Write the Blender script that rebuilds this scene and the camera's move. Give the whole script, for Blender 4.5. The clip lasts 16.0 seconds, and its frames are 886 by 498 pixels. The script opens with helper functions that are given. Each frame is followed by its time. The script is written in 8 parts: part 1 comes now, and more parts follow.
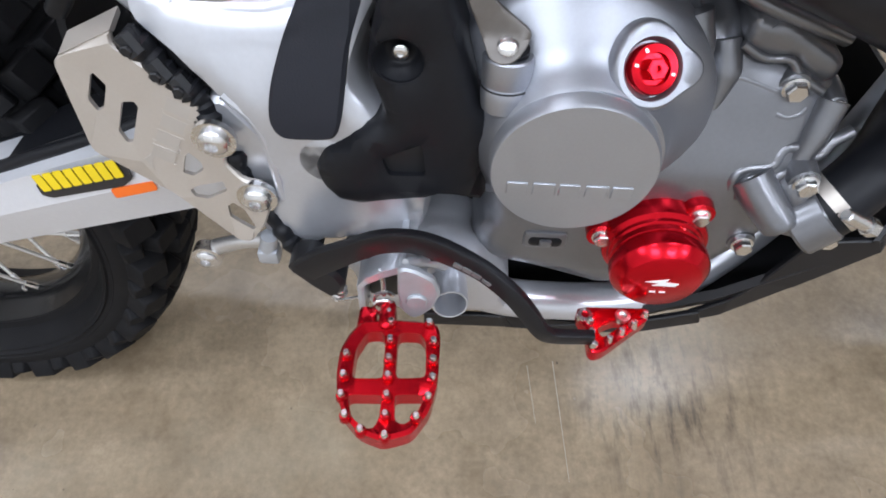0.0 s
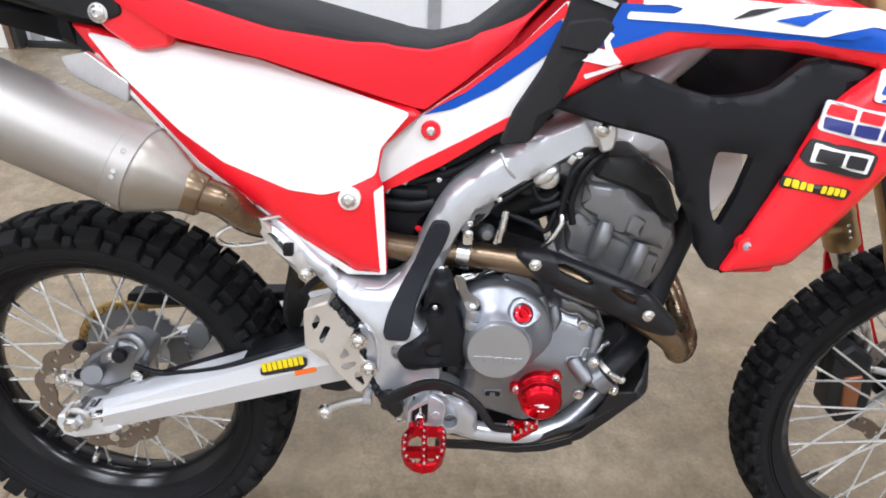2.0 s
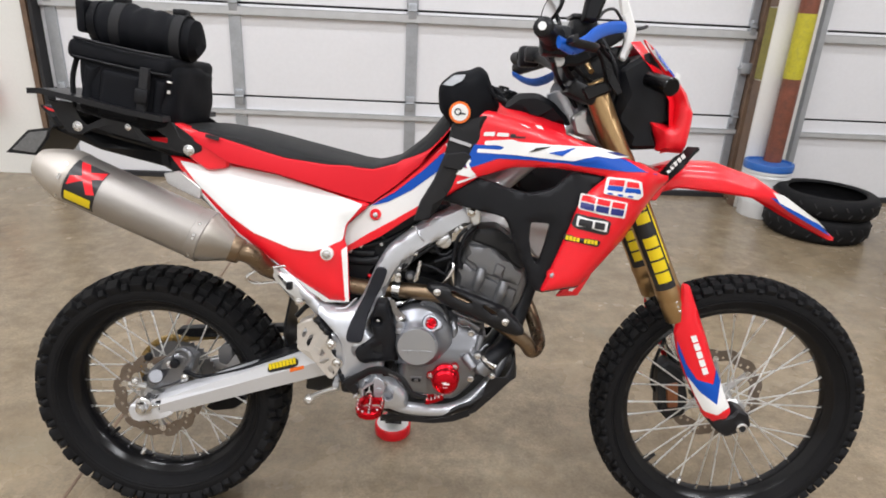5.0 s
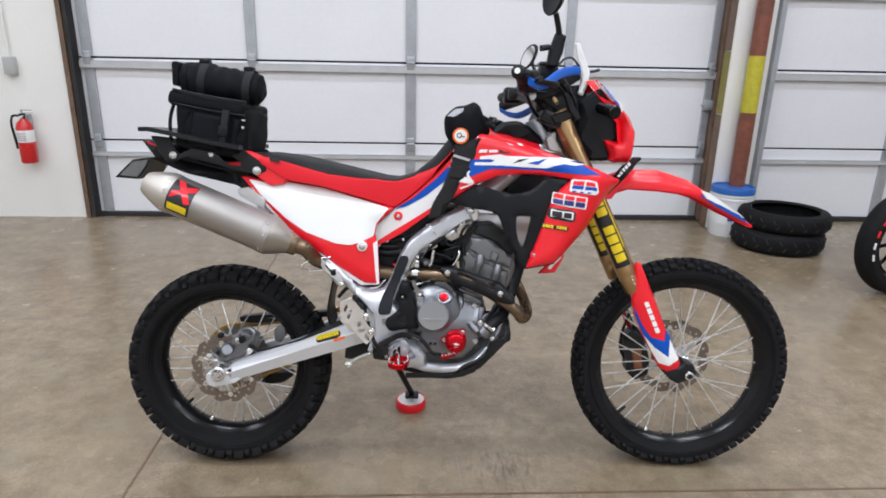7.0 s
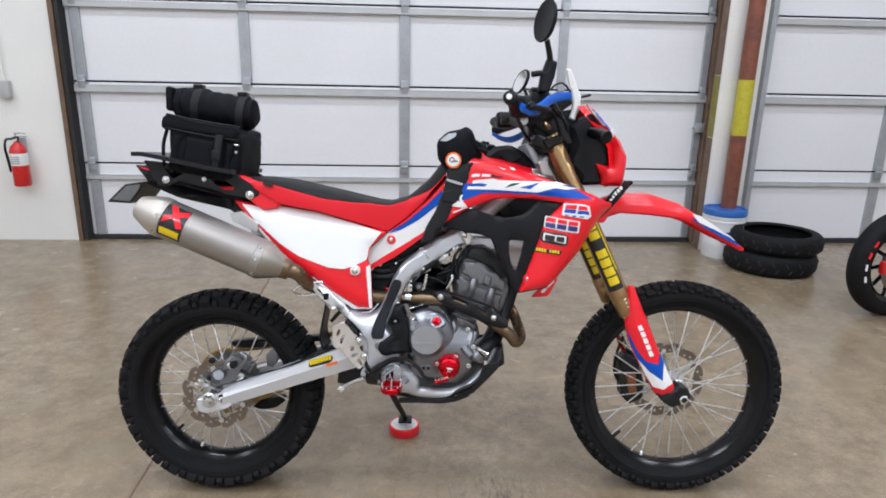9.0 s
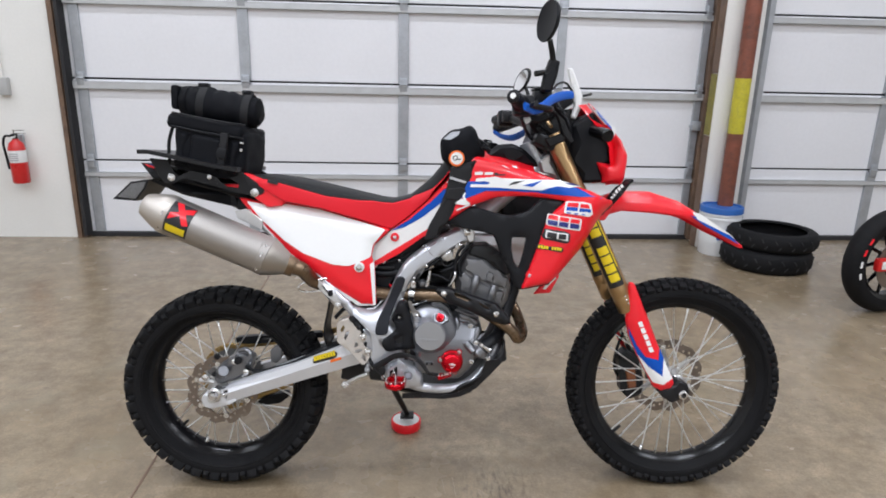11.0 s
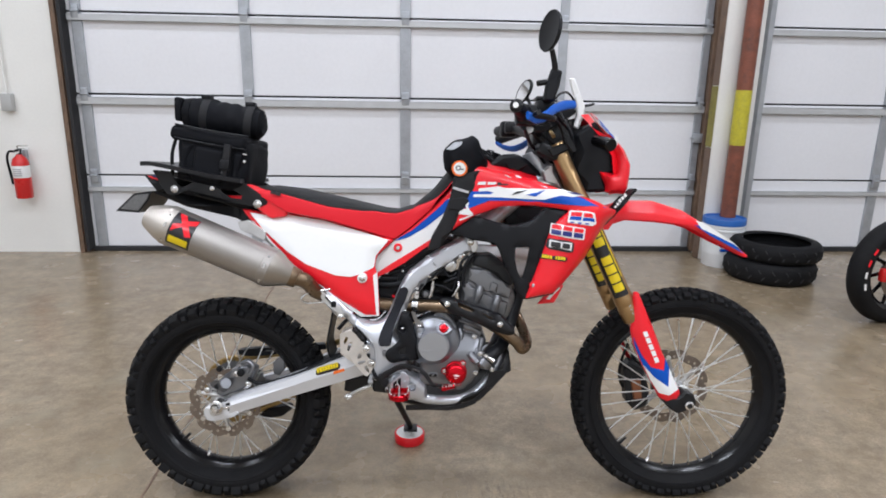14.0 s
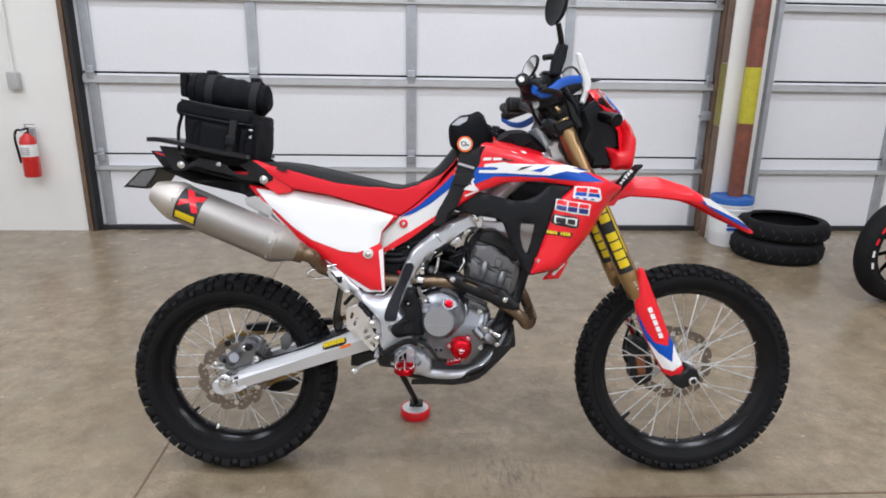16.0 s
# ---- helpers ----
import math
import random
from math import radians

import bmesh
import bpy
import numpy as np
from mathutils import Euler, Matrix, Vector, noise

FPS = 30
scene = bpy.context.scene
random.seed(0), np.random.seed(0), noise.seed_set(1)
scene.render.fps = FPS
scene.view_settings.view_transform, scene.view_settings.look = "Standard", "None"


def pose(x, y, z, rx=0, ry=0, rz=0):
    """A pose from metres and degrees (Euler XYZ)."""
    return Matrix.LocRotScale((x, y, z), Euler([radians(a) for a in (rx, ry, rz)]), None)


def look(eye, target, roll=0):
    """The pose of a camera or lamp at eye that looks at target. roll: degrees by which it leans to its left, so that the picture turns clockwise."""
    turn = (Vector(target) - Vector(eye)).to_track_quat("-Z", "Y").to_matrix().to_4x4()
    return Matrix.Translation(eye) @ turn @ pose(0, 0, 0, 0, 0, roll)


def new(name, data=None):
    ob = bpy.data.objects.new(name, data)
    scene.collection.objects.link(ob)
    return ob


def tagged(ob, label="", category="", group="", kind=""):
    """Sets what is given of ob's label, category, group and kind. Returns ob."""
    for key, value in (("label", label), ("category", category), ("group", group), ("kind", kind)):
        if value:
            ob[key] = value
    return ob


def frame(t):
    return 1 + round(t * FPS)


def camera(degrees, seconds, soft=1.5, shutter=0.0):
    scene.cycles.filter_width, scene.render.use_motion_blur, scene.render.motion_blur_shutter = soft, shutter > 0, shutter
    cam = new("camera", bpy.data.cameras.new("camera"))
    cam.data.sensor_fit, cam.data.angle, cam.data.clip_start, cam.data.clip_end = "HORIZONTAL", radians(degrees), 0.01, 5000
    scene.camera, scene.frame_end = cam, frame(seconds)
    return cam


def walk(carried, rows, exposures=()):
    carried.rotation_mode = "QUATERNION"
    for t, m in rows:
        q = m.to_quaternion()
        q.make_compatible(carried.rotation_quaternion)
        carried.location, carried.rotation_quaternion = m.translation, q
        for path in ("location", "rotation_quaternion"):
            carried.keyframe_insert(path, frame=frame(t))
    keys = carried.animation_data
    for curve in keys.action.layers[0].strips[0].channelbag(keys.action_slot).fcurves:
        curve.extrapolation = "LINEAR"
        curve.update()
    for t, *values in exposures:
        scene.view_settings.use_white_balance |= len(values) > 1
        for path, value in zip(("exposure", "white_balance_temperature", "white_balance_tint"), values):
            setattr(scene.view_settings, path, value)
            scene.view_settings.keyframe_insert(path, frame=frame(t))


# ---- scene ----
cam = camera(69.3, 16.0, soft=1.8)
PATH = [
    (0, (0.594, -0.325, 0.822), (0.567, 0.695, -0.898), 1.8),
    (0.5, (0.596, -0.352, 0.867), (0.563, 0.721, -0.82), 2.2),
    (1, (0.597, -0.428, 0.926), (0.542, 0.756, -0.684), 1.3),
    (1.5, (0.568, -0.613, 1.045), (0.506, 0.913, -0.246), 2.0),
    (2, (0.575, -0.785, 1.148), (0.564, 0.898, 0.069), 3.2),
    (2.5, (0.637, -0.831, 1.178), (0.62, 0.874, 0.132), 4.2),
    (3, (0.68, -0.908, 1.198), (0.557, 0.805, 0.173), 1.3),
    (3.5, (0.678, -1.009, 1.217), (0.558, 0.736, 0.247), -0.9),
    (4, (0.667, -1.107, 1.247), (0.584, 0.681, 0.355), 0.5),
    (4.5, (0.681, -1.241, 1.277), (0.682, 0.6, 0.495), 2.2),
    (4.7, (0.706, -1.284, 1.288), (0.703, 0.564, 0.522), 2.9),
    (6.8, (0.674, -1.83, 1.315), (0.692, 0.074, 0.702), 1.8),
    (7, (0.675, -1.829, 1.31), (0.68, 0.076, 0.701), 1.2),
    (7.5, (0.669, -1.828, 1.317), (0.678, 0.079, 0.713), 1.9),
    (8, (0.664, -1.831, 1.323), (0.694, 0.088, 0.762), 2.0),
    (8.5, (0.664, -1.83, 1.319), (0.683, 0.108, 0.822), 2.0),
    (9, (0.679, -1.826, 1.317), (0.7, 0.098, 0.772), 1.2),
    (11.5, (0.654, -1.858, 1.323), (0.691, 0.063, 0.77), 1.4),
    (12, (0.654, -1.867, 1.315), (0.689, 0.058, 0.773), 1.5),
    (12.5, (0.646, -1.858, 1.312), (0.667, 0.062, 0.754), 0.9),
    (13, (0.646, -1.859, 1.318), (0.663, 0.068, 0.782), 0.6),
    (13.5, (0.655, -1.851, 1.308), (0.675, 0.081, 0.792), 0.3),
    (14, (0.653, -1.844, 1.308), (0.681, 0.09, 0.799), 1.0),
    (14.5, (0.653, -1.85, 1.309), (0.685, 0.082, 0.795), 0.8),
    (15, (0.654, -1.866, 1.312), (0.691, 0.064, 0.788), 0.5),
    (15.5, (0.658, -1.858, 1.297), (0.687, 0.066, 0.755), 0.2),
    (16, (0.656, -1.855, 1.296), (0.665, 0.063, 0.729), 0.9),
]
walk(cam, [(t, look(eye, target, roll)) for t, eye, target, roll in PATH], [(0.0, 0.22, 6150, 10), (0.5, 0.27, 6180, 10), (1.0, 0.45, 5950, 10), (1.5, 0.57, 6120, 10), (2.0, 0.38, 6350, 10), (2.5, 0.13, 6350, 10), (3.0, 0.06, 6450, 10), (3.5, 0.06, 6650, 10), (4.0, 0.05, 6850, 10), (4.5, 0.06, 6900, 10),
     (7.0, -0.05, 6350, 10), (9.0, -0.07, 6300, 10), (11.5, -0.1, 6400, 10), (13.0, -0.1, 6400, 10), (14.5, -0.07, 6350, 10), (16.0, -0.08, 6400, 10)])

# ---- world and lamps ----
world = bpy.data.worlds.new("world")
scene.world = world
world.use_nodes = True
world.node_tree.nodes["Background"].inputs[0].default_value = (0.8, 0.85, 0.9, 1)
world.node_tree.nodes["Background"].inputs[1].default_value = 0.05
scene.view_settings.exposure = 0.0
LAMP_POWER = 50

# wall frame: u along the door wall, v into it
ROOM = Matrix.Translation((0.44, 3.02, 0)) @ Matrix.Rotation(math.atan(0.05), 4, "Z")
LEAN = Matrix.Translation((0, 0, 0.001)) @ Matrix.Rotation(radians(-8), 4, "X")


# ---- materials ----
def mat(name, color, rough=0.5, metal=0.0, vary=0.12, scale=8.0, fine=120.0, bump=0.0, coat=0.0, dirt=None, dirt_amount=0.0, rough_vary=0.12, island=0.0, spec=0.5, aniso=0.0):
    m = bpy.data.materials.new(name)
    m.use_nodes = True
    nt = m.node_tree
    b = nt.nodes["Principled BSDF"]
    tc = nt.nodes.new("ShaderNodeTexCoord")
    big = nt.nodes.new("ShaderNodeTexNoise")
    big.inputs["Scale"].default_value, big.inputs["Detail"].default_value = scale, 5
    small = nt.nodes.new("ShaderNodeTexNoise")
    small.inputs["Scale"].default_value, small.inputs["Detail"].default_value = fine, 3
    nt.links.new(tc.outputs["Object"], big.inputs["Vector"])
    nt.links.new(tc.outputs["Object"], small.inputs["Vector"])
    mix = nt.nodes.new("ShaderNodeMath")
    mix.operation = "MULTIPLY_ADD"
    mix.inputs[1].default_value = 0.4
    nt.links.new(small.outputs["Fac"], mix.inputs[0])
    half = nt.nodes.new("ShaderNodeMath")
    half.operation = "MULTIPLY"
    half.inputs[1].default_value = 0.6
    nt.links.new(big.outputs["Fac"], half.inputs[0])
    nt.links.new(half.outputs[0], mix.inputs[2])
    ramp = nt.nodes.new("ShaderNodeValToRGB")
    lo = [c * (1 - vary) for c in color]
    hi = [min(1, c * (1 + vary)) for c in color]
    ramp.color_ramp.elements[0].position, ramp.color_ramp.elements[0].color = 0.3, (*lo, 1)
    ramp.color_ramp.elements[1].position, ramp.color_ramp.elements[1].color = 0.7, (*hi, 1)
    nt.links.new(mix.outputs[0], ramp.inputs[0])
    last = ramp.outputs[0]
    if dirt:
        spots = nt.nodes.new("ShaderNodeTexNoise")
        spots.inputs["Scale"].default_value, spots.inputs["Detail"].default_value, spots.inputs["Roughness"].default_value = scale * 2.3, 8, 0.65
        nt.links.new(tc.outputs["Object"], spots.inputs["Vector"])
        cut = nt.nodes.new("ShaderNodeMapRange")
        cut.inputs[1].default_value, cut.inputs[2].default_value, cut.inputs[4].default_value = 0.5, 0.75, dirt_amount
        nt.links.new(spots.outputs["Fac"], cut.inputs[0])
        blend = nt.nodes.new("ShaderNodeMix")
        blend.data_type = "RGBA"
        nt.links.new(cut.outputs[0], blend.inputs[0])
        nt.links.new(last, blend.inputs[6])
        blend.inputs[7].default_value = (*dirt, 1)
        last = blend.outputs[2]
    nt.links.new(last, b.inputs["Base Color"])
    rr = nt.nodes.new("ShaderNodeMapRange")
    rr.inputs[3].default_value, rr.inputs[4].default_value = max(0.02, rough - rough_vary), min(1, rough + rough_vary)
    nt.links.new(mix.outputs[0], rr.inputs[0])
    nt.links.new(rr.outputs[0], b.inputs["Roughness"])
    b.inputs["Metallic"].default_value = metal
    b.inputs["Coat Weight"].default_value = coat
    b.inputs["Coat Roughness"].default_value = 0.08
    b.inputs["Specular IOR Level"].default_value = spec
    if bump:
        bp = nt.nodes.new("ShaderNodeBump")
        bp.inputs["Strength"].default_value, bp.inputs["Distance"].default_value = bump, 0.002
        nt.links.new(mix.outputs[0], bp.inputs["Height"])
        nt.links.new(bp.outputs[0], b.inputs["Normal"])
    return m


def concrete_floor():
    m = mat("polished_concrete", (0.262, 0.206, 0.140), 0.26, vary=0.2, scale=1.1, fine=7, dirt=(0.165, 0.122, 0.072), dirt_amount=0.6, rough_vary=0.1, bump=0.025)
    nt = m.node_tree
    b = nt.nodes["Principled BSDF"]
    last = b.inputs["Base Color"].links[0].from_socket
    tc = nt.nodes.new("ShaderNodeTexCoord")

    def noise(scale, detail, lo, hi, stretch=(1, 1, 1), out_lo=0.0, out_hi=1.0, shift=(0, 0, 0)):
        mp = nt.nodes.new("ShaderNodeMapping")
        mp.inputs["Scale"].default_value, mp.inputs["Location"].default_value = stretch, shift
        nt.links.new(tc.outputs["Object"], mp.inputs["Vector"])
        n = nt.nodes.new("ShaderNodeTexNoise")
        n.inputs["Scale"].default_value, n.inputs["Detail"].default_value, n.inputs["Roughness"].default_value = scale, detail, 0.65
        nt.links.new(mp.outputs[0], n.inputs["Vector"])
        r = nt.nodes.new("ShaderNodeMapRange")
        r.inputs[1].default_value, r.inputs[2].default_value, r.inputs[3].default_value, r.inputs[4].default_value = lo, hi, out_lo, out_hi
        nt.links.new(n.outputs["Fac"], r.inputs[0])
        return r.outputs[0]

    def times(p, q):
        n = nt.nodes.new("ShaderNodeMath")
        n.operation = "MULTIPLY"
        for k, v in enumerate((p, q)):
            if isinstance(v, float):
                n.inputs[k].default_value = v
            else:
                nt.links.new(v, n.inputs[k])
        return n.outputs[0]

    def blend(base, colour, mask):
        n = nt.nodes.new("ShaderNodeMix")
        n.data_type = "RGBA"
        nt.links.new(mask, n.inputs[0])
        nt.links.new(base, n.inputs[6])
        n.inputs[7].default_value = (*colour, 1)
        return n.outputs[2]

    # fine mottling
    mul = nt.nodes.new("ShaderNodeVectorMath")
    mul.operation = "SCALE"
    nt.links.new(last, mul.inputs[0])
    nt.links.new(times(times(noise(110, 5, 0.3, 0.7, out_lo=0.80, out_hi=1.18), noise(26, 6, 0.34, 0.66, out_lo=0.86, out_hi=1.14, shift=(4, 4, 0))), noise(8, 9, 0.32, 0.68, out_lo=0.76, out_hi=1.2)), mul.inputs["Scale"])
    last = mul.outputs[0]
    last = blend(last, (0.215, 0.158, 0.092), times(noise(0.9, 6, 0.45, 0.72, shift=(5, 4, 0)), 0.6))
    # pale worn patches, brown stains and small dark specks
    last = blend(last, (0.34, 0.30, 0.22), times(noise(2.6, 7, 0.54, 0.74), 0.5))
    last = blend(last, (0.15, 0.105, 0.058), times(noise(5.5, 8, 0.52, 0.72, shift=(2, 9, 0)), 0.45))
    last = blend(last, (0.06, 0.05, 0.04), times(noise(70, 2, 0.70, 0.76, stretch=(1, 0.6, 1)), noise(4, 2, 0.5, 0.62, shift=(7, 2, 0))))
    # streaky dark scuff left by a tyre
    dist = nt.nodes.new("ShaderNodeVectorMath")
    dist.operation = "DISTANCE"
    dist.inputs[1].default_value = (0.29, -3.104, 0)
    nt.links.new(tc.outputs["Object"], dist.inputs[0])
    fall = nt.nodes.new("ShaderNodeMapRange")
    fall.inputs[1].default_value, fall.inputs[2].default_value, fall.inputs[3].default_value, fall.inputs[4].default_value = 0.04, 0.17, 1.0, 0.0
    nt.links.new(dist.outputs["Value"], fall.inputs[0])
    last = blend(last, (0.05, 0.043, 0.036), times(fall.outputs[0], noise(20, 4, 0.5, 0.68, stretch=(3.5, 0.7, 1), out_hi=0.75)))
    nt.links.new(last, b.inputs["Base Color"])
    return m


M_FLOOR = concrete_floor()
M_WALL = mat("painted_wall", (0.80, 0.79, 0.755), 0.6, vary=0.04, scale=2, fine=60, bump=0.08)
M_CEIL = mat("ceiling_paint", (0.62, 0.62, 0.6), 0.8, vary=0.05, scale=2, bump=0.05)
M_DOOR = mat("door_panel_white", (0.78, 0.78, 0.805), 0.5, vary=0.035, scale=1.5, fine=40, bump=0.04)
M_GALV = mat("galvanised_steel", (0.42, 0.44, 0.47), 0.42, metal=0.55, vary=0.14, scale=14, fine=90)
M_RAIL = mat("rail_steel", (0.56, 0.57, 0.58), 0.42, metal=0.35, vary=0.1, scale=9)
M_JAMB = mat("brown_jamb", (0.16, 0.10, 0.065), 0.55, vary=0.3, scale=6, dirt=(0.05, 0.035, 0.03), dirt_amount=0.7)
M_SEAL = mat("black_rubber_seal", (0.018, 0.018, 0.02), 0.7, vary=0.2)
M_RUST = mat("oxide_red_paint", (0.20, 0.062, 0.036), 0.5, vary=0.3, scale=9, dirt=(0.07, 0.035, 0.028), dirt_amount=0.85, bump=0.1)
M_OLIVE = mat("faded_yellow_paint", (0.24, 0.21, 0.045), 0.55, vary=0.25, scale=12, dirt=(0.10, 0.075, 0.04), dirt_amount=0.7)
M_YTAPE = mat("yellow_tape", (0.50, 0.44, 0.03), 0.45, vary=0.15, scale=20, dirt=(0.25, 0.24, 0.06), dirt_amount=0.6)
M_RED = mat("red_plastic", (0.84, 0.010, 0.022), 0.3, vary=0.03, scale=3, fine=60, coat=0.25, rough_vary=0.05, spec=0.4)
M_SEATRED = mat("red_seat_vinyl", (0.70, 0.010, 0.022), 0.55, vary=0.05, scale=5, fine=900, bump=0.12, spec=0.3)
M_WHITE = mat("white_plastic", (0.82, 0.82, 0.81), 0.35, vary=0.02, scale=3, coat=0.2, rough_vary=0.05)
M_BLUE = mat("blue_graphic", (0.003, 0.075, 0.43), 0.4, vary=0.06, scale=5, spec=0.25)
M_BLACK = mat("black_plastic", (0.007, 0.0075, 0.0095), 0.44, vary=0.2, scale=12, fine=400, bump=0.06, spec=0.22)
M_SATIN = mat("black_satin_metal", (0.008, 0.008, 0.0095), 0.36, vary=0.2, scale=10, spec=0.3)
M_GLOSSB = mat("gloss_black_rim", (0.005, 0.005, 0.006), 0.2, vary=0.15, scale=6, rough_vary=0.05, spec=0.3)
M_VINYL = mat("black_grained_vinyl", (0.010, 0.0104, 0.0115), 0.62, vary=0.15, scale=10, fine=700, bump=0.25, spec=0.3)
M_PAD = mat("black_grip_pad", (0.012, 0.013, 0.018), 0.7, vary=0.15, scale=20, fine=900, bump=0.3, spec=0.3)
M_TYRE = mat("tyre_rubber", (0.008, 0.008, 0.009), 0.68, vary=0.25, scale=12, fine=200, bump=0.2, dirt=(0.026, 0.025, 0.023), dirt_amount=0.2, spec=0.17)
M_FRAME = mat("silver_painted_frame", (0.52, 0.535, 0.57), 0.3, metal=0.62, vary=0.05, scale=6, fine=300, rough_vary=0.06)
M_ALU = mat("brushed_aluminium", (0.62, 0.62, 0.62), 0.34, metal=0.85, vary=0.1, scale=15, fine=300, bump=0.05)
M_SWING = mat("silver_swingarm", (0.66, 0.67, 0.70), 0.36, metal=0.4, vary=0.05, scale=5, fine=300)
M_CASE = mat("grey_engine_case", (0.19, 0.194, 0.207), 0.29, metal=0.72, vary=0.06, scale=20, fine=420, bump=0.007, rough_vary=0.03)
M_CYL = mat("cylinder_grey", (0.20, 0.203, 0.214), 0.34, metal=0.6, vary=0.08, scale=20, fine=500, bump=0.06)
M_COVER = mat("cast_cover_silver", (0.35, 0.362, 0.395), 0.40, metal=0.88, vary=0.06, scale=16, fine=600, bump=0.03)
M_FACE = mat("flat_cover_grey", (0.39, 0.405, 0.435), 0.40, metal=0.78, vary=0.05, scale=9, fine=700, bump=0.05)
# near-black for dark engine parts and for blocks that imitate shade in hollows
M_DARKENG = mat("dark_parts_and_shade_blocks", (0.012, 0.0125, 0.014), 0.45, vary=0.3, scale=20, spec=0.35)
M_REDANO = mat("red_anodised", (0.56, 0.006, 0.016), 0.22, metal=0.9, vary=0.06, scale=10, fine=300, rough_vary=0.06)
M_BLUEANO = mat("blue_anodised", (0.008, 0.115, 0.56), 0.3, metal=0.25, vary=0.06, scale=10, spec=0.35)
M_STEEL = mat("steel_bolt", (0.68, 0.68, 0.68), 0.25, metal=1.0, vary=0.08, scale=30)
M_SPOKE = mat("spoke_steel", (0.72, 0.72, 0.71), 0.3, metal=0.75, vary=0.08, scale=30)
M_DISC = mat("brake_disc_steel", (0.215, 0.178, 0.150), 0.36, metal=0.8, vary=0.12, scale=12, fine=200, dirt=(0.25, 0.19, 0.15), dirt_amount=0.3)
M_SCRATCH = mat("scratched_concrete", (0.33, 0.295, 0.235), 0.7, vary=0.2, scale=40)
M_TITAN = mat("titanium_silencer", (0.36, 0.338, 0.318), 0.47, metal=0.85, vary=0.06, scale=6, fine=200)
M_CONE = mat("tinted_steel_cone", (0.34, 0.31, 0.275), 0.36, metal=0.85, vary=0.06, scale=8)
M_PIPE = mat("bronzed_steel_pipe", (0.20, 0.142, 0.092), 0.3, metal=0.9, vary=0.12, scale=5)
M_GOLD = mat("gold_fork_anodising", (0.42, 0.275, 0.135), 0.3, metal=0.85, vary=0.08, scale=8)
M_CHAIN = mat("gold_chain", (0.38, 0.26, 0.1), 0.35, metal=0.8, vary=0.3, scale=80)
M_PLATE = mat("bead_blasted_plate", (0.54, 0.50, 0.455), 0.46, metal=0.75, vary=0.05, scale=12, fine=500, bump=0.05)
M_ENGRAVE = mat("engraved_line", (0.52, 0.49, 0.455), 0.48, metal=0.75, vary=0.05, scale=12)
M_FABRIC = mat("black_bag_nylon", (0.0045, 0.005, 0.007), 0.7, vary=0.3, scale=15, fine=600, bump=0.4, spec=0.14)
M_WEB = mat("black_webbing", (0.006, 0.006, 0.0075), 0.8, vary=0.3, scale=60, fine=800, bump=0.5)
M_CLEAR = mat("clear_vinyl_pocket", (0.35, 0.36, 0.38), 0.15, vary=0.2, scale=12)
M_YELLOW = mat("yellow_graphic", (0.80, 0.60, 0.01), 0.4, vary=0.05, scale=10)
M_STICKB = mat("black_graphic", (0.015, 0.015, 0.018), 0.35, vary=0.1, scale=10)
M_NAVY = mat("navy_graphic", (0.012, 0.02, 0.16), 0.4, vary=0.1, scale=10)
M_ORANGE = mat("orange_graphic", (0.85, 0.16, 0.015), 0.4, vary=0.05, scale=10)
M_ARM = mat("blasted_steel_arm", (0.17, 0.158, 0.147), 0.45, metal=0.8, vary=0.08, scale=40, fine=500, bump=0.05)
M_PRINT = mat("grey_print", (0.13, 0.13, 0.13), 0.45, vary=0.2, scale=200)
M_GREY = mat("grey_graphic", (0.35, 0.35, 0.37), 0.45, vary=0.05, scale=10)
M_CALIPER = mat("caliper_bronze", (0.3, 0.12, 0.06), 0.4, metal=0.6, vary=0.2, scale=12)
M_EXTRED = mat("extinguisher_red", (0.6, 0.015, 0.015), 0.3, vary=0.06, scale=8, coat=0.3)
M_BUCKET = mat("white_bucket", (0.76, 0.77, 0.78), 0.4, vary=0.03, scale=8)
M_LID = mat("blue_lid", (0.02, 0.12, 0.42), 0.4, vary=0.08, scale=8)
M_GREYBOX = mat("grey_box", (0.45, 0.45, 0.44), 0.5, vary=0.05, scale=8)
M_MIRROR = mat("mirror_glass", (0.9, 0.9, 0.9), 0.04, metal=1.0, vary=0.01, rough_vary=0.02)
M_TAPE = mat("reflective_tape", (0.5, 0.5, 0.52), 0.4, metal=0.3, vary=0.08, scale=20)


# ---- mesh helpers ----
def part(name, bm, material, parent, label="", smooth=True, recalc=True):
    while parent and parent.parent and parent.parent.parent:
        parent = parent.parent
    if recalc:
        bmesh.ops.recalc_face_normals(bm, faces=bm.faces)
    me = bpy.data.meshes.new(name)
    bm.to_mesh(me)
    bm.free()
    me.materials.append(material)
    if smooth:
        for p in me.polygons:
            p.use_smooth = True
        me.set_sharp_from_angle(angle=radians(38))
    ob = new(name, me)
    ob.parent = parent
    if label:
        ob["label"] = label
    return ob


def thing(name, label, category, kind="", group="", m=Matrix()):
    ob = tagged(new(name), label, category, group, kind)
    ob.empty_display_size = 0.05
    ob.matrix_world = m
    return ob


def join(*bms):
    out = bms[0]
    for b in bms[1:]:
        tmp = bpy.data.meshes.new("tmp")
        b.to_mesh(tmp)
        b.free()
        out.from_mesh(tmp)
        bpy.data.meshes.remove(tmp)
    return out


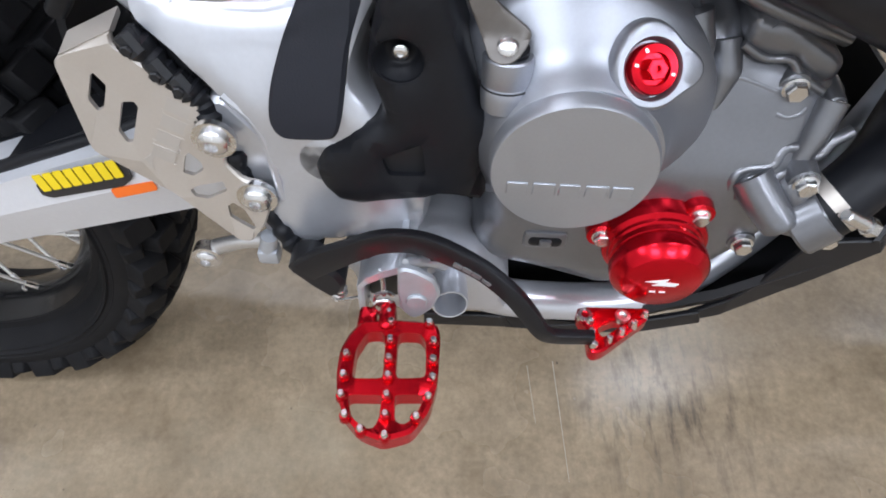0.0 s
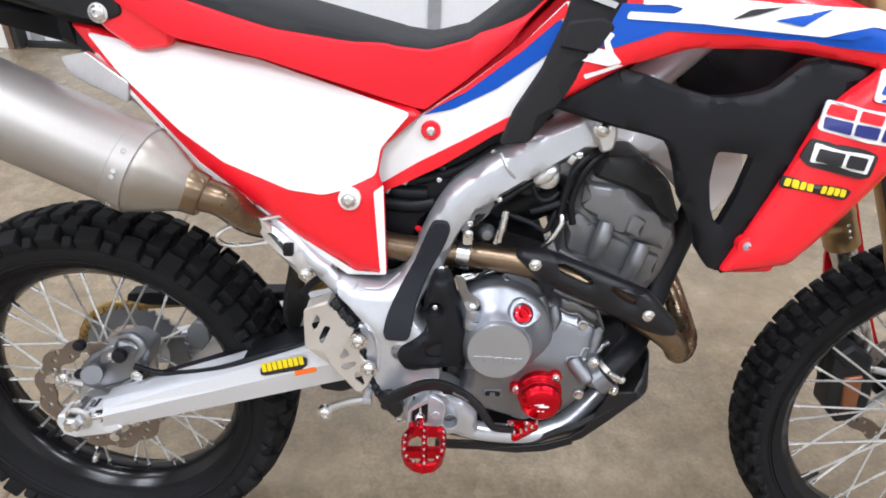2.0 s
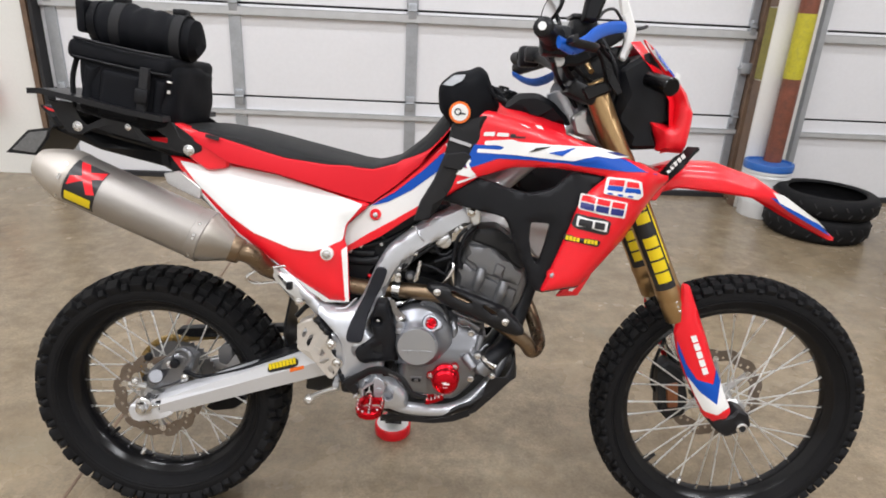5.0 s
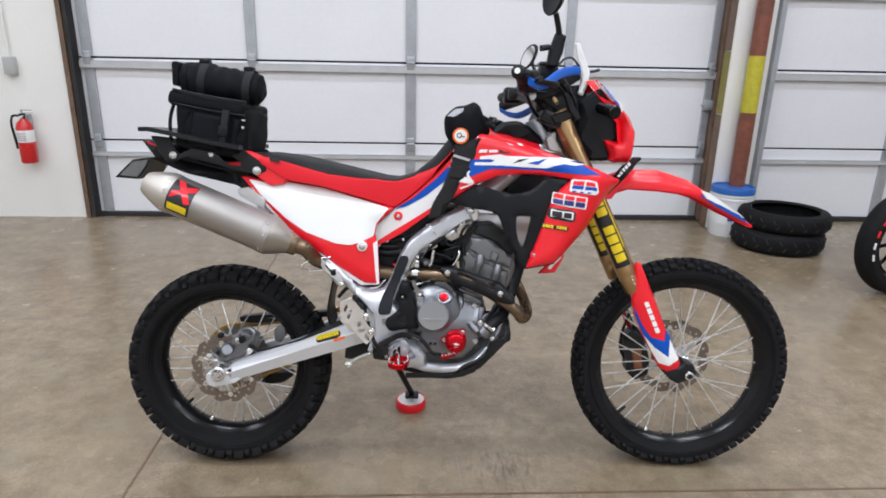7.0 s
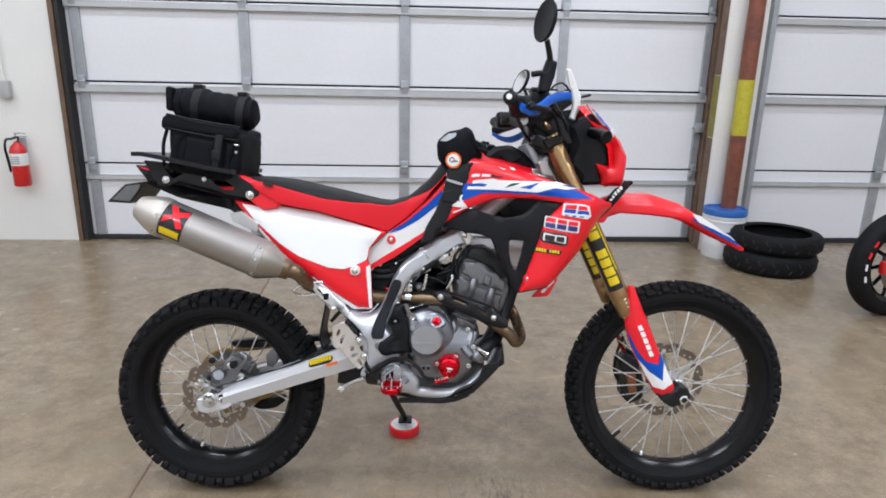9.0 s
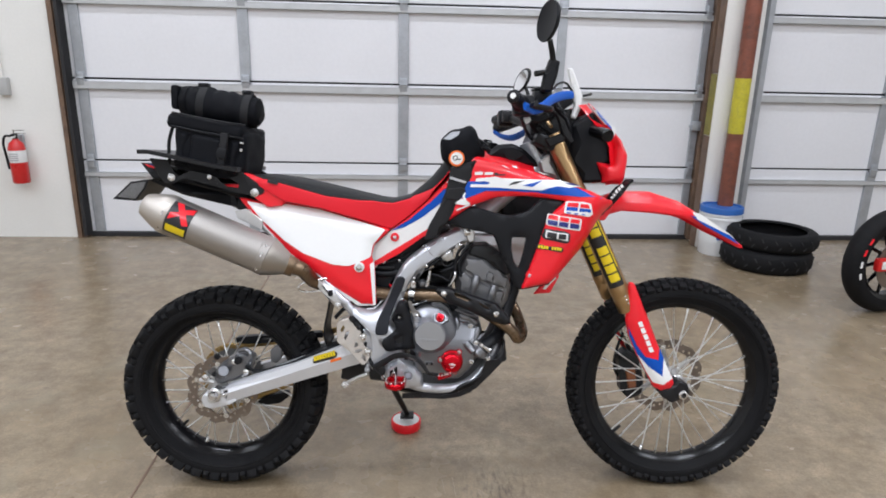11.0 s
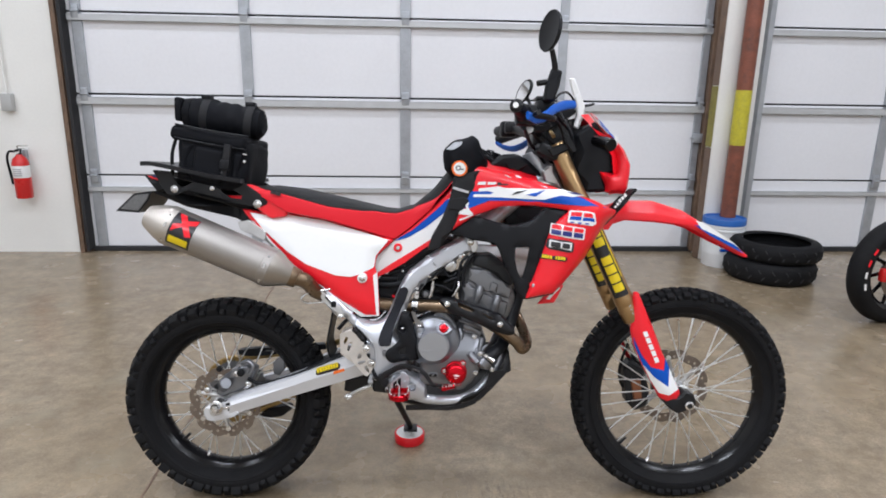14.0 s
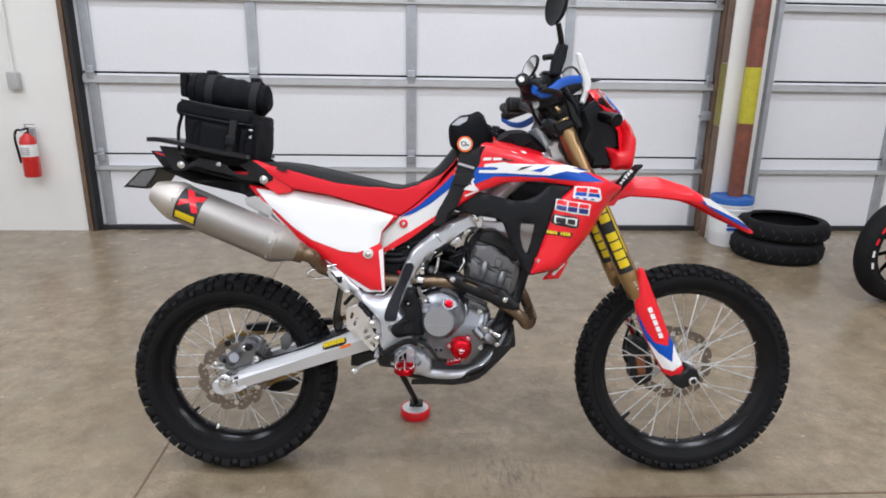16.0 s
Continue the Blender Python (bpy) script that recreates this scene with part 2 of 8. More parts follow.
def box(x0, x1, y0, y1, z0, z1, bevel=0.0, segs=2, m=None):
    bm = bmesh.new()
    bmesh.ops.create_cube(bm, size=1)
    for v in bm.verts:
        v.co = Vector((x0 + (v.co.x + 0.5) * (x1 - x0), y0 + (v.co.y + 0.5) * (y1 - y0), z0 + (v.co.z + 0.5) * (z1 - z0)))
    if bevel:
        bmesh.ops.bevel(bm, geom=bm.edges[:], offset=bevel, segments=segs, affect="EDGES", profile=0.5)
    if m is not None:
        bm.transform(m)
    return bm


def lathe(profile, m=Matrix(), steps=48, closed=False):
    """Turn (radius, height) pairs about the z axis, then place by m."""
    bm = bmesh.new()
    rings = []
    for r, h in profile:
        if r < 1e-6:
            rings.append([bm.verts.new((0, 0, h))])
        else:
            rings.append([bm.verts.new((r * math.cos(2 * math.pi * i / steps), r * math.sin(2 * math.pi * i / steps), h)) for i in range(steps)])
    pairs = list(zip(rings, rings[1:]))
    if closed:
        pairs.append((rings[-1], rings[0]))
    for a, b in pairs:
        for i in range(steps):
            j = (i + 1) % steps
            quad = [a[i % len(a)], a[j % len(a)], b[j % len(b)], b[i % len(b)]]
            uniq = []
            for v in quad:
                if v not in uniq:
                    uniq.append(v)
            if len(uniq) > 2:
                bm.faces.new(uniq)
    bm.transform(m)
    return bm


def facing(x, y, z, tilt_x=0.0, tilt_z=0.0):
    """Frame whose z axis points out of the near flank (-y)."""
    return Matrix.Translation((x, y, z)) @ Matrix.Rotation(radians(tilt_z), 4, "Z") @ Matrix.Rotation(radians(90 + tilt_x), 4, "X")


def along(a, b):
    a, b = Vector(a), Vector(b)
    return Matrix.Translation(a) @ (b - a).to_track_quat("Z", "Y").to_matrix().to_4x4()


def rod(a, b, r0, r1=None, steps=14, ends=0.0):
    r1 = r0 if r1 is None else r1
    n = (Vector(b) - Vector(a)).length
    e = min(ends, r0 * 0.5, r1 * 0.5)
    return lathe([(0, 0), (r0 - e, 0), (r0, e), (r1, n - e), (r1 - e, n), (0, n)], along(a, b), steps)


def flat_bar(pts, heights, thick, per=5):
    """Sweep an upright flat section with eased corners along a line beside the flank."""
    line = spline(pts, per)
    n = len(line)
    tall = [float(np.interp(i / (n - 1) * (len(heights) - 1), range(len(heights)), heights)) for i in range(n)]
    bm = bmesh.new()
    rings = []
    for i, p in enumerate(line):
        d = (line[min(i + 1, n - 1)] - line[max(i - 1, 0)]).normalized()
        up = Vector((-d.z, 0, d.x)).normalized()
        out = up.cross(d).normalized()
        h, t, e = tall[i] / 2, thick / 2, thick * 0.22
        rings.append([bm.verts.new(p + up * a + out * b) for a, b in ((h - e, -t), (h - e * 0.3, -t + e * 0.3), (h, -t + e), (h, t - e), (h - e * 0.3, t - e * 0.3), (h - e, t), (-h + e, t), (-h + e * 0.3, t - e * 0.3), (-h, t - e), (-h, -t + e), (-h + e * 0.3, -t + e * 0.3), (-h + e, -t))])
    for a, b in zip(rings, rings[1:]):
        for k in range(12):
            j = (k + 1) % 12
            bm.faces.new((a[k], a[j], b[j], b[k]))
    bm.faces.new(rings[0])
    bm.faces.new(rings[-1])
    bmesh.ops.recalc_face_normals(bm, faces=bm.faces[:])
    return bm


def spline(pts, per=6):
    pts = [Vector(p) for p in pts]
    if len(pts) < 3:
        return pts
    ext = [pts[0] * 2 - pts[1]] + pts + [pts[-1] * 2 - pts[-2]]
    out = []
    for i in range(1, len(ext) - 2):
        p0, p1, p2, p3 = ext[i - 1:i + 3]
        for k in range(per):
            t = k / per
            out.append(0.5 * ((2 * p1) + (p2 - p0) * t + (2 * p0 - 5 * p1 + 4 * p2 - p3) * t * t + (3 * p1 - p0 - 3 * p2 + p3) * t ** 3))
    out.append(pts[-1])
    return out


def tube(pts, radius, per=6, steps=14, flat=1.0, up=(0, 1, 0)):
    """Sweep a round (or flattened) section along a smooth line; radius is one number or one for each point."""
    line = spline(pts, per)
    n = len(line)
    if isinstance(radius, (int, float)):
        radii = [radius] * n
    else:
        radii = [float(np.interp(i / (n - 1) * (len(radius) - 1), range(len(radius)), radius)) for i in range(n)]
    bm = bmesh.new()
    rings = []
    side = Vector(up)
    for i, p in enumerate(line):
        d = (line[min(i + 1, n - 1)] - line[max(i - 1, 0)]).normalized()
        side = (side - d * side.dot(d)).normalized()
        other = d.cross(side)
        rings.append([bm.verts.new(p + radii[i] * (side * math.cos(2 * math.pi * k / steps) * flat + other * math.sin(2 * math.pi * k / steps))) for k in range(steps)])
    for a, b in zip(rings, rings[1:]):
        for k in range(steps):
            j = (k + 1) % steps
            bm.faces.new((a[k], a[j], b[j], b[k]))
    bm.faces.new(rings[0])
    bm.faces.new(rings[-1])
    return bm


def strap(pts, width, thick, per=6, across=(0, 1, 0)):
    """A flat band along a line; across is the direction of its width."""
    line = spline(pts, per)
    bm = bmesh.new()
    rings = []
    n = len(line)
    for i, p in enumerate(line):
        d = (line[min(i + 1, n - 1)] - line[max(i - 1, 0)]).normalized()
        w = Vector(across)
        w = (w - d * w.dot(d)).normalized()
        t = d.cross(w)
        rings.append([bm.verts.new(p + w * a * width / 2 + t * b * thick / 2) for a, b in ((-1, -1), (1, -1), (1, 1), (-1, 1))])
    for a, b in zip(rings, rings[1:]):
        for k in range(4):
            j = (k + 1) % 4
            bm.faces.new((a[k], a[j], b[j], b[k]))
    bm.faces.new(rings[0])
    bm.faces.new(rings[-1])
    return bm


def soften(pts, r):
    """Round each corner of an outline by about r."""
    out = []
    n = len(pts)
    for i in range(n):
        p = Vector(pts[i])
        a, b = Vector(pts[i - 1]) - p, Vector(pts[(i + 1) % n]) - p
        ra, rb = min(r, a.length * 0.4), min(r, b.length * 0.4)
        s, e = p + a.normalized() * ra, p + b.normalized() * rb
        for t in (0, 0.33, 0.67, 1):
            q = s * (1 - t) ** 2 + p * 2 * t * (1 - t) + e * t * t
            out.append((q.x, q.y))
    return out


def inside(p, loop):
    x, y = p
    hit = False
    for (x0, y0), (x1, y1) in zip(loop, loop[1:] + loop[:1]):
        if (y0 > y) != (y1 > y) and x < (x1 - x0) * (y - y0) / (y1 - y0) + x0:
            hit = not hit
    return hit


def edge_distance(p, loops):
    best = 9.0
    for loop in loops:
        a = np.array(loop)
        b = np.roll(a, -1, 0)
        d = b - a
        t = np.clip(((p[0] - a[:, 0]) * d[:, 0] + (p[1] - a[:, 1]) * d[:, 1]) / np.maximum((d * d).sum(1), 1e-12), 0, 1)
        c = a + d * t[:, None]
        best = min(best, float(np.sqrt(((c - np.array(p)) ** 2).sum(1)).min()))
    return best


def inset(loop, dist):
    area = sum(a[0] * b[1] - b[0] * a[1] for a, b in zip(loop, loop[1:] + loop[:1]))
    s = 1 if area > 0 else -1
    out = []
    n = len(loop)
    for i in range(n):
        p, a, b = Vector(loop[i]), Vector(loop[i - 1]), Vector(loop[(i + 1) % n])
        d = ((p - a).normalized() + (b - p).normalized())
        if d.length < 1e-6:
            d = b - p
        d.normalize()
        q = p + Vector((-d.y, d.x)) * dist * s
        out.append((q.x, q.y))
    return out


from mathutils.geometry import delaunay_2d_cdt


def panel(outline, surf, thick, holes=(), r=0.006, grid=0.02, bev=0.002, hole_r=0.003):
    """A shell in the side plane: outline in (x, z), surf(x, z) gives the outer face's y, thickness runs to +y."""
    if isinstance(surf, (int, float)):
        flat = surf
        surf = (lambda x, z: flat)
    outline = soften(list(outline), r) if r else list(outline)
    holes = [soften(list(h), hole_r) if hole_r else list(h) for h in holes]
    loops = [outline] + holes
    pts, tags, edges = [], [], []
    for k, loop in enumerate(loops):
        start = len(pts)
        for p in loop:
            pts.append(Vector(p))
            tags.append(1)
        edges += [(start + i, start + (i + 1) % len(loop)) for i in range(len(loop))]
    nb = len(pts)
    if bev:
        ring = inset(outline, bev)
        for p in ring:
            if inside(p, outline) and edge_distance(p, loops) > bev * 0.6:
                pts.append(Vector(p))
    xs, zs = [p[0] for p in outline], [p[1] for p in outline]
    nx, nz = max(1, int((max(xs) - min(xs)) / grid)), max(1, int((max(zs) - min(zs)) / grid))
    for i in range(nx + 1):
        for j in range(nz + 1):
            p = (min(xs) + (i + 0.5 * (j % 2)) * grid, min(zs) + j * grid)
            if inside(p, outline) and not any(inside(p, h) for h in holes) and edge_distance(p, loops) > max(grid * 0.4, bev * 1.5):
                pts.append(Vector(p))
    vs, es, fs, ov, oe, of = delaunay_2d_cdt(pts, edges, [], 0, 1e-6)
    bm = bmesh.new()
    rim = set()
    for i, src in enumerate(ov):
        if any(s < nb for s in src):
            rim.add(i)
    front = [bm.verts.new((v.x, surf(v.x, v.y) + (bev if i in rim else 0), v.y)) for i, v in enumerate(vs)]
    back = [bm.verts.new((v.x, surf(v.x, v.y) + thick, v.y)) for v in vs]
    count = {}
    for f in fs:
        c = ((vs[f[0]].x + vs[f[1]].x + vs[f[2]].x) / 3, (vs[f[0]].y + vs[f[1]].y + vs[f[2]].y) / 3)
        if not inside(c, outline) or any(inside(c, h) for h in holes):
            continue
        bm.faces.new([front[i] for i in f])
        bm.faces.new([back[i] for i in reversed(f)])
        for a, b in ((f[0], f[1]), (f[1], f[2]), (f[2], f[0])):
            count[(a, b)] = 1
    for a, b in list(count):
        if (b, a) not in count:
            bm.faces.new((front[b], front[a], back[a], back[b]))
    bmesh.ops.delete(bm, geom=[v for v in bm.verts if not v.link_faces], context="VERTS")
    return bm


def pillow(outline, y, crown, width, tilt_x=0.0, tilt_z=0.0, x0=0.0, z0=0.0):
    """An outer face at y that bulges by crown within width of the outline's edge and leans with x and z."""
    loop = [list(outline)]

    def surf(x, z):
        d = edge_distance((x, z), loop) if inside((x, z), loop[0]) else 0.0
        k = min(1.0, d / width)
        return y + tilt_x * (x - x0) + tilt_z * (z - z0) - crown * (1 - (1 - k) ** 2)
    return surf


def mirrored(bm):
    b = bm.copy()
    for v in b.verts:
        v.co.y = -v.co.y
    bmesh.ops.reverse_faces(b, faces=b.faces)
    return b


def both(name, bm, material, parent, label="", smooth=True):
    far = mirrored(bm)
    a = part(name, bm, material, parent, label, smooth)
    part(name, far, material, parent, label, smooth)
    return a


def bolt(x, y, z, r, parent, material=None, name="bolt", hexed=False, label="", tilt_x=0.0, tilt_z=0.0, washer=True):
    m = facing(x, y, z, tilt_x, tilt_z)
    prof = [(0, -r)]
    if washer:
        prof += [(r * 1.35, -r), (r * 1.35, r * 0.12), (r * 1.05, r * 0.18)]
    prof += [(r, r * 0.2), (r, r * 0.36), (r * 0.8, r * 0.56), (r * 0.45, r * 0.64), (r * 0.4, r * 0.3), (0, r * 0.3)]
    if hexed:
        prof = [(0, -r), (r * 1.2, -r), (r * 1.18, r * 0.08), (r * 1.1, r * 0.12)]
        bm = lathe(prof + [(0, r * 0.12)], m, 20)
        bm = join(bm, lathe([(0, 0.1 * r), (r, 0.1 * r), (r, r * 0.72), (r * 0.85, r * 0.88), (0, r * 0.88)], m, 6))
    else:
        bm = lathe(prof, m, 20)
    return part(name, bm, material or M_STEEL, parent, label)


# ---- the garage ----
def placed(name, bm, material, label, category, kind="structure", smooth=False):
    ob = part(name, bm, material, None, smooth=smooth)
    ob.matrix_world = ROOM
    return tagged(ob, label, category, "", kind)


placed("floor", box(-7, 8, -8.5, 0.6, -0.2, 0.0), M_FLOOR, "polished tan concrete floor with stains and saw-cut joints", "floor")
DOOR_L, DOOR_R, DOOR2_L, DOOR2_R, DOOR_H = -2.385, 2.30, 2.655, 7.2, 3.1
placed("wall_north", join(box(-7, DOOR_L - 0.075, 0.0, 0.2, 0, 4.3), box(DOOR_L - 0.075, DOOR2_R, 0.0, 0.2, DOOR_H, 4.3),
       box(DOOR_R, DOOR2_L, 0.0, 0.2, 0, DOOR_H), box(DOOR2_R, 8, 0.0, 0.2, 0, 4.3)), M_WALL, "cream-painted block wall round the overhead doors", "wall")
placed("wall_south", box(-7, 8, -8.7, -8.5, 0, 4.3), M_WALL, "cream-painted wall closing the garage", "wall")
placed("wall_west", box(-7.2, -7, -8.7, 0.2, 0, 4.3), M_WALL, "cream-painted side wall of the garage", "wall")
placed("wall_east", box(8, 8.2, -8.7, 0.2, 0, 4.3), M_WALL, "cream-painted side wall of the garage", "wall")
placed("ceiling", box(-7.2, 8.2, -8.7, 0.2, 4.3, 4.4), M_CEIL, "pale painted ceiling of the garage", "ceiling")


def overhead_door(name, u0, u1, stiles, label):
    ob = tagged(new(name), label, "garage door", "", "structure")
    ob.matrix_world = ROOM
    rows = [0.03, 0.583, 1.172, 1.735, 2.32, DOOR_H - 0.02]
    for k, (a, b) in enumerate(zip(rows, rows[1:])):
        part("panel", box(u0, u1, 0.045, 0.09, a + 0.006, b - 0.008, 0.004), M_DOOR, ob, smooth=False)
    # added black sheet gives the section gaps their shadow lines
    part("backing", box(u0, u1, 0.07, 0.1, 0.0, DOOR_H), M_SEAL, ob, "dark sheet added behind the panels to shade the section joints", smooth=False)
    part("bottom_seal", join(box(u0, u1, 0.02, 0.07, 0.0, 0.036, 0.004)), M_SEAL, ob, "black rubber bottom seal", smooth=False)
    for z0, z1, d in ((0.463, 0.497, 0.03), (1.098, 1.150, 0.035), (1.672, 1.715, 0.035), (2.25, 2.30, 0.035)):
        part("rail", join(box(u0 + 0.01, u1 - 0.01, 0.045 - d, 0.0451, z1 - 0.006, z1, 0.001), box(u0 + 0.01, u1 - 0.01, 0.045 - d, 0.05 - d, z0, z1, 0.001),
             box(u0 + 0.01, u1 - 0.01, 0.045 - d, 0.0451, z0, z0 + 0.006, 0.001)), M_RAIL, ob, "light grey steel stiffening rail", smooth=False)
    for u, w in stiles:
        for k, (a, b) in enumerate(zip(rows, rows[1:])):
            st = part("stile", join(box(u - w / 2, u + w / 2, 0.026, 0.048, a + 0.008, b - 0.01, 0.003)), M_GALV, ob, "galvanised steel stile", smooth=False)
            if k:
                part("hinge", join(box(u - w * 0.36, u + w * 0.36, 0.008, 0.03, a - 0.05, a + 0.045, 0.004), rod((u - w * 0.4, 0.006, a), (u + w * 0.4, 0.006, a), 0.007),
                     rod((u - w * 0.15, 0.0, a + 0.03), (u - w * 0.15, 0.012, a + 0.03), 0.005), rod((u + w * 0.15, 0.0, a + 0.03), (u + w * 0.15, 0.012, a + 0.03), 0.005)), M_GALV, st)
    return ob


door = overhead_door("door_1", DOOR_L, DOOR_R - 0.02, [(-2.318, 0.07), (-1.158, 0.075), (-0.014, 0.075), (1.15, 0.065), (2.236, 0.055)], "white sectional overhead garage door with galvanised stiles, closed")
part("latch", join(box(2.20, 2.30, -0.01, 0.03, 0.875, 0.945, 0.006), rod((2.18, 0.0, 0.91), (2.34, 0.0, 0.91), 0.008)), M_GALV, door, "steel slide latch")
overhead_door("door_2", DOOR2_L, DOOR2_R, [(2.705, 0.065), (3.75, 0.075), (4.9, 0.075), (6.0, 0.075)], "white sectional overhead garage door beside the first, closed")

placed("jamb_left", join(box(DOOR_L - 0.08, DOOR_L - 0.045, -0.03, 0.05, 0, DOOR_H, 0.003), box(DOOR_L - 0.045, DOOR_L - 0.02, -0.012, 0.05, 0, DOOR_H, 0.003)), M_JAMB, "brown stained door jamb beside the overhead door", "jamb")
placed("track_left", join(box(DOOR_L - 0.02, DOOR_L, -0.05, 0.045, 0.02, DOOR_H, 0.002), box(DOOR_L - 0.02, DOOR_L + 0.004, -0.054, -0.046, 0.02, DOOR_H, 0.002)), M_SEAL, "dark vertical door track with black weather seal", "door track")
placed("track_right", join(box(2.268, 2.285, -0.05, 0.04, 0.02, DOOR_H, 0.002), box(2.25, 2.285, -0.056, -0.048, 0.02, DOOR_H, 0.002)), M_JAMB, "dark vertical door track", "door track")
placed("track_far", join(box(2.652, 2.668, -0.05, 0.04, 0.02, DOOR_H, 0.002), box(2.652, 2.69, -0.056, -0.048, 0.02, DOOR_H, 0.002)), M_GALV, "galvanised vertical door track", "door track")
placed("pillar", box(2.258, 2.42, -0.2, -0.1, 0, 4.29, 0.006), M_WALL, "white painted pillar between the two doors", "pillar", smooth=True)
placed("pillar_back", box(2.29, 2.60, -0.1, -0.004, 0, 4.29, 0.004), M_WALL, "white painted wall return behind the pillar", "pillar", smooth=True)
placed("trim_yellow", join(box(2.250, 2.2565, -0.196, -0.105, 0.86, 1.30, 0.002)), M_OLIVE, "faded yellow paint on the pillar's edge", "tape")
placed("trim_brown", join(box(2.250, 2.2565, -0.196, -0.105, 0.0, 0.855, 0.002), box(2.250, 2.2565, -0.196, -0.105, 1.305, DOOR_H, 0.002)), M_JAMB, "brown painted pillar edge", "trim")

pole = tagged(new("drain_pipe"), "rust-red painted steel pipe with a yellow tape band", "pipe")
pole.matrix_world = ROOM
part("pipe", rod((2.412, -0.27, 0.0), (2.412, -0.27, 4.28), 0.055, steps=28), M_RUST, pole)
part("tape_band", rod((2.412, -0.27, 0.885), (2.412, -0.27, 1.275), 0.0562, steps=28), M_YTAPE, pole, "worn yellow reflective tape")

# floor joints, cut as narrow dark grooves
placed("floor_joint", join(box(-0.869, -0.861, -8.4, -0.05, 0.0, 0.0012)), M_JAMB, "dark saw-cut joint in the concrete floor", "floor joint")
placed("floor_joint", join(box(-6.9, -0.874, -3.226, -3.218, 0.0, 0.0012), box(-0.856, 7.9, -3.226, -3.218, 0.0, 0.0012)), M_JAMB, "dark saw-cut joint in the concrete floor", "floor joint")

# pale drag scratches in the concrete beside the motorcycle
for u0, v0, u1, v1, w in ((0.112, -3.042, 0.121, -3.156, 0.0016), (0.147, -3.036, 0.155, -3.197, 0.0018), (0.028, -3.103, 0.036, -3.157, 0.0012), (0.167, -3.083, 0.170, -3.127, 0.0012)):
    q0, q1 = Vector((u0, v0, -0.0006)), Vector((u1, v1, -0.0006))
    placed("floor_scratch", rod(q0, q1, w * 0.55, w * 0.38, 6), M_SCRATCH, "thin pale scratch in the concrete floor", "scratch", smooth=True)

# lamps under the ceiling
for u in (-4.2, -1.4, 1.4, 4.2):
    for v, share in ((-1.6, 0.72), (-4.0, 1.0), (-6.4, 1.5)):
        lamp = tagged(new("ceiling_light"), "long white fluorescent ceiling light", "ceiling light", "ceiling lights")
        lamp.matrix_world = ROOM @ Matrix.Translation((u, v, 4.3))
        part("housing", box(-0.62, 0.62, -0.12, 0.12, -0.06, -0.002, 0.008), M_DOOR, lamp, smooth=False)
        data = bpy.data.lights.new("tube_light", "AREA")
        data.shape, data.size, data.size_y, data.energy, data.color = "RECTANGLE", 1.2, 0.2, LAMP_POWER * share, (0.87, 0.91, 1.0)
        tube_light = new("tube_light", data)
        tube_light.matrix_world = ROOM @ Matrix.Translation((u, v, 4.232))

# fire extinguisher on the wall
ext = tagged(new("fire_extinguisher"), "red fire extinguisher with black hose on a wall hook", "fire extinguisher")
ext.matrix_world = ROOM @ Matrix.Translation((-2.775, -0.085, 0.43))
part("cylinder", lathe([(0, 0), (0.05, 0), (0.056, 0.008), (0.056, 0.25), (0.045, 0.285), (0.022, 0.305), (0.02, 0.315), (0, 0.315)], steps=28), M_EXTRED, ext)
part("paper_label", lathe([(0.0566, 0.15), (0.0568, 0.151), (0.0568, 0.235), (0.0566, 0.236)], steps=28), M_WHITE, ext, "pale printed label")
part("label_bar", join(*[box(-0.028, 0.028, -0.0585, -0.05, z, z + 0.006) for z in (0.165, 0.18, 0.195, 0.21)]), M_GREY, ext)
part("valve", join(rod((0, 0, 0.315), (0, 0, 0.35), 0.016), box(-0.012, 0.012, -0.03, 0.02, 0.335, 0.352, 0.003)), M_SATIN, ext)
part("handle", join(box(-0.008, 0.075, -0.008, 0.008, 0.352, 0.358, 0.002), box(-0.008, 0.07, -0.008, 0.008, 0.372, 0.38, 0.002), rod((-0.004, 0, 0.35), (-0.004, 0, 0.378), 0.006)), M_STEEL, ext, "steel squeeze handle")
part("gauge", lathe([(0, 0), (0.014, 0), (0.014, 0.012), (0, 0.012)], Matrix.Translation((0, -0.016, 0.335)) @ Matrix.Rotation(radians(90), 4, "X"), 16), M_WHITE, ext)
part("hose", tube([(-0.01, -0.02, 0.335), (-0.05, -0.03, 0.335), (-0.075, -0.02, 0.28), (-0.072, -0.01, 0.18), (-0.062, -0.01, 0.1)], [0.008, 0.008, 0.008, 0.009, 0.011]), M_BLACK, ext)
part("bracket", box(-0.02, 0.02, 0.05, 0.083, 0.2, 0.34, 0.003), M_GALV, ext)

con = tagged(new("switch_box"), "grey electrical box with a thin conduit on the wall", "switch box")
con.matrix_world = ROOM
part("box", box(-2.87, -2.795, -0.05, 0.0, 1.045, 1.165, 0.005), M_GREYBOX, con)
part("conduit", tube([(-2.835, -0.02, 1.165), (-2.837, -0.02, 1.6), (-2.842, -0.02, 4.25)], 0.009, steps=10), M_WALL, con, "painted conduit")

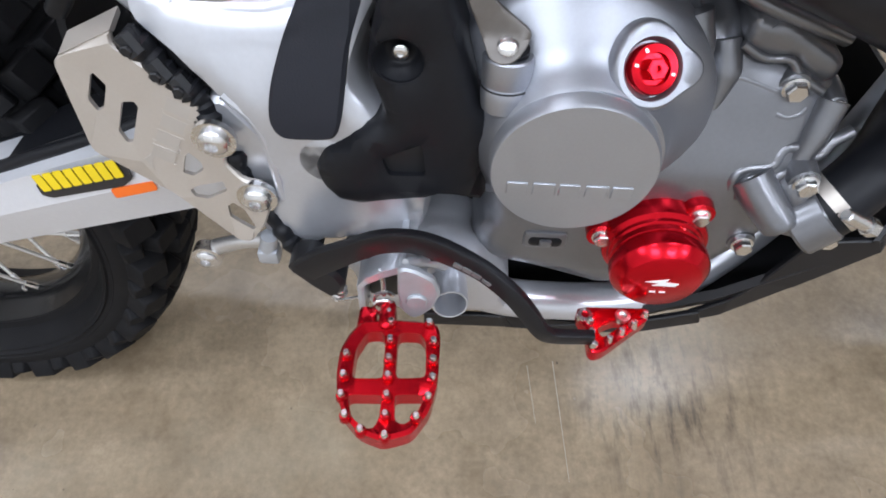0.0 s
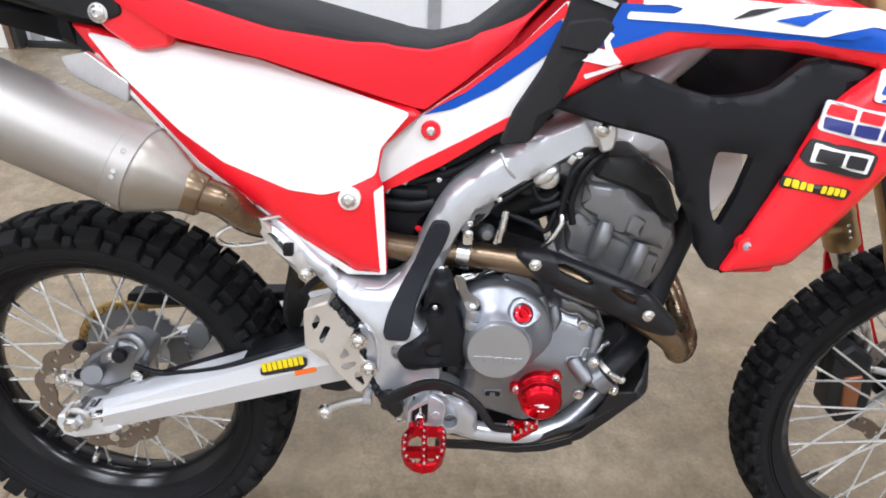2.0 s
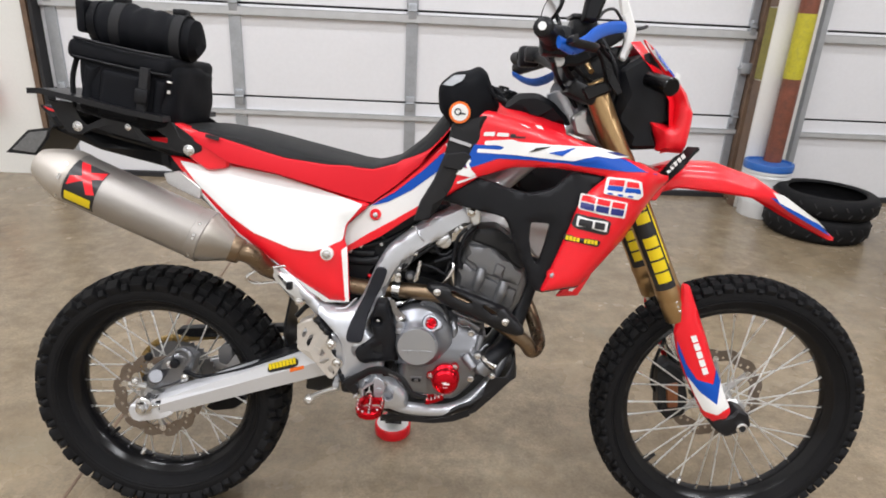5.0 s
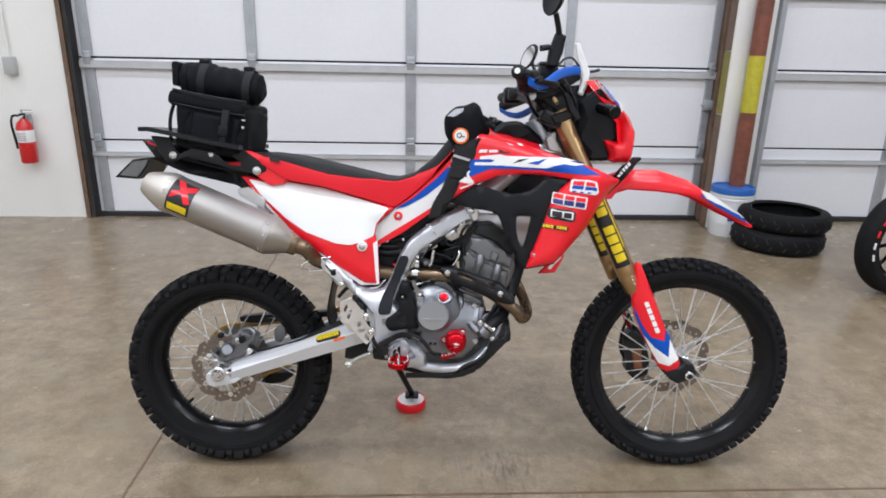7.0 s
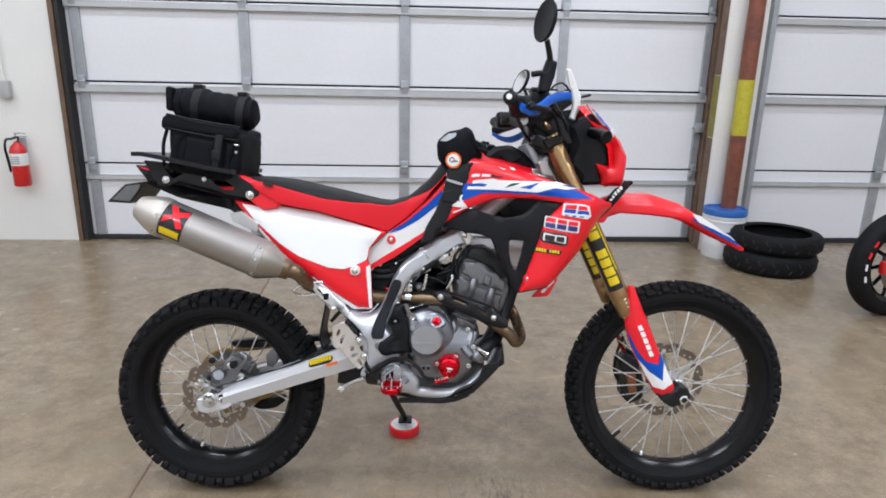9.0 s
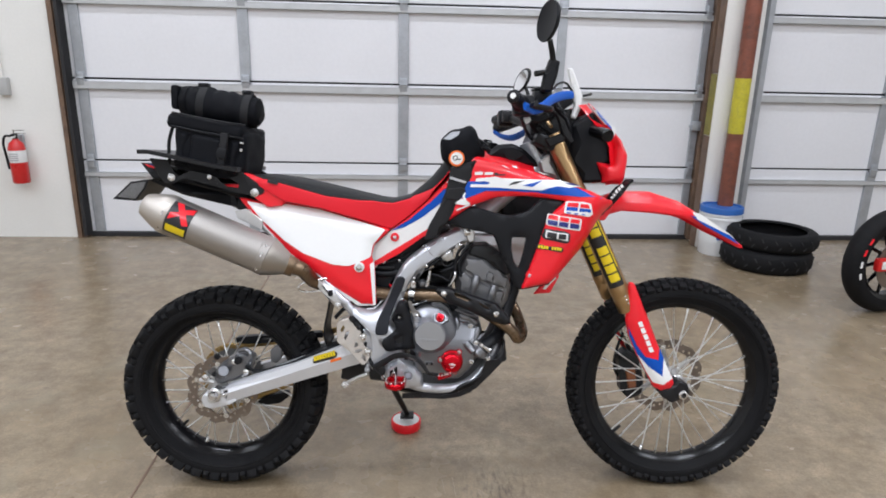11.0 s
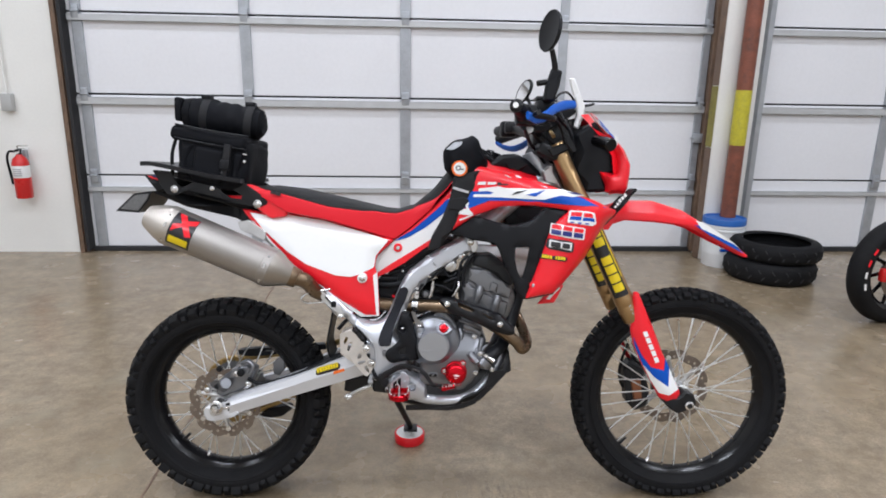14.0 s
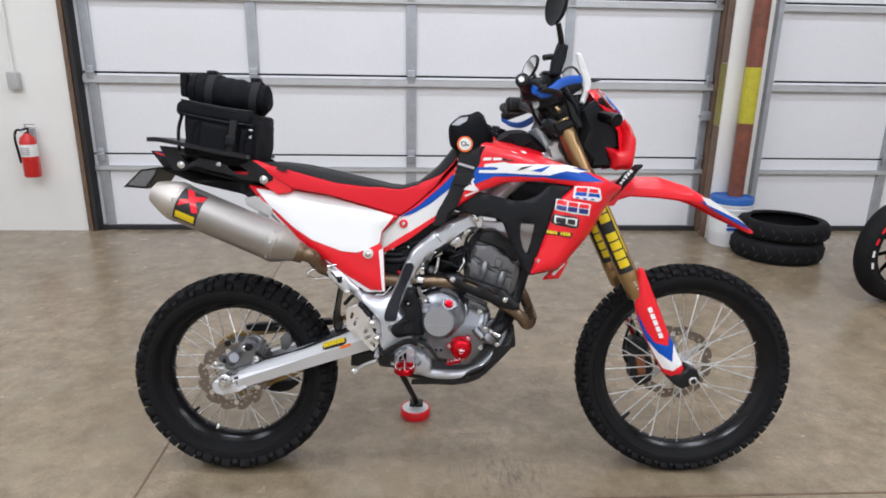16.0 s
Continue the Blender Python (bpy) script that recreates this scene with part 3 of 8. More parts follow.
# bucket
bk = tagged(new("bucket"), "white plastic five-gallon bucket with a blue rim lid", "bucket")
bk.matrix_world = Matrix.Translation((2.81, 2.80, 0))
part("body", lathe([(0, 0), (0.128, 0), (0.131, 0.006), (0.142, 0.27), (0.15, 0.272), (0.15, 0.284), (0.143, 0.286), (0.144, 0.3), (0.152, 0.302), (0.152, 0.314), (0.145, 0.316), (0.147, 0.34), (0.14, 0.345), (0.135, 0.34), (0.12, 0.02), (0, 0.02)], steps=40), M_BUCKET, bk)
part("lid", lathe([(0.13, 0.352), (0.135, 0.362), (0.15, 0.362), (0.153, 0.355), (0.153, 0.318), (0.148, 0.316), (0.147, 0.35), (0.13, 0.345), (0, 0.345), (0, 0.35), (0.13, 0.352)], steps=40), M_LID, bk, "blue lid")
part("label_patch", lathe([(0.1375, 0.10), (0.1377, 0.10), (0.1415, 0.235), (0.1413, 0.235)], Matrix.Rotation(radians(-60), 4, "Z"), 40), M_BUCKET, bk)
part("printed_bar", join(*[box(-0.07 + 0.005, 0.03, -0.1425 - 0.001 * k, -0.11, 0.13 + 0.03 * k, 0.148 + 0.03 * k, 0.002) for k in range(3)]), M_BLUE, bk, "blue printed bars")


# two street tyres, stacked flat
def road_tyre(name, cx, cy, z, outer, width, rim, label, tilt=0.0):
    prof = []
    mid = (outer + rim) / 2
    for k in range(21):
        a = math.pi * (k / 20) - math.pi / 2
        prof.append((mid + (outer - mid) * max(-0.35, math.cos(a)) if abs(a) < 1.3 else rim + 0.012, width / 2 * math.sin(a)))
    inner = [(rim, width * 0.42), (rim + 0.012, width * 0.36), (mid, width * 0.34), (outer - 0.012, width * 0.2), (outer - 0.012, -width * 0.2), (mid, -width * 0.34), (rim + 0.012, -width * 0.36), (rim, -width * 0.42)]
    t = thing(name, label, "tyre", group="stacked tyres", m=Matrix.Translation((cx, cy, z)) @ Matrix.Rotation(radians(tilt), 4, "X"))
    part("carcass", lathe(prof + inner, steps=64, closed=True), M_TYRE, t)
    for i in range(22):
        a = 2 * math.pi * i / 22
        for s in (-1, 1):
            g = box(outer - 0.006, outer + 0.0008, -0.004, 0.004, 0.01, width * 0.30, 0.0)
            g.transform(Matrix.Rotation(a + 0.1 * s, 4, "Z") @ Matrix.Rotation(radians(35 * s), 4, "X") @ Matrix.Diagonal((1, 1, s, 1)))
            part("tread_groove", g, M_SEAL, t, smooth=False)
    return t


road_tyre("street_tyre", 3.03, 2.50, 0.0725, 0.300, 0.145, 0.216, "worn black street motorcycle tyre lying on the floor")
road_tyre("street_tyre", 3.06, 2.51, 0.2075, 0.297, 0.125, 0.216, "black street motorcycle tyre on top of another")
# ---- the motorcycle ----
bike = tagged(new("motorcycle"), "red white and blue dual-sport motorcycle leaning on its side stand", "motorcycle")
bike.matrix_world = LEAN


def knobby_tyre(parent, m, R, width, rim, rim_w, count, knob, seed):
    """Tyre about the y axis: a square-shouldered carcass ring with staggered blocks."""
    rnd = random.Random(seed)
    base = R - knob
    mid = rim + (base - rim) * 0.42
    half = width / 2 - knob * 0.25

    def section(a):
        return mid + (base - mid) * max(0.0, math.cos(a)) ** 0.62, half * math.sin(a)
    bead = rim_w / 2
    prof = [(rim - 0.006, -bead), (rim + 0.004, -bead - 0.004), (rim + (mid - rim) * 0.55, -half * 0.93)]
    prof += [section(-math.pi / 2 + math.pi * k / 20) for k in range(21)]
    prof += [(rim + (mid - rim) * 0.55, half * 0.93), (rim + 0.004, bead + 0.004), (rim - 0.006, bead)]
    bm = lathe(prof, Matrix(), 96)
    step = 2 * math.pi / count
    verts, faces = [], []
    rows = [(0.0, 0.20, 0.40, 0.24, 1.0), (0.0, -0.20, 0.40, 0.24, 1.0), (0.5, 0.0, 0.34, 0.30, 1.0), (0.5, 0.60, 0.44, 0.24, 1.0), (0.5, -0.60, 0.44, 0.24, 1.0),
            (0.0, 0.98, 0.52, 0.24, 1.0), (0.0, -0.98, 0.52, 0.24, 1.0), (0.5, 1.18, 0.30, 0.15, 0.7), (0.5, -1.18, 0.30, 0.15, 0.7)]
    for i in range(count):
        for off, lat, ln, wd, tall in rows:
            r, y = section(lat)
            r1, y1 = section(lat + 0.04)
            r0, y0 = section(lat - 0.04)
            tilt = math.atan2(-(r1 - r0), y1 - y0)
            length = R * step * ln * rnd.uniform(0.93, 1.07)
            h = knob * tall * rnd.uniform(0.94, 1.0)
            b = box(-0.012, h, -length / 2, length / 2, -width * wd / 2, width * wd / 2, 0.0022, 1)
            for v in b.verts:
                if v.co.x > h * 0.5:
                    v.co.y *= 0.86
                    v.co.z *= 0.86
            b.transform(Matrix.Rotation((i + off) * step + rnd.uniform(-0.004, 0.004), 4, "Z") @ Matrix.Translation((r, 0, y)) @ Matrix.Rotation(-tilt, 4, "Y"))
            k = len(verts)
            b.verts.index_update()
            verts += [v.co.copy() for v in b.verts]
            faces += [[k + v.index for v in f.verts] for f in b.faces]
            b.free()
    me = bpy.data.meshes.new("blocks")
    me.from_pydata(verts, [], faces)
    bm.from_mesh(me)
    bpy.data.meshes.remove(me)
    for share in (0.16, 0.40):
        r = rim + (mid - rim) * (0.55 + share)
        for side in (-1, 1):
            bm = join(bm, lathe([(r - 0.0025, side * half * 0.95), (r, side * (half * 0.95 + 0.0035)), (r + 0.0025, side * half * 0.95)], Matrix(), 96))
    bm.transform(m)
    return part("tyre", bm, M_TYRE, parent, "black knobbly off-road tyre")


def wave_disc(R, inner, waves, thick):
    """A brake disc with scalloped edges and staggered drillings."""
    n = waves * 10
    out, core = [], []
    for i in range(n):
        a = 2 * math.pi * i / n
        r = R - 0.0075 * (0.5 + 0.5 * math.cos(a * waves)) ** 1.6
        out.append((r * math.cos(a), r * math.sin(a)))
        r = inner - 0.005 * (0.5 + 0.5 * math.cos(-a * waves))
        core.append((r * math.cos(-a), r * math.sin(-a)))
    hs = [core]
    for i in range(waves * 3):
        a = 2 * math.pi * (i + 0.5) / (waves * 3)
        mid = (R + inner) / 2 - 0.002
        r, w = ((mid + 0.0085, 0.0042), (mid, 0.0046), (mid - 0.0085, 0.0042))[i % 3]
        hs.append([(r * math.cos(a) + w * math.cos(-2 * math.pi * k / 8), r * math.sin(a) + w * math.sin(-2 * math.pi * k / 8)) for k in range(8)])
    return panel(out, 0.0, thick, hs, r=0, grid=0.05, bev=0.0006, hole_r=0)


def spoked_wheel(name, cx, cy, cz, R, width, rim, rim_w, count, knob, disc_r, disc_y, hub_r, label, seed, spin):
    h = rim_w / 2
    prof = [(rim + 0.004, -h), (rim + 0.006, -h + 0.004), (rim - 0.006, -h + 0.01), (rim - 0.014, -h * 0.5), (rim - 0.018, 0), (rim - 0.014, h * 0.5), (rim - 0.006, h - 0.01), (rim + 0.006, h - 0.004), (rim + 0.004, h),
            (rim - 0.004, h + 0.001), (rim - 0.014, h - 0.008), (rim - 0.023, h * 0.5), (rim - 0.027, 0), (rim - 0.023, -h * 0.5), (rim - 0.014, -h + 0.008), (rim - 0.004, -h - 0.001)]
    m = Matrix.Translation((cx, cy, cz)) @ Matrix.Rotation(radians(90), 4, "X")
    wheel = part(name, lathe(prof, m, 96, closed=True), M_GLOSSB, bike, label)
    knobby_tyre(wheel, m, R, width, rim, rim_w, count, knob, seed)
    part("hub", lathe([(0, -0.07), (0.022, -0.07), (0.025, -0.055), (hub_r, -0.045), (hub_r, -0.036), (0.03, -0.028), (0.026, 0), (0.03, 0.028), (hub_r, 0.036), (hub_r, 0.045), (0.025, 0.055), (0.022, 0.07), (0, 0.07)], m, 40), M_ALU, wheel, "cast aluminium hub")
    n = 36
    for i in range(n):
        side = 1 if i % 2 else -1
        turn = 1 if (i // 2) % 2 else -1
        a = 2 * math.pi * (i + 0.5) / n + spin
        b = a + turn * radians(52)
        rr = rim - 0.02
        p0 = m @ Vector((hub_r * 0.88 * math.cos(b), hub_r * 0.88 * math.sin(b), side * 0.042))
        p1 = m @ Vector((rr * math.cos(a), rr * math.sin(a), side * 0.006))
        sp = part("spoke", rod(p0, p1, 0.0021, steps=8), M_SPOKE, wheel)
        part("nipple", rod(p1 + (p0 - p1).normalized() * 0.02, p1, 0.0035, steps=8), M_STEEL, sp)
    disc = wave_disc(disc_r, disc_r - 0.031, 12, 0.0045)
    disc.transform(Matrix.Translation((cx, disc_y, cz)))
    d = part("brake_disc", disc, M_DISC, wheel, "drilled wave brake disc")
    for i in range(6):
        a = 2 * math.pi * i / 6 + 0.3
        p0 = Vector((cx + 0.035 * math.cos(a), disc_y + 0.004, cz + 0.035 * math.sin(a)))
        p1 = Vector((cx + (disc_r - 0.028) * math.cos(a + 0.35), disc_y + 0.002, cz + (disc_r - 0.028) * math.sin(a + 0.35)))
        part("carrier_arm", rod(p0, p1, 0.008, 0.006, 8), M_ALU, d)
        part("disc_bolt", rod(p1 - Vector((0, 0.006, 0)), p1 + Vector((0, 0.006, 0)), 0.0085, steps=14), M_STEEL, d)
    for turn, r, size, length, mt, nm in ((3.9, rim - 0.024, 0.0055, 0.03, M_SATIN, "valve"), (4.35, rim - 0.024, 0.007, 0.014, M_STEEL, "rim_lock_nut"), (5.1, rim - 0.02, 0.003, 0.012, M_STEEL, "balance_weight")):
        p = Vector((cx + r * math.cos(turn), cy - 0.006, cz + r * math.sin(turn)))
        q = Vector((cx + (r - length) * math.cos(turn), cy - 0.006, cz + (r - length) * math.sin(turn)))
        part(nm, rod(p, q, size, size * 0.8, 12, 0.001), mt, wheel)
    return wheel


REAR, FRONT = (0.008, 0.3182), (1.449, 0.342)
spoked_wheel("rear_wheel", REAR[0], -0.012, REAR[1], 0.319, 0.140, 0.2345, 0.068, 30, 0.0165, 0.112, -0.074, 0.05, "black spoked rear wheel rim", 3, 0.05)
spoked_wheel("front_wheel", FRONT[0], 0.0, FRONT[1], 0.346, 0.092, 0.2745, 0.052, 40, 0.0125, 0.128, 0.058, 0.036, "black spoked front wheel rim", 4, 0.11)


def shroud_y(x, z):
    k = sum(max(0.0, min(1.0, (x - 0.65) / 0.30 + o)) for o in (-0.16, -0.08, 0.0, 0.08, 0.16)) / 5
    top = sum(max(0.0, z - 0.86 + o) for o in (-0.03, -0.015, 0.0, 0.015, 0.03)) / 5
    turn = max(0.0, x - 0.965 - 0.55 * (z - 0.71))
    return -0.13 - 0.098 * k + 9.0 * turn * turn + 0.15 * top


def side_y(x, z):
    return -0.136 + 0.22 * max(0, z - 0.74)


def front_side_y(x, z):
    return -0.092 - 0.30 * max(0, x - 0.546)


def clamp01(v):
    return max(0.0, min(1.0, v))


def case_y(x, z):
    return -0.163 + 0.038 * clamp01((z - 0.505) / 0.07)


def spar_y(x, z):
    a, b = clamp01((z - 0.53) / 0.11), clamp01((z - 0.68) / 0.20)
    return -0.172 + 0.035 * a * a * (3 - 2 * a) + 0.015 * b * b * (3 - 2 * b)


def heel_y(x, z):
    return -0.166 + 0.14 * (z - 0.52)


def raised(surf, d):
    return lambda x, z: surf(x, z) - d


def on_top(bm):
    """Turn a side panel into a level plate: its outer face looks up."""
    for v in bm.verts:
        v.co = Vector((v.co.x, v.co.z, -v.co.y))
    return bm


def loft(sections, close_ends=True, ring=False):
    bm = bmesh.new()
    rows = [[bm.verts.new(p) for p in s] for s in sections]
    n = len(rows[0])
    for a, b in zip(rows, rows[1:]):
        for i in range(n if ring else n - 1):
            j = (i + 1) % n
            bm.faces.new((a[i], a[j], b[j], b[i]))
    if close_ends and ring:
        bm.faces.new(rows[0])
        bm.faces.new(rows[-1])
    return bm


def curve_at(pts):
    xs, zs = [p[0] for p in pts], [p[1] for p in pts]
    order = np.argsort(xs)
    xs, zs = np.array(xs)[order], np.array(zs)[order]
    return lambda x: float(np.interp(x, xs, zs))


def lettering(name, x0, z0, x1, z1, height, count, surf, material, parent, off=0.003, slant=0.15, gap=0.22, shapes=None, label=""):
    """A run of plain upright bars from (x0, z0) to (x1, z1), one for each sign of a word mark."""
    d = Vector((x1 - x0, z1 - z0))
    L = d.length
    d.normalize()
    n = Vector((-d.y, d.x))
    bm = bmesh.new()
    for i in range(count):
        a, b = i / count * L, (i + 1 - gap) / count * L
        quad = []
        for s, h in ((a, 0), (b, 0), (b, 1), (a, 1)):
            p = Vector((x0, z0)) + d * (s + slant * height * h) + n * height * h
            quad.append((p.x, p.y))
        bm = join(bm, panel(quad, raised(surf, off), 0.0008, r=min(height, L / count) * 0.12, grid=0.05, bev=0))
    return part(name, bm, material, parent, label)


# ---- swingarm and chain ----
swing_line = [(-0.039, 0.309), (-0.006, 0.334), (0.050, 0.342), (0.192, 0.383), (0.358, 0.456), (0.458, 0.480), (0.477, 0.433), (0.410, 0.396), (0.364, 0.366), (0.200, 0.310), (0.070, 0.286), (-0.014, 0.278)]
swing_surf = raised(lambda x, z: -0.1375, 0.0)
sections = []
for ring in ([(0.038, -0.118, 0.348), (0.045, -0.133, 0.343), (0.045, -0.138, 0.332), (0.035, -0.129, 0.297)], [(0.458, -0.118, 0.512), (0.461, -0.133, 0.512), (0.460, -0.138, 0.475), (0.456, -0.129, 0.433)]):
    sections.append([(p[0], -0.085, p[2]) for p in ring[:1]] + list(ring) + [(p[0], -0.085, p[2]) for p in ring[3:]])
sections.insert(1, [tuple(0.5 * (p + q) for p, q in zip(m0, m1)) for m0, m1 in zip(sections[0], sections[1])])
swingarm = part("swingarm", loft(sections, ring=True), M_SWING, bike, "silver aluminium swingarm with pressed ridges", smooth=False)
part("axle_block", panel([(-0.038, 0.306), (-0.033, 0.322), (0.050, 0.347), (0.070, 0.349), (0.068, 0.303), (0.047, 0.292), (-0.012, 0.279), (-0.030, 0.285)], -0.132, 0.035, [[(0.027, 0.328), (0.030, 0.336), (0.044, 0.340), (0.043, 0.331)], [(0.034, 0.311), (0.036, 0.319), (0.058, 0.326), (0.056, 0.316)]], r=0.003, grid=0.02, bev=0.002, hole_r=0.001), M_SWING, swingarm)
# dark filler behind both holes, imitating the shade inside them
part("adjuster_shade", box(0.024, 0.060, -0.1275, -0.105, 0.308, 0.341, 0.001), M_DARKENG, swingarm, "dark block giving the adjuster slots their shade")
part("adjuster_bolt", rod([(0.012, -0.131, 0.318), (0.058, -0.131, 0.333)][0], [(0.012, -0.131, 0.318), (0.058, -0.131, 0.333)][1], 0.0042, steps=10), M_STEEL, swingarm)
part("swingarm", mirrored(panel(swing_line, -0.115, 0.035, r=0.012, grid=0.05, bev=0.004)), M_SWING, bike, "silver aluminium swingarm")
part("chain_slider", panel([(0.056, 0.349), (0.203, 0.409), (0.343, 0.471), (0.411, 0.499), (0.410, 0.487), (0.348, 0.461), (0.208, 0.399), (0.061, 0.339)], -0.112, 0.05, r=0.004, grid=0.05, bev=0.003), M_BLACK, swingarm, "black rubber slider")
part("sticker", panel([(0.304, 0.442), (0.314, 0.453), (0.369, 0.469), (0.376, 0.466), (0.376, 0.454), (0.367, 0.446), (0.311, 0.430), (0.304, 0.432)], raised(swing_surf, 0.0012), 0.001, r=0.002, grid=0.03, bev=0), M_STICKB, swingarm, "black oval sticker with yellow lettering")
sw = [(0.308, 0.437), (0.373, 0.457)]
lettering("sticker_lettering", *sw[0], *sw[1], 0.015, 8, swing_surf, M_YELLOW, swingarm, 0.0024, gap=0.18)
part("warning_sticker", panel([(0.356, 0.442), (0.389, 0.452), (0.390, 0.444), (0.357, 0.433)], raised(swing_surf, 0.0012), 0.001, r=0.002, grid=0.03, bev=0), M_ORANGE, swingarm, "orange warning sticker")
part("axle_block", panel([(-0.018, 0.318), (-0.012, 0.332), (0.018, 0.341), (0.024, 0.332), (0.020, 0.306), (-0.004, 0.298), (-0.016, 0.304)], -0.139, 0.03, r=0.003, grid=0.03, bev=0.003), M_ALU, bike)
part("axle_nut", join(lathe([(0, -0.03), (0.02, -0.03), (0.02, 0), (0.016, 0.003), (0, 0.003)], facing(0.005, -0.139, 0.327), 24), lathe([(0, 0), (0.0145, 0), (0.0145, 0.014), (0.012, 0.017), (0.008, 0.017), (0.008, 0.024), (0, 0.024)], facing(0.005, -0.141, 0.327), 6)), M_STEEL, bike, "bright steel axle nut")
part("chain_adjuster", rod((-0.035, -0.12, 0.31), (0.02, -0.12, 0.33), 0.005, ends=0.001), M_STEEL, bike)
part("chain_slider", tube([(0.198, -0.100, 0.367), (0.270, -0.100, 0.405), (0.364, -0.100, 0.456), (0.453, -0.100, 0.479)], [0.008, 0.012, 0.014, 0.012], flat=0.8), M_BLACK, bike, "black plastic hose guard along the swingarm")
part("brake_hose", tube([(0.088, -0.100, 0.405), (0.128, -0.090, 0.387), (0.221, -0.115, 0.418), (0.304, -0.120, 0.454), (0.370, -0.115, 0.477), (0.422, -0.100, 0.496)], 0.005), M_BLACK, bike)
# rear caliper
part("rear_caliper", join(panel([(-0.016, 0.376), (0.009, 0.407), (0.047, 0.434), (0.083, 0.444), (0.110, 0.427), (0.097, 0.384), (0.058, 0.360), (0.033, 0.351), (0.013, 0.341), (-0.010, 0.347)], -0.09, 0.05, r=0.008, grid=0.03, bev=0.006), rod([(-0.000, -0.070, 0.366), (0.027, -0.115, 0.394)][0], [(-0.000, -0.070, 0.366), (0.027, -0.115, 0.394)][1], 0.017, ends=0.002)), M_CASE, bike, "grey rear brake caliper")
part("caliper_bracket", panel([(-0.047, 0.281), (-0.022, 0.340), (0.012, 0.362), (0.034, 0.315), (0.012, 0.293)], -0.075, 0.012, r=0.006, grid=0.03, bev=0.002), M_ALU, bike)
for q in ([(0.090, -0.100, 0.386)][0], [(0.056, -0.100, 0.419)][0]):
    bolt(q[0], q[1], q[2], 0.007, bike)
teeth = []
for i in range(40 * 4):
    a = 2 * math.pi * i / 160
    r = 0.096 + (0.003 if i % 4 in (1, 2) else -0.002)
    teeth.append((r * math.cos(a), r * math.sin(a)))
hubs = [[(0.06 * math.cos(-2 * math.pi * i / 30), 0.06 * math.sin(-2 * math.pi * i / 30)) for i in range(30)]]
sp = panel(teeth, 0, 0.006, hubs, r=0, grid=0.06, bev=0, hole_r=0)
sp.transform(Matrix.Translation((REAR[0], 0.06, REAR[1])))
part("sprocket", sp, M_CYL, bike, "steel rear sprocket")
around = [(REAR[0] + 0.103 * math.cos(t), 0.063, REAR[1] + 0.103 * math.sin(t)) for t in np.linspace(radians(80), radians(270), 16)]
part("chain", tube([(0.48, 0.063, 0.52), (0.25, 0.063, 0.455)] + around + [(0.25, 0.063, 0.32), (0.48, 0.063, 0.45)], 0.009, flat=0.7, per=3, steps=8), M_CHAIN, bike, "gold drive chain")
for k in range(26):
    t = radians(75 + 7.5 * k)
    p = Vector((REAR[0] + 0.103 * math.cos(t), 0.063, REAR[1] + 0.103 * math.sin(t)))
    part("chain_roller", rod(p - Vector((0, 0.010, 0)), p + Vector((0, 0.010, 0)), 0.0052, steps=8), M_CHAIN, bike)
for spot, r in (([(0.001, -0.100, 0.432)][0], 0.010), ([(0.067, -0.108, 0.422)][0], 0.012), ([(-0.009, -0.100, 0.376)][0], 0.008)):
    part("rubber_cap", lathe([(0, -0.016), (r * 0.8, -0.016), (r, -0.010), (r * 0.9, -0.004), (r * 0.5, -0.002), (0, -0.002)], facing(*spot), 20), M_BLACK, bike, "black rubber slide boot")
part("caliper_rib", panel([(0.030, 0.400), (0.036, 0.428), (0.060, 0.440), (0.062, 0.425), (0.046, 0.404)], -0.098, 0.016, r=0.004, grid=0.03, bev=0.003), M_CASE, bike)
part("caliper_rib", tube([(0.066, -0.085, 0.449), (0.089, -0.090, 0.455), (0.105, -0.095, 0.441), (0.093, -0.095, 0.418)], [0.006, 0.008, 0.008, 0.006], steps=10), M_CASE, bike)
part("hose_bracket", panel([(0.148, 0.433), (0.164, 0.451), (0.184, 0.447), (0.186, 0.414), (0.169, 0.392), (0.150, 0.397)], -0.03, 0.012, r=0.004, grid=0.04, bev=0.002), M_CYL, bike)
bolt(*[(-0.041, -0.085, 0.361)][0], 0.007, bike)
part("chain_guard", panel([(0.012, 0.438), (0.016, 0.452), (0.067, 0.458), (0.180, 0.466), (0.300, 0.476), (0.305, 0.458), (0.180, 0.446), (0.103, 0.434), (0.050, 0.432)], 0.044, 0.03, [[(0.10, 0.447), (0.105, 0.453), (0.150, 0.457), (0.150, 0.450)]], r=0.004, grid=0.05, bev=0.002), M_BLACK, bike, "black chain guard")
part("chain_guide", panel([(0.078, 0.228), (0.105, 0.250), (0.180, 0.266), (0.190, 0.252), (0.155, 0.226), (0.098, 0.217)], 0.05, 0.03, r=0.008, grid=0.05, bev=0.003), M_BLACK, bike)

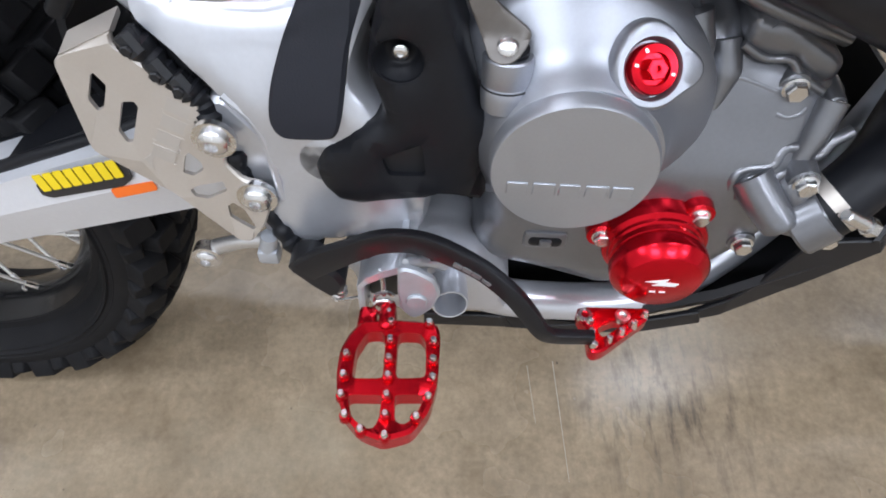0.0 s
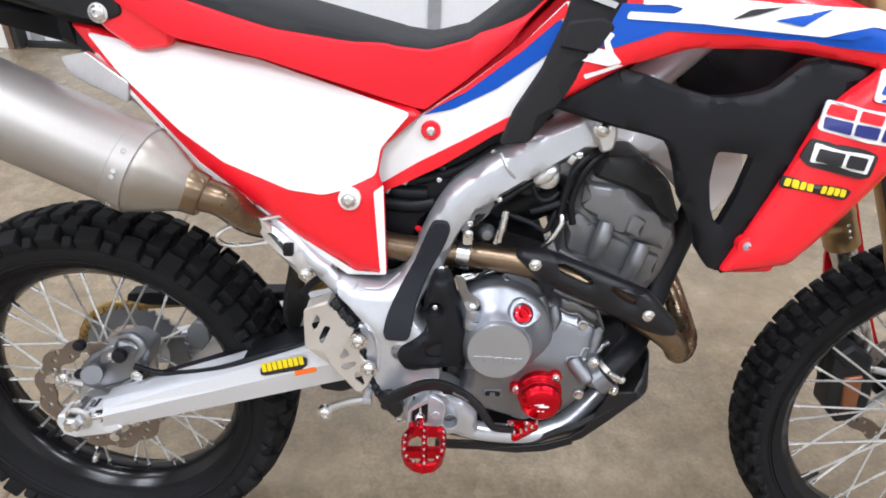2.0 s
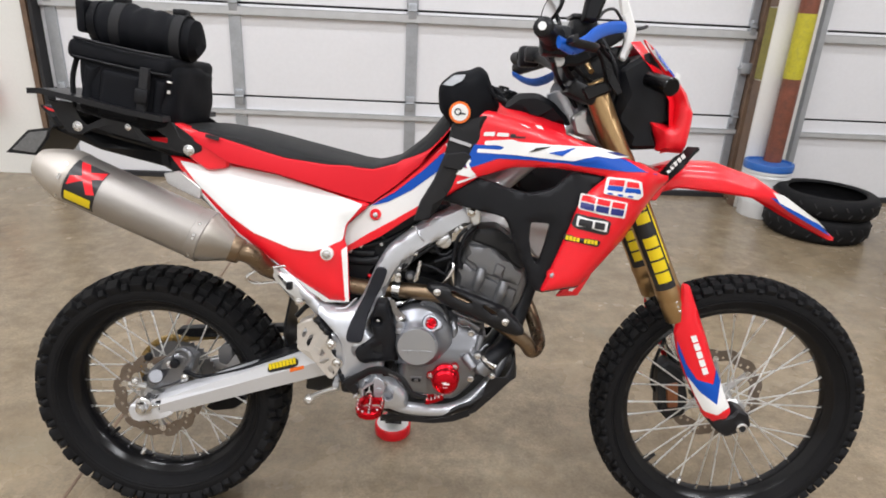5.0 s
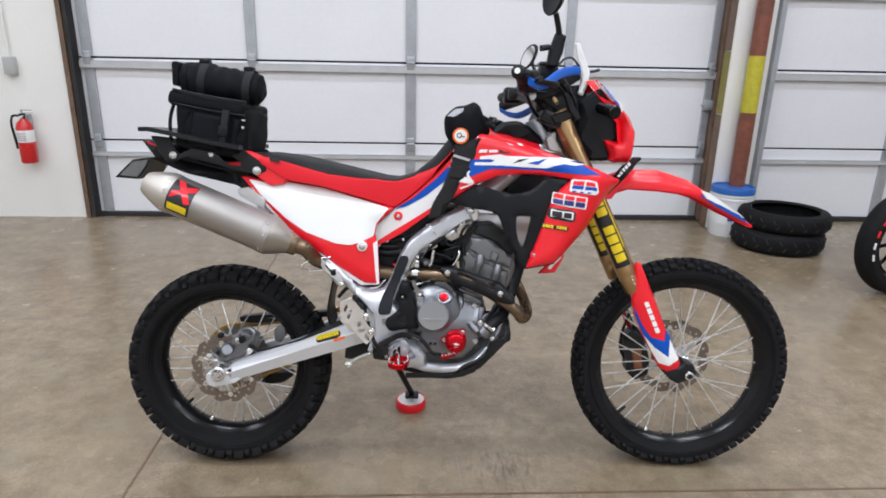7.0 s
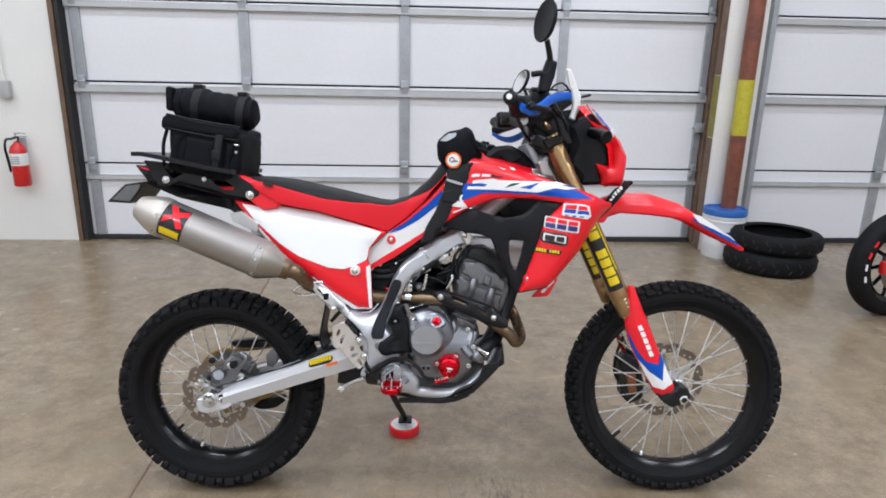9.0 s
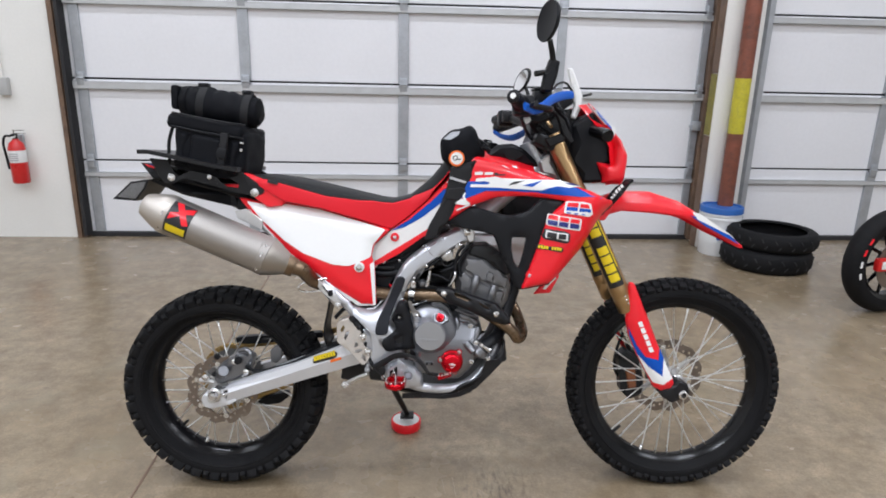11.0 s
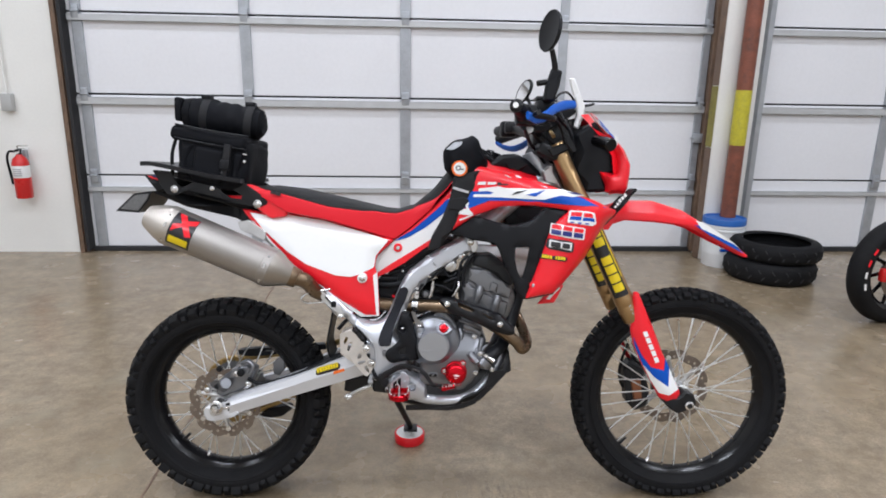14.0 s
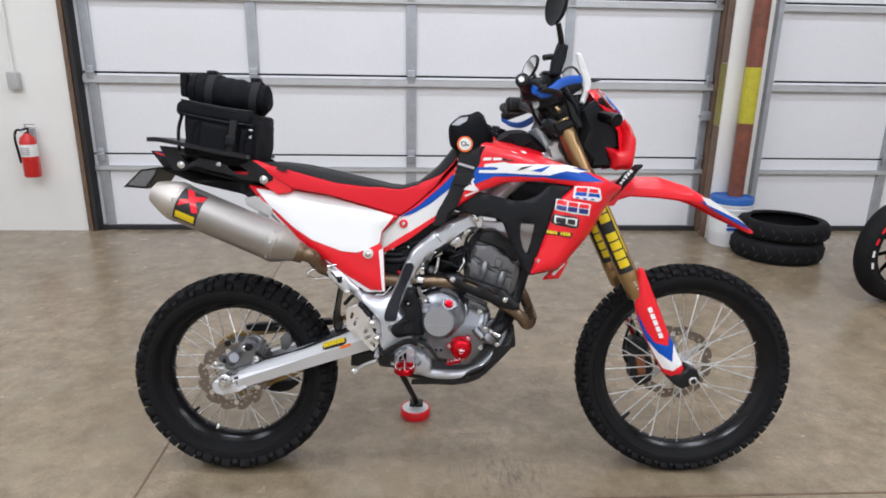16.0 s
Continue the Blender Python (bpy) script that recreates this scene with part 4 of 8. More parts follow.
# ---- frame ----
spar_line = [(0.748, 0.852), (0.676, 0.818), (0.628, 0.785), (0.588, 0.753), (0.571, 0.734), (0.551, 0.699), (0.537, 0.664), (0.522, 0.628), (0.509, 0.605), (0.493, 0.598), (0.464, 0.598), (0.420, 0.610), (0.421, 0.583), (0.457, 0.552), (0.477, 0.528), (0.481, 0.480), (0.464, 0.445), (0.486, 0.418), (0.530, 0.437), (0.574, 0.444), (0.580, 0.472), (0.569, 0.532), (0.553, 0.542), (0.537, 0.562), (0.547, 0.587), (0.570, 0.622), (0.586, 0.668), (0.599, 0.694), (0.632, 0.724), (0.689, 0.764), (0.772, 0.812), (0.764, 0.837)]
spar_crown = pillow(spar_line, 0.0, 0.010, 0.010)


def spar_surf(x, z):
    return spar_y(x, z) + 0.012 + spar_crown(x, z)


spar = part("frame_spar", panel(spar_line, spar_surf, 0.045, r=0.01, grid=0.01, bev=0.004), M_FRAME, bike, "silver-painted steel frame spar")
part("frame_spar", mirrored(panel(spar_line, spar_surf, 0.045, r=0.01, grid=0.02, bev=0.004)), M_FRAME, bike, "silver-painted steel frame spar")
pad_line = [(0.556, 0.701), (0.573, 0.701), (0.579, 0.692), (0.577, 0.681), (0.568, 0.656), (0.558, 0.636), (0.548, 0.612), (0.537, 0.580), (0.534, 0.557), (0.531, 0.539), (0.526, 0.532), (0.498, 0.531), (0.493, 0.542), (0.496, 0.561), (0.504, 0.583), (0.518, 0.611), (0.530, 0.635), (0.543, 0.671), (0.551, 0.692)]
part("grip_pad", panel(pad_line, raised(spar_y, 0.0065), 0.009, r=0.008, grid=0.01, bev=0.002), M_PAD, spar, "black textured grip pad")
part("weld_seam", tube([(0.638, -0.126, 0.796), (0.649, -0.132, 0.776), (0.666, -0.124, 0.757)], 0.0022, steps=6), M_FRAME, spar)
part("frame_head_lug", panel([(0.745, 0.852), (0.773, 0.856), (0.783, 0.834), (0.781, 0.811), (0.766, 0.805)], -0.135, 0.05, r=0.005, grid=0.03, bev=0.003), M_ALU, bike)
q = [(0.761, -0.140, 0.838)][0]
bolt(*q, 0.008, bike, label="")
both("subframe_tube", tube([(0.147, -0.090, 0.843), (0.251, -0.110, 0.761), (0.337, -0.120, 0.681), (0.440, -0.130, 0.573), (0.484, -0.130, 0.525)], [0.011, 0.012, 0.013, 0.014, 0.014]), M_FRAME, bike, "silver subframe tube")
both("subframe_rail", tube([(-0.117, -0.050, 0.991), (0.038, -0.060, 0.942), (0.209, -0.060, 0.884), (0.416, -0.060, 0.826), (0.590, -0.060, 0.794)], 0.012), M_BLACK, bike)
both("subframe_lower_tube", tube([(0.337, -0.120, 0.674), (0.355, -0.125, 0.662), (0.390, -0.135, 0.630), (0.410, -0.135, 0.616)], 0.012), M_FRAME, bike)
pb = [(0.308, 0.692), (0.318, 0.697), (0.333, 0.683), (0.382, 0.645), (0.391, 0.620), (0.383, 0.599), (0.371, 0.607), (0.325, 0.659)]
bracket = part("passenger_bracket", panel(pb, pillow(pb, -0.142, 0.005, 0.008), 0.016, [[(0.330, 0.672), (0.339, 0.671), (0.366, 0.640), (0.358, 0.637)]], r=0.005, grid=0.012, bev=0.002, hole_r=0.003), M_ALU, bike, "cast alloy passenger peg bracket")
bolt(0.381, -0.148, 0.612, 0.007, bracket)
part("hose_clip", box(0.352, 0.366, -0.152, -0.135, 0.640, 0.658, 0.003), M_BLACK, bracket)
part("grab_loop", tube([(0.359, -0.130, 0.694), (0.292, -0.150, 0.683), (0.268, -0.160, 0.668), (0.285, -0.150, 0.652), (0.355, -0.130, 0.657)], 0.0035, steps=8), M_STEEL, bike, "steel wire luggage loop")
both("frame_head_tube", tube([(0.745, -0.125, 0.845), (0.82, -0.10, 0.90), (0.90, -0.06, 0.965), (0.97, -0.03, 1.03)], [0.022, 0.024, 0.025, 0.026], steps=18), M_FRAME, bike, "silver upper frame tube")
res_line = [(0.781, 0.816), (0.888, 0.811), (0.990, 0.807), (1.002, 0.746), (0.971, 0.691), (0.928, 0.712), (0.871, 0.766), (0.788, 0.780)]
part("coolant_reservoir", panel(res_line, -0.03, 0.05, r=0.01, grid=0.03, bev=0.006), M_WHITE, bike, "white plastic coolant reservoir")
# lower cradle
both("cradle_tube", tube([(0.545, -0.15, 0.425), (0.575, -0.155, 0.395), (0.61, -0.158, 0.375), (0.66, -0.158, 0.365), (0.74, -0.15, 0.366), (0.80, -0.125, 0.395), (0.850, -0.100, 0.46), (0.888, -0.075, 0.57), (0.925, -0.055, 0.68)], [0.0145, 0.0145, 0.0145, 0.0145, 0.0145, 0.014, 0.013, 0.012, 0.011], steps=18), M_FRAME, bike, "silver lower frame tube")
tray = []
for x, zb, ys, zs in ((0.54, 0.345, 0.14, 0.358), (0.60, 0.336, 0.15, 0.350), (0.66, 0.333, 0.165, 0.350), (0.72, 0.337, 0.168, 0.355), (0.755, 0.343, 0.1665, 0.376), (0.787, 0.354, 0.1655, 0.390), (0.83, 0.388, 0.1655, 0.425), (0.865, 0.430, 0.1645, 0.452), (0.884, 0.452, 0.145, 0.462), (0.891, 0.458, 0.12, 0.466)):
    half = [(ys, zs), (ys * 0.985, zb + (zs - zb) * 0.75), (ys * 0.9, zb + (zs - zb) * 0.2), (ys * 0.72, zb), (0.0, zb - 0.002)]
    outer = [(x, -y, z) for y, z in half] + [(x, y, z) for y, z in reversed(half[:-1])]
    inner = [(x - 0.001, y * 0.975, z + 0.006) for _, y, z in reversed(outer)]
    tray.append(outer + inner)
both("skid_edge", panel([(0.575, 0.350), (0.575, 0.334), (0.642, 0.336), (0.700, 0.334), (0.745, 0.341), (0.785, 0.358), (0.780, 0.372), (0.740, 0.355), (0.700, 0.347), (0.636, 0.352)], -0.1665, 0.004, r=0.002, grid=0.03, bev=0.001), M_SATIN, bike)
part("skid_plate", loft(tray, ring=True), M_SATIN, bike, "black aluminium skid plate")

part("weld_bead", tube([(0.467, -0.163, 0.549), (0.479, -0.165, 0.537), (0.485, -0.166, 0.521), (0.487, -0.167, 0.499), (0.488, -0.168, 0.475)], [0.003, 0.0032, 0.0026, 0.003, 0.0028], steps=8), M_FRAME, bike)
part("weld_bead", tube([(0.468, -0.170, 0.609), (0.492, -0.172, 0.613), (0.515, -0.172, 0.636)], 0.002, steps=6), M_FRAME, bike)
both("skid_wing", panel([(0.774, 0.356), (0.797, 0.368), (0.835, 0.408), (0.872, 0.450), (0.8675, 0.461), (0.827, 0.456), (0.822, 0.447), (0.810, 0.412), (0.796, 0.386), (0.774, 0.368)], -0.165, 0.004, r=0.002, grid=0.03, bev=0.001), M_SATIN, bike, "black raised side of the skid plate")
nose = [(-0.1655, 0.8705, 0.450, 0.4615), (-0.150, 0.8835, 0.451, 0.476), (-0.141, 0.8885, 0.453, 0.500), (-0.128, 0.8905, 0.454, 0.509), (-0.060, 0.8920, 0.455, 0.511)]
nose += [(-y, x, a, b) for y, x, a, b in reversed(nose)]
part("skid_nose", loft([[(x, y, a), (x - 0.007, y, b), (x - 0.011, y, b), (x - 0.004, y, a)] for y, x, a, b in nose], ring=True), M_SATIN, bike, "black upright front of the skid plate", smooth=False)

# ---- engine ----
case_line = [(0.614, 0.414), (0.605, 0.440), (0.614, 0.462), (0.610, 0.523), (0.611, 0.575), (0.619, 0.600), (0.636, 0.616), (0.649, 0.611), (0.669, 0.622), (0.689, 0.621), (0.712, 0.601), (0.722, 0.579), (0.734, 0.587), (0.766, 0.572), (0.791, 0.566), (0.802, 0.555), (0.813, 0.546), (0.811, 0.534), (0.799, 0.524), (0.799, 0.506), (0.799, 0.463), (0.789, 0.441), (0.771, 0.417), (0.745, 0.394), (0.699, 0.389), (0.654, 0.404)]
case_crown = pillow(case_line, 0.0, 0.010, 0.014)


def case_surf(x, z):
    return case_y(x, z) + 0.010 + case_crown(x, z)


engine = part("engine_case", panel(case_line, case_surf, 0.2, r=0.01, grid=0.012, bev=0.004), M_CASE, bike, "grey cast engine case")
part("engine_case_left", mirrored(panel(case_line, -0.13, 0.12, r=0.012, grid=0.03, bev=0.004)), M_CASE, bike)
CL = (0.6545, 0.537)
part("clutch_cover", lathe([(0, -0.03), (0.078, -0.03), (0.078, 0.001), (0.0772, 0.004), (0.075, 0.007), (0.069, 0.0125), (0.060, 0.0195), (0.053, 0.0265), (0.0488, 0.034), (0.0464, 0.040), (0.0452, 0.042), (0, 0.042)], facing(0.656, -0.145, 0.536), 72), M_COVER, engine, "silver cast clutch cover")
part("clutch_cover_disc", lathe([(0.040, -0.01), (0.0437, -0.01), (0.0437, 0.0085), (0.0425, 0.0105), (0, 0.0105)], facing(CL[0], -0.187, CL[1]), 72), M_FACE, engine, "flat grey round face")
for k, w in enumerate((0.011, 0.012, 0.011, 0.012, 0.011)):
    x0, z0 = CL[0] - 0.0335 + 0.0138 * k, CL[1] - 0.0165
    part("embossed_bar", box(x0, x0 + w, -0.1983, -0.197, z0, z0 + 0.0085, 0.0004, 1), M_FACE, engine, "plain raised bar on the cover")
fb_m = facing(0.6845, -0.1775, 0.588, -36, 14)
boss = lathe([(0.0, -0.04), (0.024, -0.04), (0.0198, -0.005), (0.0188, -0.002), (0.0176, -0.001), (0.0150, -0.001), (0.0140, -0.0025), (0.0132, -0.006), (0, -0.006)], Matrix(), 48)
for v in boss.verts:
    a = math.atan2(v.co.y, v.co.x)
    k = 1 + (0.42 * max(0.0, math.cos(a + 0.1)) ** 10 + 0.18 * max(0.0, math.cos(a - 1.6)) ** 4) * (v.co.xy.length > 0.0155)
    v.co.x *= k
    v.co.y *= k
boss.transform(fb_m)
part("filler_boss", boss, M_COVER, engine)
cap = part("oil_filler_cap", lathe([(0, -0.008), (0.0122, -0.008), (0.0122, -0.001), (0.0115, 0.0006), (0.0078, 0.0008), (0.0074, -0.0014), (0, -0.0014)], fb_m, 44), M_REDANO, engine, "red anodised oil filler cap")
part("cap_hex", lathe([(0, -0.003), (0.0055, -0.003), (0.0055, 0.003), (0.0049, 0.0036), (0.0019, 0.0036), (0.0017, 0.0015), (0, 0.0015)], fb_m, 6), M_REDANO, cap)
for t in (25, 75, 250):
    part("white_tick", box(-0.0007, 0.0007, 0.0086, 0.0106, 0.0007, 0.001, m=fb_m @ Matrix.Rotation(radians(t), 4, "Z")), M_WHITE, cap)
part("cover_bridge", loft([[(xx, -0.132, 0.612 - d), (xx, -0.143, 0.611 - d), (xx, -0.152, 0.605 - d), (xx, -0.159, 0.597 - d * 0.6), (xx, -0.168, 0.582), (xx, -0.172, 0.56)] for xx, d in ((0.632, 0.004), (0.640, 0.0), (0.648, 0.0), (0.656, 0.001), (0.664, 0.003))]), M_COVER, engine)
post_m = Matrix.Translation((0.6165, -0.1685, 0.590)) @ Matrix.Rotation(radians(-10), 4, "X")
part("clutch_arm_post", lathe([(0, -0.036), (0.006, -0.036), (0.0118, -0.031), (0.0126, -0.024), (0.0126, -0.0185), (0.0122, -0.0178), (0.0122, -0.0172), (0.0126, -0.0165), (0.0126, -0.0045), (0.0118, -0.0035), (0, -0.0035)], post_m, 40), M_COVER, engine, "turned steel post")
part("post_groove", lathe([(0.0119, -0.0192), (0.0130, -0.0192), (0.0130, -0.0184), (0.0119, -0.0184)], post_m, 40, closed=True), M_DARKENG, engine)
part("post_seal", lathe([(0, -0.005), (0.0098, -0.005), (0.0098, -0.001), (0, -0.001)], Matrix.Translation((0.6165, -0.1685, 0.591)), 28), M_BLACK, engine)
arm_line = [(0.6045, 0.5930), (0.6075, 0.5895), (0.6135, 0.5880), (0.6200, 0.5900), (0.6248, 0.5950), (0.6262, 0.5995), (0.6075, 0.6135), (0.6000, 0.6340), (0.5880, 0.6340), (0.5955, 0.6125)]
part("clutch_arm", panel(arm_line, lambda x, z: -0.172 - 1.1 * max(0.0, 0.597 - z) + 0.15 * max(0.0, z - 0.597), 0.0028, r=0.004, grid=0.004, bev=0.0006), M_ARM, engine, "steel clutch release arm")
part("arm_bolt", lathe([(0, -0.003), (0.0052, -0.003), (0.0050, 0.0008), (0.0034, 0.0022), (0, 0.0026)], facing(0.6150, -0.1755, 0.5950, -48), 20), M_STEEL, engine)
part("clutch_cable", tube([(0.602, -0.13, 0.613), (0.63, -0.128, 0.622), (0.67, -0.13, 0.64), (0.70, -0.12, 0.66)], 0.0022, steps=8), M_STEEL, bike)
part("cable_clevis", tube([(0.594, -0.125, 0.612), (0.612, -0.122, 0.616), (0.618, -0.132, 0.618), (0.600, -0.138, 0.614)], 0.0018, steps=6), M_STEEL, bike)
# red oil filter cover
RF = (0.722, 0.4545)
filt = part("oil_filter_cover", lathe([(0, -0.05), (0.033, -0.05), (0.033, -0.008), (0.0324, -0.006), (0.0295, -0.004), (0.029, -0.002), (0.0276, -0.001), (0.0276, 0.002), (0.029, 0.003), (0.029, 0.004), (0.0276, 0.005), (0.0276, 0.007), (0.030, 0.008), (0.030, 0.0150), (0.0292, 0.0162), (0.0238, 0.0222), (0.0234, 0.0225), (0, 0.0225)], facing(RF[0], -0.180, RF[1]), 56), M_REDANO, engine, "red anodised oil filter cover with a turned step")
part("white_mark", panel([(RF[0] - 0.010, RF[1] + 0.0005), (RF[0] + 0.004, RF[1] + 0.004), (RF[0] + 0.002, RF[1] + 0.001), (RF[0] + 0.011, RF[1] + 0.0), (RF[0] + 0.009, RF[1] - 0.003), (RF[0] - 0.005, RF[1] - 0.003), (RF[0] - 0.001, RF[1] - 0.0005)], -0.2028, 0.0006, r=0, grid=0.05, bev=0), M_WHITE, filt)
for k in (-1, 1):
    part("white_bar", box(RF[0] + 0.003 * k - 0.0018, RF[0] + 0.003 * k + 0.0018, -0.2028, -0.202, RF[1] - 0.010, RF[1] - 0.0085), M_WHITE, filt)
for a in (52, 175, 285):
    x, z = RF[0] + 0.0335 * math.cos(radians(a)), RF[1] + 0.0335 * math.sin(radians(a))
    part("filter_lug", lathe([(0, -0.03), (0.0105, -0.03), (0.0095, 0.0), (0, 0.0)], facing(x, -0.170, z), 20), M_REDANO, filt)
    bolt(x, -0.171, z, 0.0055, filt, M_STEEL, hexed=True)
part("timing_window", box(0.643, 0.667, -0.1665, -0.15, 0.4375, 0.4485, 0.0035), M_BLACK, engine)
part("window_lip", box(0.640, 0.670, -0.1655, -0.15, 0.4345, 0.4515, 0.004), M_CASE, engine)
part("window_plug", box(0.651, 0.659, -0.1685, -0.15, 0.440, 0.446, 0.001), M_CASE, engine)
plate_top = [(0.651, 0.608), (0.658, 0.621), (0.668, 0.624), (0.688, 0.622), (0.709, 0.605), (0.724, 0.580), (0.722, 0.571), (0.712, 0.576), (0.706, 0.589), (0.689, 0.601), (0.669, 0.606), (0.657, 0.603)]
part("engine_mount_plate", panel(plate_top, -0.124, 0.006, r=0.006, grid=0.02, bev=0.0015), M_CASE, engine, "grey engine mount plate")
for q, r, d in (((0.662, -0.130, 0.607), 0.006, 0.012), ((0.7772, -0.138, 0.5530), 0.0062, 0.012), ((0.7934, -0.168, 0.5100), 0.0062, 0.02), ((0.7806, -0.165, 0.4513), 0.0060, 0.02), ((0.8013, -0.143, 0.5451), 0.0046, 0.02), ((0.8300, -0.166, 0.4620), 0.0056, 0.01)):
    if d:
        part("bolt_boss", lathe([(0, -0.03), (r * 1.9, -0.03), (r * 1.5, -0.004), (r * 1.4, -0.001), (0, -0.001)], facing(*q), 20), M_CASE, engine)
    bolt(q[0], q[1] - 0.001, q[2], r, engine, hexed=True)
ridges = (
    ([(0.7571, -0.162, 0.4968), (0.7568, -0.162, 0.5048), (0.7606, -0.1598, 0.509), (0.7761, -0.1583, 0.5118), (0.7793, -0.1551, 0.5178), (0.783, -0.1529, 0.5218), (0.7939, -0.1522, 0.5231), (0.801, -0.1478, 0.5312), (0.8036, -0.1457, 0.535)], 0.0032),
    ([(0.764, -0.163, 0.49), (0.7627, -0.163, 0.4996), (0.7665, -0.163, 0.5054), (0.7778, -0.162, 0.5059), (0.7836, -0.161, 0.5086), (0.7871, -0.160, 0.5108)], 0.0030),
    ([(0.7981, -0.1552, 0.5176), (0.8029, -0.154, 0.5198), (0.8074, -0.1507, 0.5258), (0.8168, -0.1477, 0.5314)], 0.0032),
    ([(0.7457, -0.1349, 0.5549), (0.7573, -0.1364, 0.5521), (0.7692, -0.1384, 0.5484)], 0.0026),
    ([(0.7711, -0.144, 0.5382), (0.7778, -0.1448, 0.5366), (0.7844, -0.1436, 0.5389), (0.7867, -0.142, 0.5418)], 0.0026),
    ([(0.7424, -0.1330, 0.5742), (0.7563, -0.1340, 0.5671), (0.7701, -0.1345, 0.5669), (0.7785, -0.137, 0.5589), (0.7932, -0.139, 0.5510)], 0.0022),
    ([(0.732, -0.126, 0.601), (0.749, -0.130, 0.595), (0.774, -0.130, 0.586), (0.800, -0.124, 0.575)], 0.0040))
for pts, r in ridges:
    part("case_ridge", tube([(x, y + 0.0022, z) for x, y, z in pts], r * 1.2, steps=12), M_CASE, engine)
relief = [(0.7424, 0.5742), (0.7563, 0.5671), (0.7701, 0.5669), (0.7785, 0.5589), (0.7932, 0.5510), (0.8009, 0.5559), (0.8013, 0.5651), (0.7941, 0.5726), (0.7784, 0.5810), (0.7626, 0.5900), (0.7414, 0.5920)]
part("case_relief", panel(relief, pillow(relief, -0.130, 0.004, 0.008), 0.03, r=0.005, grid=0.003, bev=0.002), M_CASE, engine)
part("case_boss", tube([(0.735, -0.124, 0.573), (0.738, -0.132, 0.557), (0.7358, -0.142, 0.5381)], [0.0085, 0.0095, 0.0025], steps=18), M_CASE, engine)
part("case_boss", tube([(0.712, -0.128, 0.590), (0.718, -0.134, 0.574), (0.724, -0.140, 0.556)], [0.010, 0.009, 0.004], steps=16), M_CASE, engine)
part("case_boss", tube([(0.800, -0.140, 0.548), (0.796, -0.148, 0.530), (0.790, -0.156, 0.510)], [0.009, 0.008, 0.005], steps=16), M_CASE, engine)
bolt(0.7165, -0.132, 0.582, 0.0062, engine, hexed=True)
pump_line = [(0.7789, 0.5042), (0.7837, 0.5115), (0.7909, 0.5165), (0.8030, 0.5100), (0.8141, 0.4949), (0.8252, 0.4806), (0.8278, 0.4636), (0.8146, 0.4579), (0.7953, 0.4619), (0.7863, 0.4667)]
pump = part("water_pump", panel(pump_line, pillow(pump_line, -0.160, 0.014, 0.012), 0.05, r=0.006, grid=0.006, bev=0.003), M_CASE, engine, "cast water pump housing")
part("pump_boss", tube([(0.767, -0.158, 0.505), (0.774, -0.166, 0.497), (0.786, -0.178, 0.486), (0.788, -0.180, 0.484)], [0.0125, 0.0120, 0.0105, 0.0085], per=3, steps=18), M_CASE, pump)
part("pump_spout", rod((0.800, -0.168, 0.476), (0.8155, -0.1678, 0.4925), 0.0215, 0.0205, 28, 0.002), M_CASE, pump)
hose = [Vector(p) for p in ((0.806, -0.170, 0.482), (0.8197, -0.166, 0.4976), (0.8411, -0.150, 0.5144), (0.867, -0.115, 0.532), (0.90, -0.075, 0.62), (0.93, -0.06, 0.72))]
part("coolant_hose", tube(hose, 0.0188, steps=22), M_BLACK, bike, "thick black coolant hose")
clampp = part("hose_clamp", tube([hose[0].lerp(hose[1], 0.72), hose[0].lerp(hose[1], 0.90), hose[0].lerp(hose[1], 1.08)], 0.0196, per=2, steps=28), M_PLATE, bike, "steel hose clamp")
q0, q1 = (0.812, -0.187, 0.5065), (0.8287, -0.186, 0.4975)
part("clamp_screw", join(rod(q0, q1, 0.0042, 0.0042, 12, 0.001), lathe([(0, 0), (0.0058, 0), (0.0058, 0.006), (0, 0.006)], along(q1, Vector(q1) * 2 - Vector(q0)), 6)), M_STEEL, clampp)
# cylinder and head
cyl_line = [(0.731, 0.644), (0.737, 0.694), (0.748, 0.735), (0.763, 0.769), (0.777, 0.791), (0.821, 0.795), (0.861, 0.770), (0.891, 0.714), (0.903, 0.668), (0.890, 0.616), (0.867, 0.571), (0.788, 0.601)]
cyl = part("cylinder", panel(cyl_line, pillow(cyl_line, -0.09, 0.010, 0.02), 0.17, r=0.012, grid=0.014, bev=0.004), M_CYL, bike, "dark grey engine cylinder and head")
for p, y, d in (([(0.759, 0.758), (0.809, 0.754), (0.863, 0.719), (0.890, 0.693), (0.882, 0.663), (0.835, 0.677), (0.808, 0.687), (0.783, 0.701), (0.756, 0.721)], -0.106, 0.02), ([(0.736, 0.699), (0.753, 0.715), (0.781, 0.695), (0.824, 0.673), (0.879, 0.653), (0.873, 0.618), (0.850, 0.582), (0.787, 0.625), (0.744, 0.656)], -0.1035, 0.02), ([(0.823, 0.713), (0.830, 0.718), (0.848, 0.709), (0.844, 0.679), (0.819, 0.689)], -0.111, 0.012), ([(0.751, 0.648), (0.790, 0.649), (0.867, 0.607), (0.859, 0.585), (0.787, 0.620)], -0.108, 0.012)):
    part("head_facet", panel(p, pillow(p, y, 0.003, 0.006), d, r=0.005, grid=0.012, bev=0.003), M_CYL, cyl)
